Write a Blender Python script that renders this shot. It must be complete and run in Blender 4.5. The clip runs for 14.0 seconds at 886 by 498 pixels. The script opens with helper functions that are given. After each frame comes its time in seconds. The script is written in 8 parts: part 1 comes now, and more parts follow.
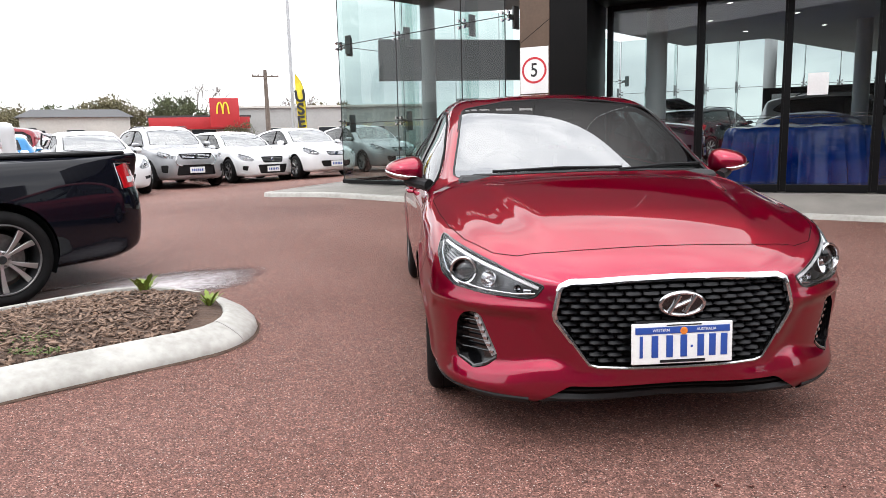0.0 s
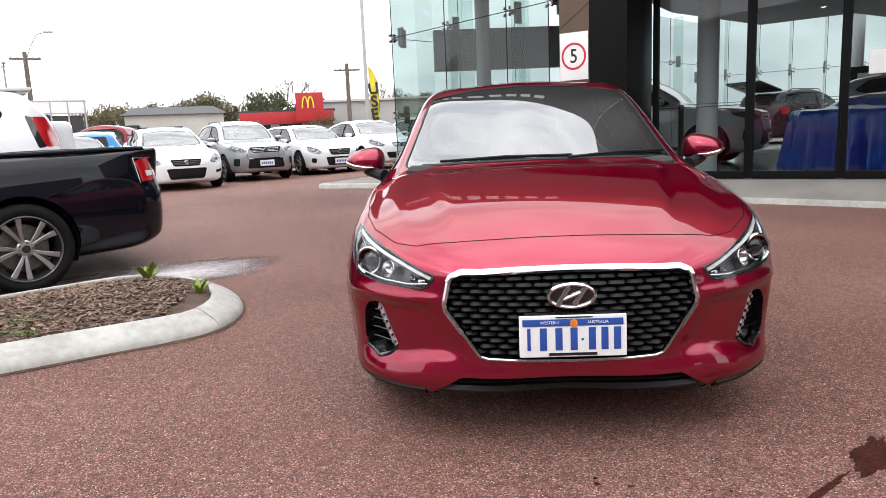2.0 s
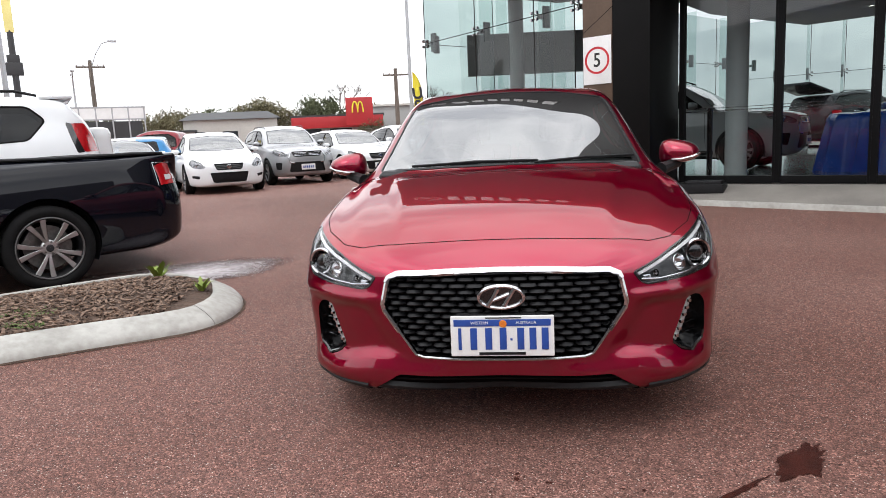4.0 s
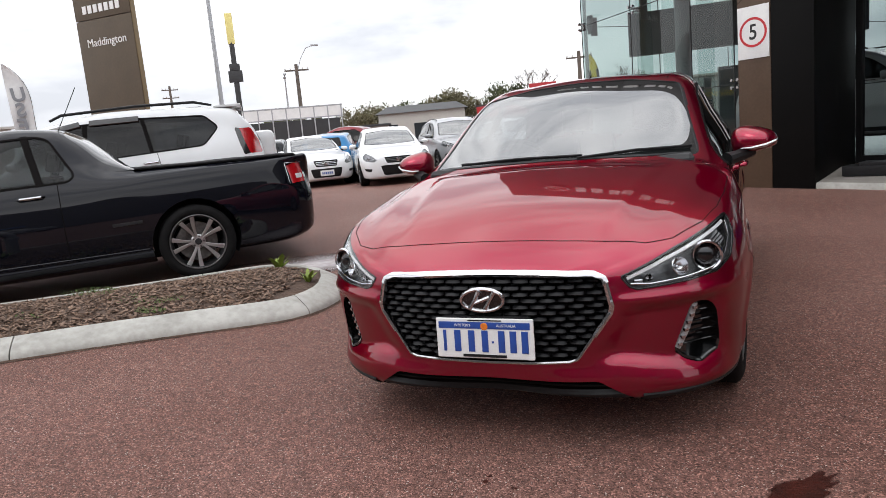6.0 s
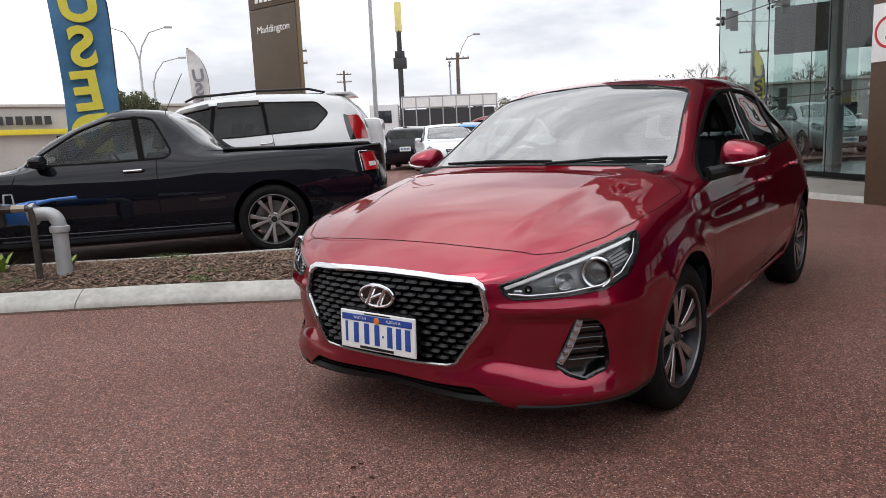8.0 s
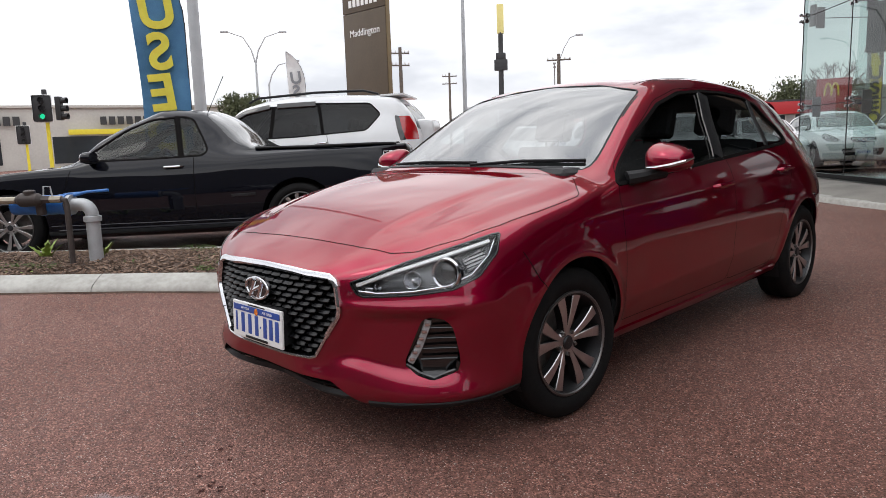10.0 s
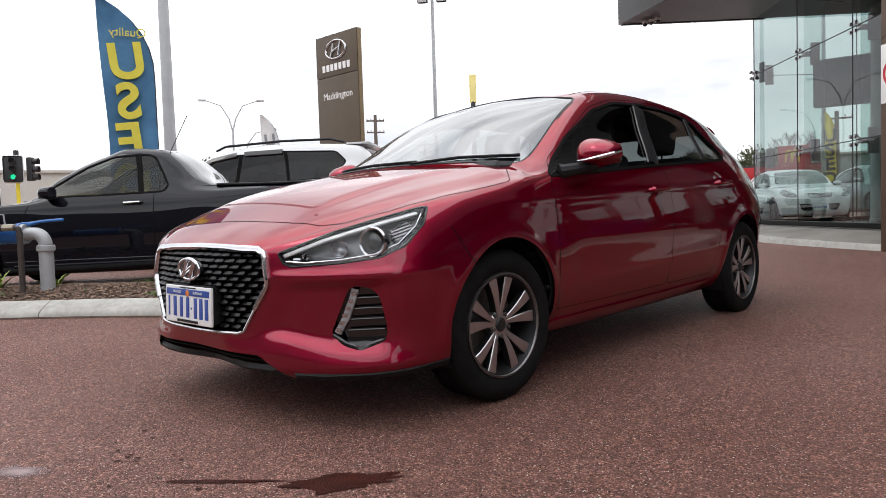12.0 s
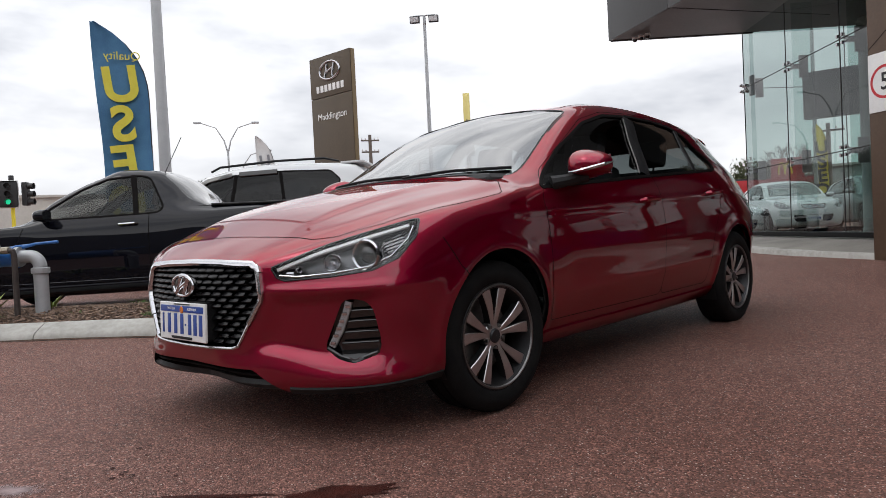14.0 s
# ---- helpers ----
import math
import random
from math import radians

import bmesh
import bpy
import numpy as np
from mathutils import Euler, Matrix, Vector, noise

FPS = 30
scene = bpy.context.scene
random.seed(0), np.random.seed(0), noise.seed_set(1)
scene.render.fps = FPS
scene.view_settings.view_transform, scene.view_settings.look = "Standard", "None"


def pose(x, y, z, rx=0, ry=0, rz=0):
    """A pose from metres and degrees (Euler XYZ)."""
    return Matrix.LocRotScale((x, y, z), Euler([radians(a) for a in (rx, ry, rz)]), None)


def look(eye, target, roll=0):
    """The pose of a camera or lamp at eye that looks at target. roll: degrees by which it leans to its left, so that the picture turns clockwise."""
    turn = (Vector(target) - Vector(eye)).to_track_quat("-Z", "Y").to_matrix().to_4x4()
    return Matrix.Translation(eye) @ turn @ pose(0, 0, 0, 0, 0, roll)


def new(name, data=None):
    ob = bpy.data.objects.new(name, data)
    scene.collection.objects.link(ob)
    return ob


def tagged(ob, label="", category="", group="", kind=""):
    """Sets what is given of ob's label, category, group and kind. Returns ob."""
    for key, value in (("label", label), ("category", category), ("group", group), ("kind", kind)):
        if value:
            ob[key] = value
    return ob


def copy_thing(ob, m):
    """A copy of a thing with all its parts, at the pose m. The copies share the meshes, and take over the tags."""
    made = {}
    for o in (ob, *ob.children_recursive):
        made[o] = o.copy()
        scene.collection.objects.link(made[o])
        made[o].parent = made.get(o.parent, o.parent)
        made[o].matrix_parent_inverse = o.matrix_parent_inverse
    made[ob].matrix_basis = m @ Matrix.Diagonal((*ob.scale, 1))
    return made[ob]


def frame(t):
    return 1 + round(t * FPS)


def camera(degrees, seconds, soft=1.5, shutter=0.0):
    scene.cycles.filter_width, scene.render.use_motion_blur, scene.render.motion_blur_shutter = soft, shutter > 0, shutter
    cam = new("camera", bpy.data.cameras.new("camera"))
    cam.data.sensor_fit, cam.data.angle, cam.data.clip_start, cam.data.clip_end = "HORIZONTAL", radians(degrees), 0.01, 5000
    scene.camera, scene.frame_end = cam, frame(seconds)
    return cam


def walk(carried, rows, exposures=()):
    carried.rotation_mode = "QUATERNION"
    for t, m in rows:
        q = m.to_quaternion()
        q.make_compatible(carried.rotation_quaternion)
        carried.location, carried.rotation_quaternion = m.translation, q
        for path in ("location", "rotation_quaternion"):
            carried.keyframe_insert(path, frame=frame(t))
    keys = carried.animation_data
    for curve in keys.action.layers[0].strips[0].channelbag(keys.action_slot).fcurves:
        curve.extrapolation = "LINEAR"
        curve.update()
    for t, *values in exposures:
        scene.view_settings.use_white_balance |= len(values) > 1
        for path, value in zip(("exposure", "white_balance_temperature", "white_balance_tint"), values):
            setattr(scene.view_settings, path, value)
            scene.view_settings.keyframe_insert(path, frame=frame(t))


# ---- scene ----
cam = camera(64.9, 14.0, soft=0.6)
METRES, EYE, TILT, LEAN, TURN = 4.373, 1.185, 0.0, 0.0, 0.0
ROWS = [
    (0.0, 0.0, 0.0, 0.0, -0.21, -8.87, 1.37),
    (0.5, 0.0388, 0.005, -0.0023, 1.22, -9.23, 1.45),
    (1.0, 0.075, 0.0101, -0.003, 3.03, -9.69, 1.6),
    (1.5, 0.1248, 0.0129, -0.0047, 5.03, -9.65, 2.02),
    (2.0, 0.1678, 0.0083, -0.0054, 7.13, -9.43, 2.44),
    (4.5, 0.2961, -0.0007, -0.0069, 14.06, -8.88, 3.01),
    (5.0, 0.3317, 0.0198, -0.006, 17.63, -9.33, 3.91),
    (5.5, 0.38, 0.0356, -0.0037, 21.2, -9.65, 4.82),
    (6.0, 0.4399, 0.0481, -0.0019, 27.28, -9.1, 5.08),
    (6.5, 0.489, 0.0688, -0.0058, 29.37, -9.12, 4.53),
    (7.0, 0.532, 0.093, -0.0006, 33.29, -9.51, 3.28),
    (7.5, 0.5886, 0.1217, -0.0014, 36.74, -9.18, 3.07),
    (8.0, 0.6345, 0.1559, -0.0051, 40.88, -9.06, 2.41),
    (10.5, 0.8022, 0.3081, -0.0208, 50.42, -8.48, 1.89),
    (11.0, 0.8062, 0.31, -0.053, 50.62, -8.24, 1.84),
    (11.5, 0.8177, 0.3134, -0.0835, 49.42, -5.25, 1.62),
    (12.0, 0.8262, 0.3123, -0.0947, 48.0, -2.98, 1.8),
    (12.5, 0.8305, 0.3131, -0.0979, 47.53, -2.27, 2.02),
    (13.0, 0.8307, 0.3138, -0.0998, 47.32, -1.89, 2.2),
    (13.5, 0.8322, 0.3137, -0.1013, 47.47, -1.64, 2.56),
    (14.0, 0.8308, 0.3125, -0.1004, 47.69, -1.49, 2.78),
]
walk(cam, [(t, pose(0, 0, EYE, TILT, LEAN, TURN) @ pose(METRES * x, METRES * y, METRES * z, 90 + pitch, roll, yaw)) for t, x, y, z, yaw, pitch, roll in ROWS],
     exposures=[(0, 0.02), (2, -0.12), (5, -0.5), (7.5, -0.8), (10.5, -0.65), (11.5, -0.50), (12, -0.63), (13, -1.08), (13.5, -1.25), (14, -1.0)])

# ---- world and sun: a bright overcast sky ----
world = bpy.data.worlds.new("overcast_sky")
scene.world = world
world.use_nodes = True
wn, wl = world.node_tree.nodes, world.node_tree.links
wn.clear()
w_out = wn.new("ShaderNodeOutputWorld")
w_bg = wn.new("ShaderNodeBackground")
w_sky = wn.new("ShaderNodeTexSky")
w_sky.sky_type, w_sky.sun_disc = "NISHITA", False
w_sky.sun_elevation, w_sky.sun_rotation = radians(48), radians(200)
w_co = wn.new("ShaderNodeTexCoord")
w_map = wn.new("ShaderNodeMapping")
w_map.inputs["Scale"].default_value = (1.0, 1.0, 3.2)
w_noise = wn.new("ShaderNodeTexNoise")
w_noise.inputs["Scale"].default_value, w_noise.inputs["Detail"].default_value = 2.6, 6.0
w_noise.inputs["Roughness"].default_value = 0.55
w_ramp = wn.new("ShaderNodeValToRGB")
w_ramp.color_ramp.elements[0].position, w_ramp.color_ramp.elements[0].color = 0.36, (12.5, 12.9, 13.9, 1)
w_ramp.color_ramp.elements[1].position, w_ramp.color_ramp.elements[1].color = 0.62, (22.0, 22.1, 22.6, 1)
w_mix = wn.new("ShaderNodeMix")
w_mix.data_type = "RGBA"
w_mix.inputs["Factor"].default_value = 0.93
wl.new(w_co.outputs["Generated"], w_map.inputs["Vector"])
wl.new(w_map.outputs["Vector"], w_noise.inputs["Vector"])
wl.new(w_noise.outputs["Fac"], w_ramp.inputs["Fac"])
wl.new(w_sky.outputs["Color"], w_mix.inputs["A"])
# an overcast sky grows brighter towards the zenith
w_sep = wn.new("ShaderNodeSeparateXYZ")
w_up = wn.new("ShaderNodeMapRange")
w_up.inputs["From Min"].default_value, w_up.inputs["From Max"].default_value = 0.0, 1.0
w_up.inputs["To Min"].default_value, w_up.inputs["To Max"].default_value = 1.0, 2.1
w_mul = wn.new("ShaderNodeMix")
w_mul.data_type, w_mul.blend_type = "RGBA", "MULTIPLY"
w_mul.inputs["Factor"].default_value = 1.0
wl.new(w_co.outputs["Generated"], w_sep.inputs["Vector"])
wl.new(w_sep.outputs["Z"], w_up.inputs["Value"])
wl.new(w_ramp.outputs["Color"], w_mul.inputs["A"])
wl.new(w_up.outputs["Result"], w_mul.inputs["B"])
wl.new(w_mul.outputs["Result"], w_mix.inputs["B"])
wl.new(w_mix.outputs["Result"], w_bg.inputs["Color"])
wl.new(w_bg.outputs["Background"], w_out.inputs["Surface"])
w_bg.inputs["Strength"].default_value = 0.1
sun = new("sun", bpy.data.lights.new("sun", "SUN"))
sun.data.energy, sun.data.angle, sun.data.color = 0.7, radians(25), (1.0, 0.97, 0.93)
sun.matrix_world = look((-4, -9, 14), (0, 0, 0))


# ---- materials ----
def ramp(nodes, stops):
    r = nodes.new("ShaderNodeValToRGB")
    while len(r.color_ramp.elements) < len(stops):
        r.color_ramp.elements.new(0.5)
    for e, (p, c) in zip(r.color_ramp.elements, stops):
        e.position, e.color = p, (*c, 1)
    return r


def surf(name, c1, c2=None, scale=8.0, rough=0.5, metal=0.0, bump=0.0, bscale=None, coat=0.0, fine=None, spec=0.5, rvar=0.0, vary=0.0):
    """A surface with two scales of colour variation, roughness variation and bump."""
    m = bpy.data.materials.new(name)
    m.use_nodes = True
    n, l = m.node_tree.nodes, m.node_tree.links
    p = n["Principled BSDF"]
    p.inputs["Roughness"].default_value, p.inputs["Metallic"].default_value = rough, metal
    p.inputs["Coat Weight"].default_value, p.inputs["Coat Roughness"].default_value = coat, 0.03
    p.inputs["Specular IOR Level"].default_value = spec
    c2 = c2 or tuple(v * 0.85 for v in c1)
    co = n.new("ShaderNodeTexCoord")
    a = n.new("ShaderNodeTexNoise")
    a.inputs["Scale"].default_value, a.inputs["Detail"].default_value = scale, 5
    b = n.new("ShaderNodeTexNoise")
    b.inputs["Scale"].default_value, b.inputs["Detail"].default_value = fine or scale * 12, 3
    mx = n.new("ShaderNodeMath")
    mx.operation = "MULTIPLY_ADD"
    mx.inputs[1].default_value = 0.4
    sc = n.new("ShaderNodeMath")
    sc.operation = "MULTIPLY"
    sc.inputs[1].default_value = 0.6
    r = ramp(n, [(0.36, c2), (0.62, c1)])
    for q in (a, b):
        l.new(co.outputs["Object"], q.inputs["Vector"])
    l.new(b.outputs["Fac"], mx.inputs[0])
    l.new(a.outputs["Fac"], sc.inputs[0])
    l.new(sc.outputs[0], mx.inputs[2])
    l.new(mx.outputs[0], r.inputs["Fac"])
    col = r.outputs["Color"]
    if vary:
        oi, hs, mr = n.new("ShaderNodeObjectInfo"), n.new("ShaderNodeHueSaturation"), n.new("ShaderNodeMapRange")
        mr.inputs["To Min"].default_value, mr.inputs["To Max"].default_value = 1 - vary, 1 + vary
        l.new(oi.outputs["Random"], mr.inputs["Value"])
        l.new(mr.outputs["Result"], hs.inputs["Value"])
        l.new(col, hs.inputs["Color"])
        col = hs.outputs["Color"]
    l.new(col, p.inputs["Base Color"])
    if rvar:
        rr = n.new("ShaderNodeMapRange")
        rr.inputs["To Min"].default_value, rr.inputs["To Max"].default_value = max(0.0, rough - rvar), min(1.0, rough + rvar)
        l.new(a.outputs["Fac"], rr.inputs["Value"])
        l.new(rr.outputs["Result"], p.inputs["Roughness"])
    if bump:
        t = n.new("ShaderNodeTexNoise")
        t.inputs["Scale"].default_value, t.inputs["Detail"].default_value = bscale or scale * 10, 4
        bu = n.new("ShaderNodeBump")
        bu.inputs["Strength"].default_value, bu.inputs["Distance"].default_value = 1.0, bump
        l.new(co.outputs["Object"], t.inputs["Vector"])
        l.new(t.outputs["Fac"], bu.inputs["Height"])
        l.new(bu.outputs["Normal"], p.inputs["Normal"])
    return m


def paint(name, c, metal=0.0, ior=1.46, rough=0.4, edge=(1, 1, 1)):
    """Clear-coated car paint with fine flake and a little dust in its gloss."""
    m = surf(name, c, tuple(v * 0.93 for v in c), scale=3, rough=rough, metal=metal, coat=1.0, fine=900, spec=0.0)
    n, l = m.node_tree.nodes, m.node_tree.links
    p = n["Principled BSDF"]
    p.inputs["Coat IOR"].default_value = ior
    p.inputs["Specular Tint"].default_value = (*edge, 1)
    co = n.new("ShaderNodeTexCoord")
    t = n.new("ShaderNodeTexNoise")
    t.inputs["Scale"].default_value, t.inputs["Detail"].default_value = 30, 6
    mr = n.new("ShaderNodeMapRange")
    mr.inputs["From Min"].default_value, mr.inputs["From Max"].default_value = 0.35, 0.75
    mr.inputs["To Min"].default_value, mr.inputs["To Max"].default_value = 0.012, 0.05
    l.new(co.outputs["Object"], t.inputs["Vector"])
    l.new(t.outputs["Fac"], mr.inputs["Value"])
    l.new(mr.outputs["Result"], p.inputs["Coat Roughness"])
    return m


def glass(name, tint=(0.9, 0.95, 0.93), rough=0.0, ior=1.5, faces=1.8):
    """A thin pane: light goes straight through, tinted, and mirrors by Fresnel."""
    m = bpy.data.materials.new(name)
    m.use_nodes = True
    n, l = m.node_tree.nodes, m.node_tree.links
    n.clear()
    out, mix = n.new("ShaderNodeOutputMaterial"), n.new("ShaderNodeMixShader")
    tr, gl, lw = n.new("ShaderNodeBsdfTransparent"), n.new("ShaderNodeBsdfGlossy"), n.new("ShaderNodeLayerWeight")
    r0 = ((ior - 1) / (ior + 1)) ** 2 * faces
    pw, ma = n.new("ShaderNodeMath"), n.new("ShaderNodeMath")
    pw.operation, ma.operation = "POWER", "MULTIPLY_ADD"
    pw.inputs[1].default_value, ma.inputs[1].default_value, ma.inputs[2].default_value = 4.2, 0.96 - r0, r0
    lw.inputs["Blend"].default_value = 0.5
    tr.inputs["Color"].default_value = (*tint, 1)
    gl.inputs["Roughness"].default_value = rough
    l.new(lw.outputs["Facing"], pw.inputs[0])
    l.new(pw.outputs[0], ma.inputs[0])
    l.new(ma.outputs[0], mix.inputs[0])
    l.new(tr.outputs[0], mix.inputs[1])
    l.new(gl.outputs[0], mix.inputs[2])
    l.new(mix.outputs[0], out.inputs["Surface"])
    return m


def glow(name, c, strength):
    m = bpy.data.materials.new(name)
    m.use_nodes = True
    p = m.node_tree.nodes["Principled BSDF"]
    p.inputs["Base Color"].default_value = (*c, 1)
    p.inputs["Emission Color"].default_value = (*c, 1)
    p.inputs["Emission Strength"].default_value = strength
    return m


def asphalt_material():
    """Red-oxide asphalt: worn stone chips in a red-brown binder, paler and darker patches, damp stains."""
    m = bpy.data.materials.new("red_asphalt")
    m.use_nodes = True
    n, l = m.node_tree.nodes, m.node_tree.links
    p = n["Principled BSDF"]
    p.inputs["Specular IOR Level"].default_value = 0.22
    co = n.new("ShaderNodeTexCoord")
    chips = n.new("ShaderNodeTexVoronoi")
    chips.inputs["Scale"].default_value = 170
    big = n.new("ShaderNodeTexNoise")
    big.inputs["Scale"].default_value, big.inputs["Detail"].default_value = 0.45, 6
    mid = n.new("ShaderNodeTexNoise")
    mid.inputs["Scale"].default_value, mid.inputs["Detail"].default_value = 26, 5
    for q in (chips, big, mid):
        l.new(co.outputs["Object"], q.inputs["Vector"])
    tone = ramp(n, [(0.30, (0.146, 0.068, 0.052)), (0.5, (0.184, 0.091, 0.073)), (0.72, (0.220, 0.119, 0.098))])
    l.new(big.outputs["Fac"], tone.inputs["Fac"])
    sep = n.new("ShaderNodeSeparateColor")
    l.new(chips.outputs["Color"], sep.inputs["Color"])
    chip = ramp(n, [(0.0, (0.30, 0.28, 0.28)), (0.30, (0.78, 0.77, 0.77)), (0.80, (1.18, 1.18, 1.18)), (0.96, (2.4, 2.5, 2.5))])
    l.new(sep.outputs["Red"], chip.inputs["Fac"])
    mul = n.new("ShaderNodeMix")
    mul.data_type, mul.blend_type = "RGBA", "MULTIPLY"
    mul.inputs["Factor"].default_value = 0.9
    l.new(tone.outputs["Color"], mul.inputs["A"])
    l.new(chip.outputs["Color"], mul.inputs["B"])
    grit = ramp(n, [(0.3, (0.68, 0.68, 0.68)), (0.7, (1.22, 1.22, 1.22))])
    l.new(mid.outputs["Fac"], grit.inputs["Fac"])
    mul2 = n.new("ShaderNodeMix")
    mul2.data_type, mul2.blend_type = "RGBA", "MULTIPLY"
    mul2.inputs["Factor"].default_value = 0.7
    l.new(mul.outputs["Result"], mul2.inputs["A"])
    l.new(grit.outputs["Color"], mul2.inputs["B"])
    specks = n.new("ShaderNodeTexVoronoi")
    specks.inputs["Scale"].default_value = 130
    l.new(co.outputs["Object"], specks.inputs["Vector"])
    ssep = n.new("ShaderNodeSeparateColor")
    l.new(specks.outputs["Color"], ssep.inputs["Color"])
    spot = ramp(n, [(0.90, (0, 0, 0)), (0.93, (1, 1, 1))])
    l.new(ssep.outputs["Green"], spot.inputs["Fac"])
    core = ramp(n, [(0.25, (1, 1, 1)), (0.42, (0, 0, 0))])
    l.new(specks.outputs["Distance"], core.inputs["Fac"])
    both = n.new("ShaderNodeMath")
    both.operation = "MULTIPLY"
    l.new(spot.outputs["Color"], both.inputs[0])
    l.new(core.outputs["Color"], both.inputs[1])
    stone = n.new("ShaderNodeMix")
    stone.data_type = "RGBA"
    stone.inputs["B"].default_value = (0.56, 0.48, 0.43, 1)
    l.new(both.outputs[0], stone.inputs["Factor"])
    l.new(mul2.outputs["Result"], stone.inputs["A"])
    l.new(stone.outputs["Result"], p.inputs["Base Color"])
    rr = n.new("ShaderNodeMapRange")
    rr.inputs["To Min"].default_value, rr.inputs["To Max"].default_value = 0.5, 0.85
    l.new(mid.outputs["Fac"], rr.inputs["Value"])
    l.new(rr.outputs["Result"], p.inputs["Roughness"])
    bu = n.new("ShaderNodeBump")
    bu.inputs["Strength"].default_value, bu.inputs["Distance"].default_value = 1.0, 0.007
    l.new(chips.outputs["Distance"], bu.inputs["Height"])
    bu.invert = True
    l.new(bu.outputs["Normal"], p.inputs["Normal"])
    return m


RED = paint("red_car_paint", (0.275, 0.0006, 0.026), metal=0.85, rough=0.33, ior=1.58, edge=(0.45, 0.02, 0.08))
BLACK_PAINT = paint("black_car_paint", (0.0045, 0.005, 0.0085), rough=0.3, ior=1.42)
WHITE_PAINT = paint("white_car_paint", (0.72, 0.73, 0.74), rough=0.4)
SILVER_PAINT = paint("silver_car_paint", (0.36, 0.365, 0.375), metal=0.6, rough=0.35)
BLUE_PAINT = paint("blue_car_paint", (0.02, 0.16, 0.36), metal=0.3, rough=0.35)
PALE_GREY_PAINT = paint("pale_grey_car_paint", (0.33, 0.34, 0.345), rough=0.4)
DARK_RED_PAINT = paint("dark_red_car_paint", (0.17, 0.008, 0.015), metal=0.3, rough=0.35)
GREY_PAINT = paint("grey_car_paint", (0.08, 0.085, 0.09), metal=0.5, rough=0.35)
TYRE = surf("tyre_rubber", (0.006, 0.006, 0.0065), (0.011, 0.0105, 0.0105), scale=14, rough=0.75, bump=0.0006, bscale=260, spec=0.12)
PLASTIC = surf("black_plastic", (0.009, 0.009, 0.010), (0.014, 0.014, 0.015), scale=40, rough=0.5, bump=0.0003, bscale=700, spec=0.22)
GLOSS_BLACK = surf("gloss_black", (0.006, 0.006, 0.007), scale=20, rough=0.12, coat=0.6)
GRILLE_BLACK = surf("grille_black", (0.006, 0.006, 0.007), scale=20, rough=0.36, spec=0.22)
SEAM = surf("dark_gap", (0.005, 0.004, 0.004), scale=20, rough=0.7, spec=0.08)
CHROME = surf("chrome", (0.58, 0.58, 0.59), (0.52, 0.52, 0.54), scale=10, rough=0.12, metal=1.0, rvar=0.03)
ALLOY = surf("machined_alloy", (0.50, 0.49, 0.49), (0.42, 0.41, 0.415), scale=12, rough=0.34, metal=1.0, bump=0.0001, bscale=900)
RIM_EDGE = surf("rim_edge", (0.22, 0.215, 0.215), (0.16, 0.155, 0.155), scale=12, rough=0.45, metal=1.0)
ALLOY_DARK = surf("grey_alloy", (0.045, 0.045, 0.048), (0.03, 0.03, 0.032), scale=12, rough=0.42, metal=0.7)
ALLOY_PALE = surf("silver_wheel_paint", (0.5, 0.5, 0.51), (0.42, 0.42, 0.43), scale=12, rough=0.35, metal=0.35)
STEEL_DARK = surf("brake_steel", (0.12, 0.11, 0.11), (0.2, 0.19, 0.18), scale=30, rough=0.45, metal=0.8)
INTERIOR = surf("dark_trim", (0.028, 0.028, 0.03), (0.02, 0.02, 0.021), scale=25, rough=0.75, bump=0.0006, bscale=300)
SEAT_CLOTH = surf("seat_cloth", (0.05, 0.05, 0.054), (0.032, 0.032, 0.035), scale=60, rough=0.95, bump=0.001, bscale=500)
SCREEN_GLASS = glass("windscreen_glass", (0.40, 0.43, 0.425), ior=1.8, faces=3.4)
TINT_GLASS = glass("tinted_glass", (0.24, 0.26, 0.26), ior=1.38, faces=1.2)
DARK_GLASS = glass("privacy_glass", (0.09, 0.095, 0.10), ior=1.38, faces=1.2)
HATCH_GLASS = glass("side_window_glass", (0.46, 0.50, 0.50), ior=1.42, faces=1.4)
CLEAR = glass("clear_lens", (0.95, 0.96, 0.97), ior=1.45, faces=1.0)
LAMP_RED = surf("red_lamp_lens", (0.42, 0.008, 0.012), (0.30, 0.004, 0.008), scale=30, rough=0.12, coat=1.0, bump=0.0006, bscale=180)
LAMP_WHITE = surf("white_lamp_lens", (0.7, 0.7, 0.7), (0.55, 0.55, 0.56), scale=30, rough=0.15, coat=1.0, bump=0.0006, bscale=180)
DRL_SILVER = surf("running_light_lens", (0.40, 0.40, 0.41), (0.22, 0.22, 0.23), scale=30, rough=0.18, coat=1.0, bump=0.0006, bscale=180)
LAMP_HOUSING = surf("lamp_housing", (0.17, 0.17, 0.175), (0.09, 0.09, 0.093), scale=30, rough=0.28, metal=0.6, bump=0.0006, bscale=120)
AMBER = surf("amber_lens", (0.75, 0.22, 0.02), (0.6, 0.16, 0.02), scale=30, rough=0.2, coat=1.0)
WHITE_PLASTIC = surf("white_plastic", (0.78, 0.78, 0.77), (0.7, 0.7, 0.69), scale=15, rough=0.4)
PLATE_BLUE = surf("plate_blue", (0.02, 0.07, 0.32), (0.018, 0.06, 0.28), scale=40, rough=0.4)
ASPHALT = asphalt_material()


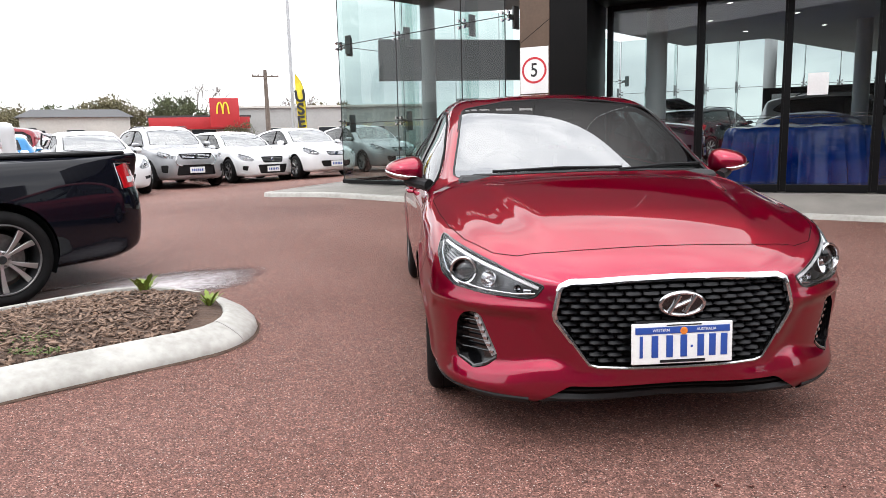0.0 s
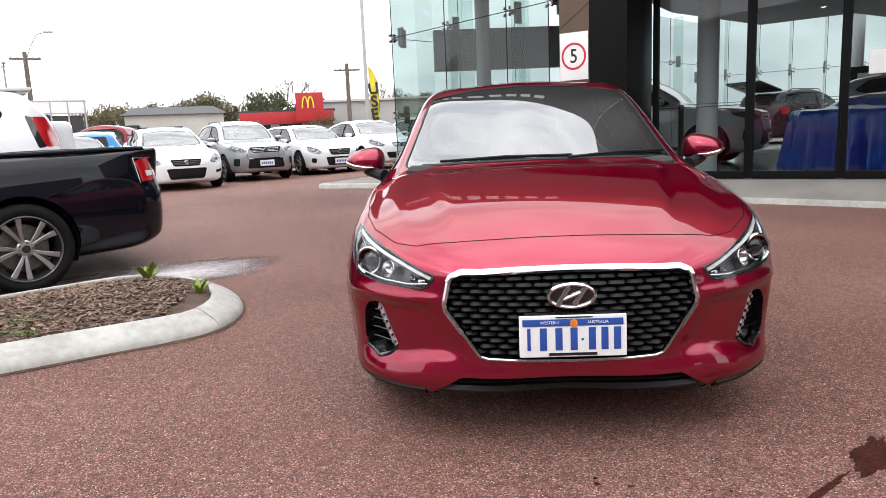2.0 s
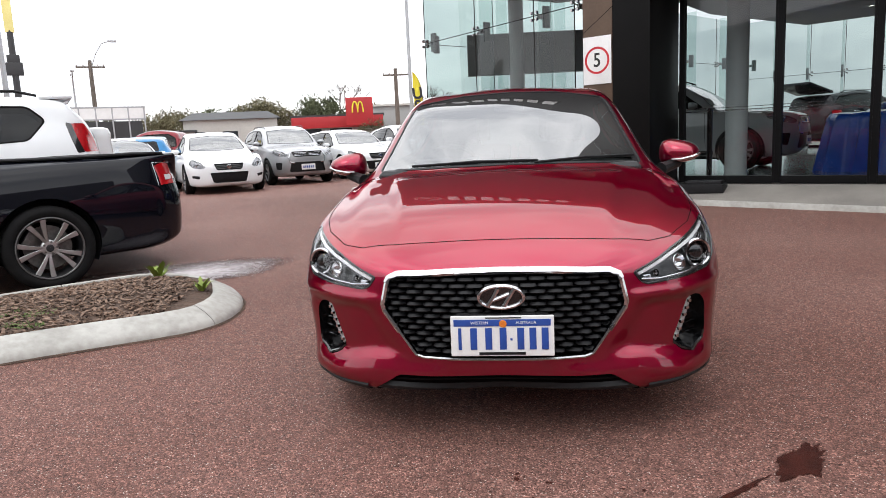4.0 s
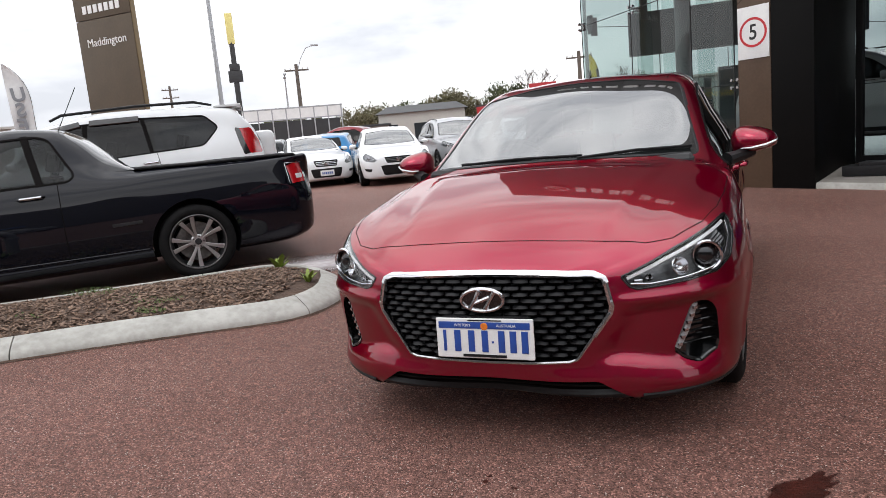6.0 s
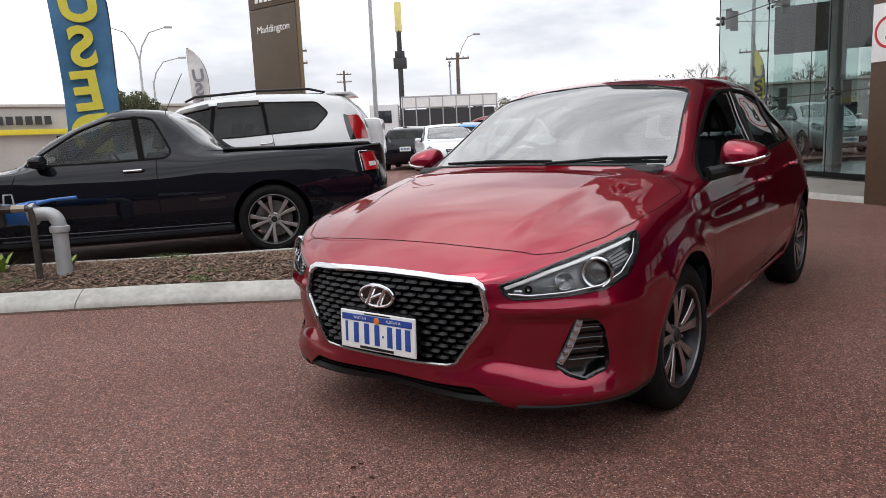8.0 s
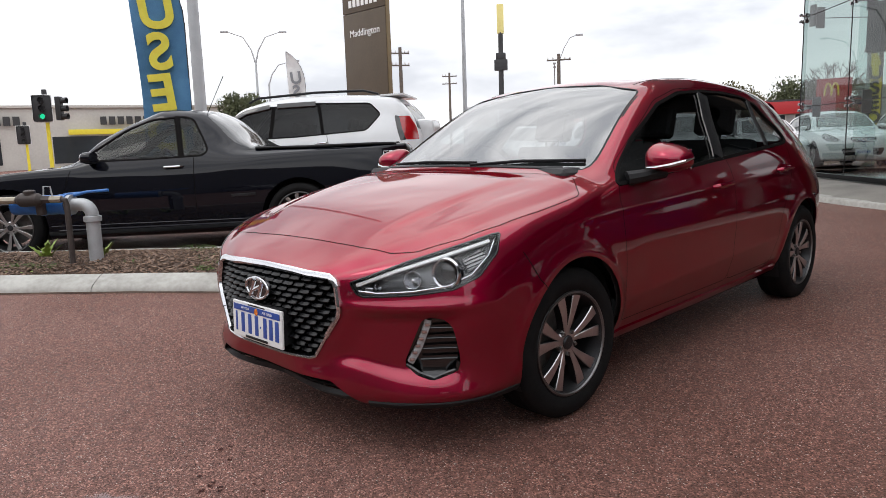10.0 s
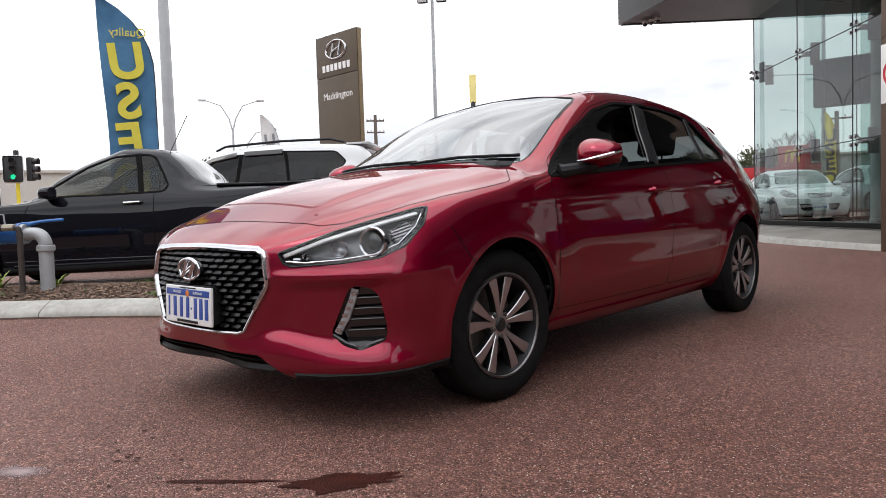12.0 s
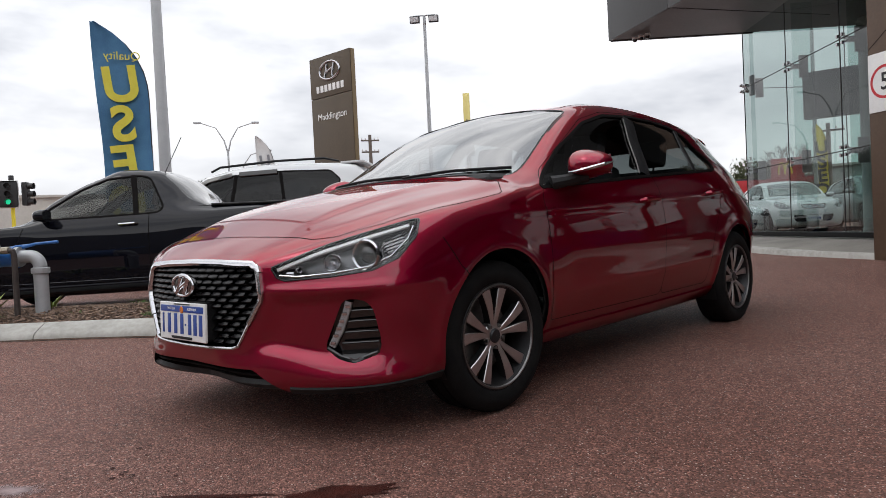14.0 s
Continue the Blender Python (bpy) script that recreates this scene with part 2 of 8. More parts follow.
# ---- building helpers ----
def mesh(name, verts, faces, mat=None, smooth=30):
    me = bpy.data.meshes.new(name)
    me.from_pydata([tuple(v) for v in verts], [], [tuple(f) for f in faces])
    me.update()
    if mat:
        me.materials.append(mat)
    if smooth:
        me.polygons.foreach_set("use_smooth", [True] * len(me.polygons))
        me.set_sharp_from_angle(angle=radians(smooth))
    return me


def from_bm(name, bm, mat, smooth=30):
    me = bpy.data.meshes.new(name)
    bm.normal_update()
    bm.to_mesh(me)
    bm.free()
    me.materials.append(mat)
    if smooth:
        me.polygons.foreach_set("use_smooth", [True] * len(me.polygons))
        me.set_sharp_from_angle(angle=radians(smooth))
    return me


def part(name, data, mat=None, parent=None, label="", smooth=30):
    """Links a bmesh or mesh as one object under a thing or a part."""
    if isinstance(data, bmesh.types.BMesh):
        data = from_bm(name, data, mat, smooth)
    elif mat and not data.materials:
        data.materials.append(mat)
    ob = new(name, data)
    ob.parent = parent
    return tagged(ob, label=label)


def thing(name, label, category, m=None, group="", kind=""):
    ob = new(name)
    if m is not None:
        ob.matrix_basis = m
    return tagged(ob, label, category, group, kind)


def solid(name, data, mat, label, category, m=None, group="", kind="", smooth=30):
    """A top-level thing of one mesh."""
    ob = part(name, data, mat, None, smooth=smooth)
    if m is not None:
        ob.matrix_basis = m
    return tagged(ob, label, category, group, kind)


def box(bm, x0, x1, y0, y1, z0, z1, bevel=0.0, seg=2, m=None):
    made = bmesh.ops.create_cube(bm, size=1)["verts"]
    for v in made:
        v.co = Vector((x0 + (v.co.x + 0.5) * (x1 - x0), y0 + (v.co.y + 0.5) * (y1 - y0), z0 + (v.co.z + 0.5) * (z1 - z0)))
    if bevel:
        edges = list({e for v in made for e in v.link_edges})
        made = bmesh.ops.bevel(bm, geom=edges, offset=bevel, segments=seg, affect="EDGES", profile=0.7)["verts"]
    if m is not None:
        bmesh.ops.transform(bm, matrix=m, verts=list({v for v in made}))
    return bm


def boxes(*dims, bevel=0.0, seg=2):
    bm = bmesh.new()
    for d in dims:
        box(bm, *d, bevel=bevel, seg=seg)
    return bm


def tube(bm, pts, r, seg=10, caps=True, closed=False):
    """A round tube along points; r may be a number or one radius a point."""
    pts = [Vector(p) for p in pts]
    n = len(pts)
    rs = [r] * n if isinstance(r, (int, float)) else list(r)
    rings, up = [], None
    for i, p in enumerate(pts):
        a = pts[i - 1] if (i > 0 or closed) else p
        b = pts[(i + 1) % n] if (i < n - 1 or closed) else p
        d = (b - a).normalized()
        if up is None:
            up = Vector((0, 0, 1)) if abs(d.z) < 0.9 else Vector((1, 0, 0))
        s = d.cross(up).normalized()
        up = s.cross(d).normalized()
        rings.append([bm.verts.new(p + rs[i] * (math.cos(k * math.tau / seg) * s + math.sin(k * math.tau / seg) * up)) for k in range(seg)])
    for i in range(n if closed else n - 1):
        q, w = rings[i], rings[(i + 1) % n]
        for k in range(seg):
            bm.faces.new((q[k], q[(k + 1) % seg], w[(k + 1) % seg], w[k]))
    if caps and not closed:
        bm.faces.new(rings[0][::-1])
        bm.faces.new(rings[-1])
    return bm


def lathe(profile, seg=32, axis="z", bm=None, cap=True):
    """Turns (radius, height) pairs round an axis."""
    bm = bm or bmesh.new()
    rings = []
    for r, h in profile:
        ring = []
        for k in range(seg):
            a = k * math.tau / seg
            c, s = r * math.cos(a), r * math.sin(a)
            ring.append(bm.verts.new((c, s, h) if axis == "z" else ((c, h, s) if axis == "y" else (h, c, s))))
        rings.append(ring)
    for q, w in zip(rings, rings[1:]):
        for k in range(seg):
            bm.faces.new((q[k], q[(k + 1) % seg], w[(k + 1) % seg], w[k]))
    if cap:
        bm.faces.new(rings[0][::-1])
        bm.faces.new(rings[-1])
    bmesh.ops.recalc_face_normals(bm, faces=bm.faces)
    return bm


def prism(pts, depth, bevel=0.0, m=None, bm=None):
    """A flat outline in x, z pushed along y."""
    bm = bm or bmesh.new()
    a = [bm.verts.new((x, 0, z)) for x, z in pts]
    b = [bm.verts.new((x, depth, z)) for x, z in pts]
    n = len(pts)
    fs = [bm.faces.new(a), bm.faces.new(b[::-1])]
    for i in range(n):
        fs.append(bm.faces.new((a[i], b[i], b[(i + 1) % n], a[(i + 1) % n])))
    bmesh.ops.recalc_face_normals(bm, faces=fs)
    vs = a + b
    if bevel:
        made = bmesh.ops.bevel(bm, geom=list({e for f in fs for e in f.edges}), offset=bevel, segments=2, affect="EDGES")
        vs = list({v for f in made["faces"] for v in f.verts} | {v for v in vs if v.is_valid})
    if m is not None:
        bmesh.ops.transform(bm, matrix=m, verts=vs)
    return bm


def lettering(name, text, size, mat, parent, m, depth=0.002, label="", bold=0.0):
    """Raised letters in the built-in font, as a mesh."""
    cu = bpy.data.curves.new(name, "FONT")
    cu.body, cu.size, cu.extrude, cu.align_x, cu.align_y, cu.offset = text, size, depth, "CENTER", "CENTER", bold * size
    tmp = bpy.data.objects.new("tmp", cu)
    me = bpy.data.meshes.new_from_object(tmp)
    bpy.data.objects.remove(tmp)
    me.name = name
    me.materials.clear()
    ob = part(name, me, mat, parent, label)
    ob.matrix_basis = m
    return ob


def ease(s):
    s = min(max(s, 0.0), 1.0)
    return s * s * (3 - 2 * s)


def rise(x, y):
    """The forecourt climbs gently towards the showroom and the garden bed, and dips under the used cars."""
    return 0.24 * ease((y - 3.6) / 8.4) + 0.075 * ease((0.2 - x) / 2.6) - 0.17 * ease((y - 9.5) / 5) * ease((-x - 1) / 5) - 0.015


# ---- car builder ----
from mathutils.bvhtree import BVHTree


def pchip(points, x):
    """Monotone curve through (x, value) pairs."""
    xs, ys = np.array([p[0] for p in points], float), np.array([p[1] for p in points], float)
    h, d = np.diff(xs), np.diff(ys) / np.diff(xs)
    m = np.zeros_like(xs)
    for i in range(1, len(xs) - 1):
        if d[i - 1] * d[i] > 0:
            w1, w2 = 2 * h[i] + h[i - 1], h[i] + 2 * h[i - 1]
            m[i] = (w1 + w2) / (w1 / d[i - 1] + w2 / d[i])
    m[0], m[-1] = d[0], d[-1]
    x = np.clip(x, xs[0], xs[-1])
    k = np.clip(np.searchsorted(xs, x, side="right") - 1, 0, len(h) - 1)
    t = (x - xs[k]) / h[k]
    return (2 * t**3 - 3 * t**2 + 1) * ys[k] + (t**3 - 2 * t**2 + t) * h[k] * m[k] + (-2 * t**3 + 3 * t**2) * ys[k + 1] + (t**3 - t**2) * h[k] * m[k + 1]


def spline_rows(ctrl, counts):
    """Centripetal Catmull-Rom through ctrl[k] (each n x 2), sampled counts[k] times a span."""
    k = len(ctrl)
    first = np.stack([-ctrl[1][:, 0], ctrl[1][:, 1]], 1)
    last = np.stack([-ctrl[-2][:, 0], ctrl[-2][:, 1]], 1)
    c = [first] + list(ctrl) + [last]
    rows = []
    for i in range(1, k):
        p0, p1, p2, p3 = c[i - 1], c[i], c[i + 1], c[i + 2]
        gap = lambda a, b: np.maximum(np.sqrt(np.linalg.norm(b - a, axis=1)), 1e-4)[:, None]
        t0 = np.zeros((len(p0), 1))
        t1 = t0 + gap(p0, p1)
        t2 = t1 + gap(p1, p2)
        t3 = t2 + gap(p2, p3)
        n = counts[i - 1]
        for j in range(n + (1 if i == k - 1 else 0)):
            t = t1 + (t2 - t1) * (j / n)
            a1 = (t1 - t) / (t1 - t0) * p0 + (t - t0) / (t1 - t0) * p1
            a2 = (t2 - t) / (t2 - t1) * p1 + (t - t1) / (t2 - t1) * p2
            a3 = (t3 - t) / (t3 - t2) * p2 + (t - t2) / (t3 - t2) * p3
            b1 = (t2 - t) / (t2 - t0) * a1 + (t - t0) / (t2 - t0) * a2
            b2 = (t3 - t) / (t3 - t1) * a2 + (t - t1) / (t3 - t1) * a3
            rows.append((t2 - t) / (t2 - t1) * b1 + (t - t1) / (t2 - t1) * b2)
    return np.stack(rows, 1)


class Shell:
    """A car's skin: rings of points from nose to tail, which regions are then cut out of."""

    def __init__(self, s, nu, fine):
        L = s["length"]
        u = np.linspace(0, 1, nu)
        e = 0.15
        x = np.where(u < e, 0.25 * (u / e) ** 2, np.where(u > 1 - e, L - 0.25 * ((1 - u) / e) ** 2, 0.25 + (u - e) / (1 - 2 * e) * (L - 0.5)))
        zt, w, zb = pchip(s["top"], x), pchip(s["half"], x), pchip(s["under"], x)
        y1, z1 = pchip(s["edge"], x), zt - pchip(s["edge_drop"], x)
        y2, z2 = np.minimum(pchip(s["belt_in"], x), 1) * w, pchip(s["belt"], x)
        if "even" in s:
            # the glass and roof lines lose their kinks between two stations
            a0, a1 = s["even"]
            part_of = np.clip((x - a0) / 0.12, 0, 1) * np.clip((a1 - x) / 0.3, 0, 1)
            kern = np.exp(-((np.arange(-15, 16) / 7.0) ** 2))
            kern /= kern.sum()
            blur = lambda q: q + part_of * (np.convolve(np.pad(q, 15, mode="edge"), kern, "valid") - q)
            zt, y1, z1 = blur(zt), blur(y1), blur(z1)
        z3 = pchip(s["waist"], x)
        low = zb + (z3 - zb) * 0.42
        st = lambda a, b: np.stack([a, b], 1)
        tuck = s.get("tuck", 0.07)
        bow = s.get("bow", 0.012)
        foot = pchip(s["foot"], x) if "foot" in s else None
        ctrl = [st(x * 0, zt), st(0.55 * y1, zt - 0.28 * (zt - z1)), st(y1, z1), st(0.5 * (y1 + y2) + bow * w, 0.5 * (z1 + z2)), st(y2, z2),
                st(w, z3), st(w * s.get("scoop", 0.985), low), st(np.maximum(w - tuck, 0.7 * w) if foot is None else foot * w, zb + (z3 - zb) * 0.08), st((0.72 if foot is None else foot - 0.06) * w, zb), st(x * 0, zb)]
        counts = [max(2, round(c * fine)) for c in (9, 9, 11, 11, 16, 12, 9, 3, 4)]
        half = spline_rows(ctrl, counts)
        nh = half.shape[1]
        ring = np.concatenate([half, half[:, -2:0:-1] * np.array([-1, 1])], 1)
        nr = ring.shape[1]
        self.v = np.concatenate([np.repeat(x[:, None], nr, 1)[..., None], ring], 2).reshape(-1, 3)
        i, j = np.meshgrid(np.arange(nu - 1), np.arange(nr), indexing="ij")
        a, b = i * nr + j, i * nr + (j + 1) % nr
        self.f = np.stack([a, b, b + nr, a + nr], 2).reshape(-1, 4)
        self.length = L
        self.normals()
        if "sculpt" in s:
            self.v = s["sculpt"](self.v, self.vn)
            self.normals()
        tri = np.concatenate([self.f[:, :3], self.f[:, [0, 2, 3]]])
        self.bvh = BVHTree.FromPolygons([Vector(p) for p in self.v], [tuple(t) for t in tri.tolist()])
        self.id = np.zeros(len(self.f), int)
        self.names, self.polys = ["body"], [None]

    def normals(self):
        """Face centres, face normals and vertex normals, all pointing outwards."""
        p = self.v[self.f]
        n = np.cross(p[:, 2] - p[:, 0], p[:, 3] - p[:, 1])
        self.n = n / np.maximum(np.linalg.norm(n, axis=1), 1e-9)[:, None]
        self.c = p.mean(1)
        if (self.n * (self.c - np.array([self.length / 2, 0, 0.6]))).sum() < 0:
            self.f, self.n = self.f[:, ::-1].copy(), -self.n
        vn = np.zeros_like(self.v)
        for k in range(4):
            np.add.at(vn, self.f[:, k], self.n)
        self.vn = vn / np.maximum(np.linalg.norm(vn, axis=1), 1e-9)[:, None]

    def cast(self, fr, a, b):
        U, V, D = fr
        o = Vector(U) * a + Vector(V) * b - Vector(D) * 6
        return self.bvh.ray_cast(o, Vector(D))

    def region(self, name, fr, poly, over=True):
        """Marks the faces inside a closed outline as seen along a direction."""
        U, V, D = (np.array(q, float) for q in fr)
        p2 = np.stack([self.c @ U, self.c @ V], 1)
        poly = np.array(poly, float)
        ins = np.zeros(len(p2), bool)
        q = np.roll(poly, -1, 0)
        for (x0, y0), (x1, y1) in zip(poly, q):
            hit = (y0 > p2[:, 1]) != (y1 > p2[:, 1])
            with np.errstate(divide="ignore", invalid="ignore"):
                xc = (x1 - x0) * (p2[:, 1] - y0) / (y1 - y0) + x0
            ins ^= hit & (p2[:, 0] < xc)
        ins &= self.n @ D < -0.12
        if not over:
            ins &= self.id == 0
        self.id[ins] = len(self.names)
        self.names.append(name)
        self.polys.append((fr, poly))

    def snap(self):
        """Moves vertices between two regions onto the outline, along the skin."""
        lo, hi = np.full(len(self.v), 999), np.full(len(self.v), -1)
        for k in range(4):
            np.minimum.at(lo, self.f[:, k], self.id)
            np.maximum.at(hi, self.f[:, k], self.id)
        for i in np.nonzero((lo != hi) & (hi > 0))[0]:
            fr, poly = self.polys[hi[i]]
            U, V, D = (np.array(q, float) for q in fr)
            p = np.array([self.v[i] @ U, self.v[i] @ V])
            a, b = poly, np.roll(poly, -1, 0)
            ab = b - a
            t = np.clip(((p - a) * ab).sum(1) / np.maximum((ab**2).sum(1), 1e-12), 0, 1)
            near = a + t[:, None] * ab
            q = near[np.argmin(((near - p) ** 2).sum(1))]
            if np.linalg.norm(q - p) > 0.06:
                continue
            place = self.cast(fr, *q)[0]
            if place is not None and (place - Vector(self.v[i])).length < 0.15:
                self.v[i] = place

    def cut(self, names, push=0.0, skip=None, walls=0.0):
        """The mesh of some regions, pushed along the normals, with side walls where it is sunk."""
        want = np.isin(self.id, [k for k, nm in enumerate(self.names) if nm in names])
        if skip is not None:
            want &= ~skip
        f = self.f[want]
        used, inv = np.unique(f, return_inverse=True)
        inv = inv.reshape(-1, 4)
        v = self.v[used] + self.vn[used] * push
        faces = [tuple(dict.fromkeys(q)) for q in inv.tolist()]
        faces = [q for q in faces if len(q) > 2]
        if walls:
            edges = {}
            for q in inv.tolist():
                for k in range(4):
                    a, b = q[k], q[(k + 1) % 4]
                    edges[(a, b)] = 1
            rim = [(a, b) for a, b in edges if (b, a) not in edges and a != b]
            n0 = len(v)
            top = {}
            add = []
            for a, b in rim:
                for k in (a, b):
                    if k not in top:
                        top[k] = n0 + len(add)
                        add.append(self.v[used[k]])
                faces.append((b, a, top[a], top[b]))
            v = np.concatenate([v, np.array(add)]) if add else v
        return v, faces

    def ribbon(self, fr, pts, width, push=0.0015, closed=False, step=0.012, height=0.0, bm=None):
        """A strip that lies on the skin along a line; with height it is a raised moulding."""
        pts = [np.array(p, float) for p in pts]
        if closed:
            pts = pts + [pts[0]]
        path = []
        for a, b in zip(pts, pts[1:]):
            n = max(1, int(np.linalg.norm(b - a) / step))
            path += [a + (b - a) * k / n for k in range(n)]
        if not closed:
            path.append(pts[-1])
        hits = []
        for p in path:
            place, normal, _, _ = self.cast(fr, p[0], p[1])
            if place is not None and normal is not None:
                if normal.dot(Vector(fr[2])) > 0:
                    normal = -normal
                hits.append((place, normal))
        bm = bm or bmesh.new()
        n = len(hits)
        if n < 3:
            return bm
        reach = lambda i: [hits[(i + k) % n][1] if closed else hits[min(max(i + k, 0), n - 1)][1] for k in (-2, -1, 0, 1, 2)]
        hits = [(p, sum(reach(i), Vector()).normalized()) for i, (p, nn) in enumerate(hits)]
        prev, first = None, None
        for i, (p, nn) in enumerate(hits):
            a = hits[i - 1][0] if (i or closed) else p
            b = hits[(i + 1) % n][0] if (i < n - 1 or closed) else p
            s = (b - a).cross(nn)
            s = s.normalized() if s.length > 1e-6 else Vector((0, 0, 1))
            h = width / 2
            if height:
                ring = [p - s * h + nn * (push - 0.004), p - s * h * 0.8 + nn * (push + height * 0.75), p + nn * (push + height), p + s * h * 0.8 + nn * (push + height * 0.75), p + s * h + nn * (push - 0.004)]
            else:
                ring = [p - s * h + nn * push, p + s * h + nn * push]
            ring = [bm.verts.new(q) for q in ring]
            if prev:
                for k in range(len(ring) - 1):
                    bm.faces.new((prev[k], prev[k + 1], ring[k + 1], ring[k]))
            prev, first = ring, first or ring
        if closed:
            for k in range(len(first) - 1):
                bm.faces.new((prev[k], prev[k + 1], first[k + 1], first[k]))
        bmesh.ops.recalc_face_normals(bm, faces=bm.faces)
        return bm


SIDE = lambda s: ((1, 0, 0), (0, 0, 1), (0, -s, 0))
FRONT = ((0, 1, 0), (0, 0, 1), (1, 0, 0))
REAR = ((0, 1, 0), (0, 0, 1), (-1, 0, 0))
TOP = ((1, 0, 0), (0, 1, 0), (0, 0, -1))
OBLIQUE = lambda s: ((0.6, 0.8 * s, 0), (0, 0, 1), (0.8, -0.6 * s, 0))
OBLIQUE_REAR = lambda s: ((-0.5, 0.866 * s, 0), (0, 0, 1), (-0.866, -0.5 * s, 0))


def rounded(poly, r, n=5):
    """The outline with its corners rounded."""
    out, k = [], len(poly)
    for i in range(k):
        p, a, b = (Vector(q) for q in (poly[i], poly[i - 1], poly[(i + 1) % k]))
        ra = min(r, (a - p).length * 0.45)
        rb = min(r, (b - p).length * 0.45)
        s, e = p + (a - p).normalized() * ra, p + (b - p).normalized() * rb
        for j in range(n + 1):
            t = j / n
            out.append(tuple(s * (1 - t) ** 2 + p * 2 * t * (1 - t) + e * t * t))
    return out


def arc(cx, cz, r, a0=-32, a1=212, n=40):
    return [(cx + r * math.cos(radians(a0 + (a1 - a0) * k / n)), cz + r * math.sin(radians(a0 + (a1 - a0) * k / n))) for k in range(n + 1)]


def mirror_poly(poly):
    return [(-a, b) for a, b in poly]


def wheel_meshes(radius, width, rim_r, style, tag):
    """Meshes of one wheel, outer face towards -y: tyre, rim, disc and nuts."""
    w, R = width / 2, radius
    tyre = lathe([(rim_r - 0.012, w * 0.72), (rim_r + 0.01, w * 0.93), (rim_r + (R - rim_r) * 0.45, w * 1.03), (R - 0.035, w * 0.98), (R - 0.012, w * 0.86), (R, w * 0.7),
                  (R, w * 0.36), (R - 0.007, w * 0.34), (R - 0.007, w * 0.28), (R, w * 0.26), (R, -w * 0.26), (R - 0.007, -w * 0.28), (R - 0.007, -w * 0.34), (R, -w * 0.36),
                  (R, -w * 0.7), (R - 0.012, -w * 0.86), (R - 0.035, -w * 0.98), (rim_r + (R - rim_r) * 0.45, -w * 1.03), (rim_r + 0.01, -w * 0.93), (rim_r - 0.012, -w * 0.72)], 64, "y", cap=False)
    barrel = lathe([(rim_r + 0.006, -w * 0.88), (rim_r + 0.003, -w * 0.93), (rim_r - 0.012, -w * 0.9), (rim_r - 0.024, -w * 0.6), (rim_r - 0.04, w * 0.1), (rim_r - 0.01, w * 0.9)], 64, "y", cap=False)
    bm = bmesh.new()
    n = 5 if style != "ten" else 10
    face = -w * 0.80
    hub = 0.066 if style != "twin" else 0.056
    for k in range(n):
        base = k * math.tau / n
        pairs = ((-1, 1) if style in ("twin", "twinthin") else (0,))
        for s in pairs:
            a = base + s * (0.15 if style != "twin" else 0.165)
            w0, w1 = (0.009, 0.0255) if style == "twin" else ((0.010, 0.022) if style != "star" else (0.034, 0.026))
            lean = s * (0.10 if style != "twin" else 0.095)
            pts = []
            for t in (0, 0.25, 0.5, 0.75, 1):
                rr = hub * 0.75 + (rim_r - 0.012 - hub * 0.75) * t
                ang = a + lean * t
                ww = w0 + (w1 - w0) * t
                dep = face - 0.004 * math.sin(t * math.pi) + 0.014 * (1 - t)
                pts.append((rr, ang, ww, dep))
            prev = None
            for rr, ang, ww, dep in pts:
                c, sn = math.cos(ang), math.sin(ang)
                tx, tz = -sn, c
                ring = [bm.verts.new((rr * c + q * tx, dd, rr * sn + q * tz)) for q, dd in ((-ww * 0.8, dep + 0.04), (-ww, dep + 0.003), (-ww + 0.003, dep), (ww - 0.003, dep), (ww, dep + 0.003), (ww * 0.8, dep + 0.04))]
                if prev:
                    for q in range(5):
                        bm.faces.new((prev[q], prev[q + 1], ring[q + 1], ring[q])).material_index = 1 if q in (0, 4) else 0
                prev = ring
            bm.faces.new(prev)
    bmesh.ops.recalc_face_normals(bm, faces=bm.faces)
    lathe([(0.001, face + 0.05), (hub, face + 0.05), (hub, face + 0.022), (hub * 0.85, face + 0.014), (hub * 0.46, face + 0.012)], 30, "y", bm, cap=False)
    lip = lathe([(rim_r + 0.002, -w * 0.955), (rim_r - 0.005, -w * 0.965), (rim_r - 0.010, -w * 0.9)], 64, "y", cap=False)
    cap = lathe([(0.001, face + 0.004), (0.024, face + 0.004), (0.030, face + 0.009), (0.031, face + 0.02)], 24, "y", cap=False)
    disc = lathe([(0.05, w * 0.05), (rim_r * 0.72, w * 0.05), (rim_r * 0.72, w * 0.18), (0.05, w * 0.18)], 40, "y")
    box(disc, -rim_r * 0.74, -rim_r * 0.42, -0.02, w * 0.3, -0.07, 0.07, bevel=0.015)
    nuts = []
    for k in range(5):
        a = (k + 0.5) * math.tau / 5
        nut = lathe([(0.001, 0), (0.008, 0), (0.009, 0.004), (0.009, 0.02)], 6, "y", cap=False)
        bmesh.ops.translate(nut, verts=nut.verts, vec=(0.048 * math.cos(a), face + 0.004, 0.048 * math.sin(a)))
        nuts.append(from_bm("lug_nut", nut, STEEL_DARK))
    spokes = from_bm("spokes", bm, ALLOY if style in ("twin", "twinthin") else ALLOY_PALE, 12)
    spokes.materials.append(ALLOY_DARK if style in ("twin", "twinthin") else ALLOY_PALE)
    return dict(tyre=from_bm("tyre", tyre, TYRE, 40), barrel=from_bm("rim", barrel, ALLOY_DARK, 50), spokes=spokes,
                lip=from_bm("rim_lip", lip, RIM_EDGE, 40), cap=from_bm("hub_cap", cap, ALLOY_DARK, 40), disc=from_bm("brake_disc", disc, STEEL_DARK, 40), nuts=nuts)


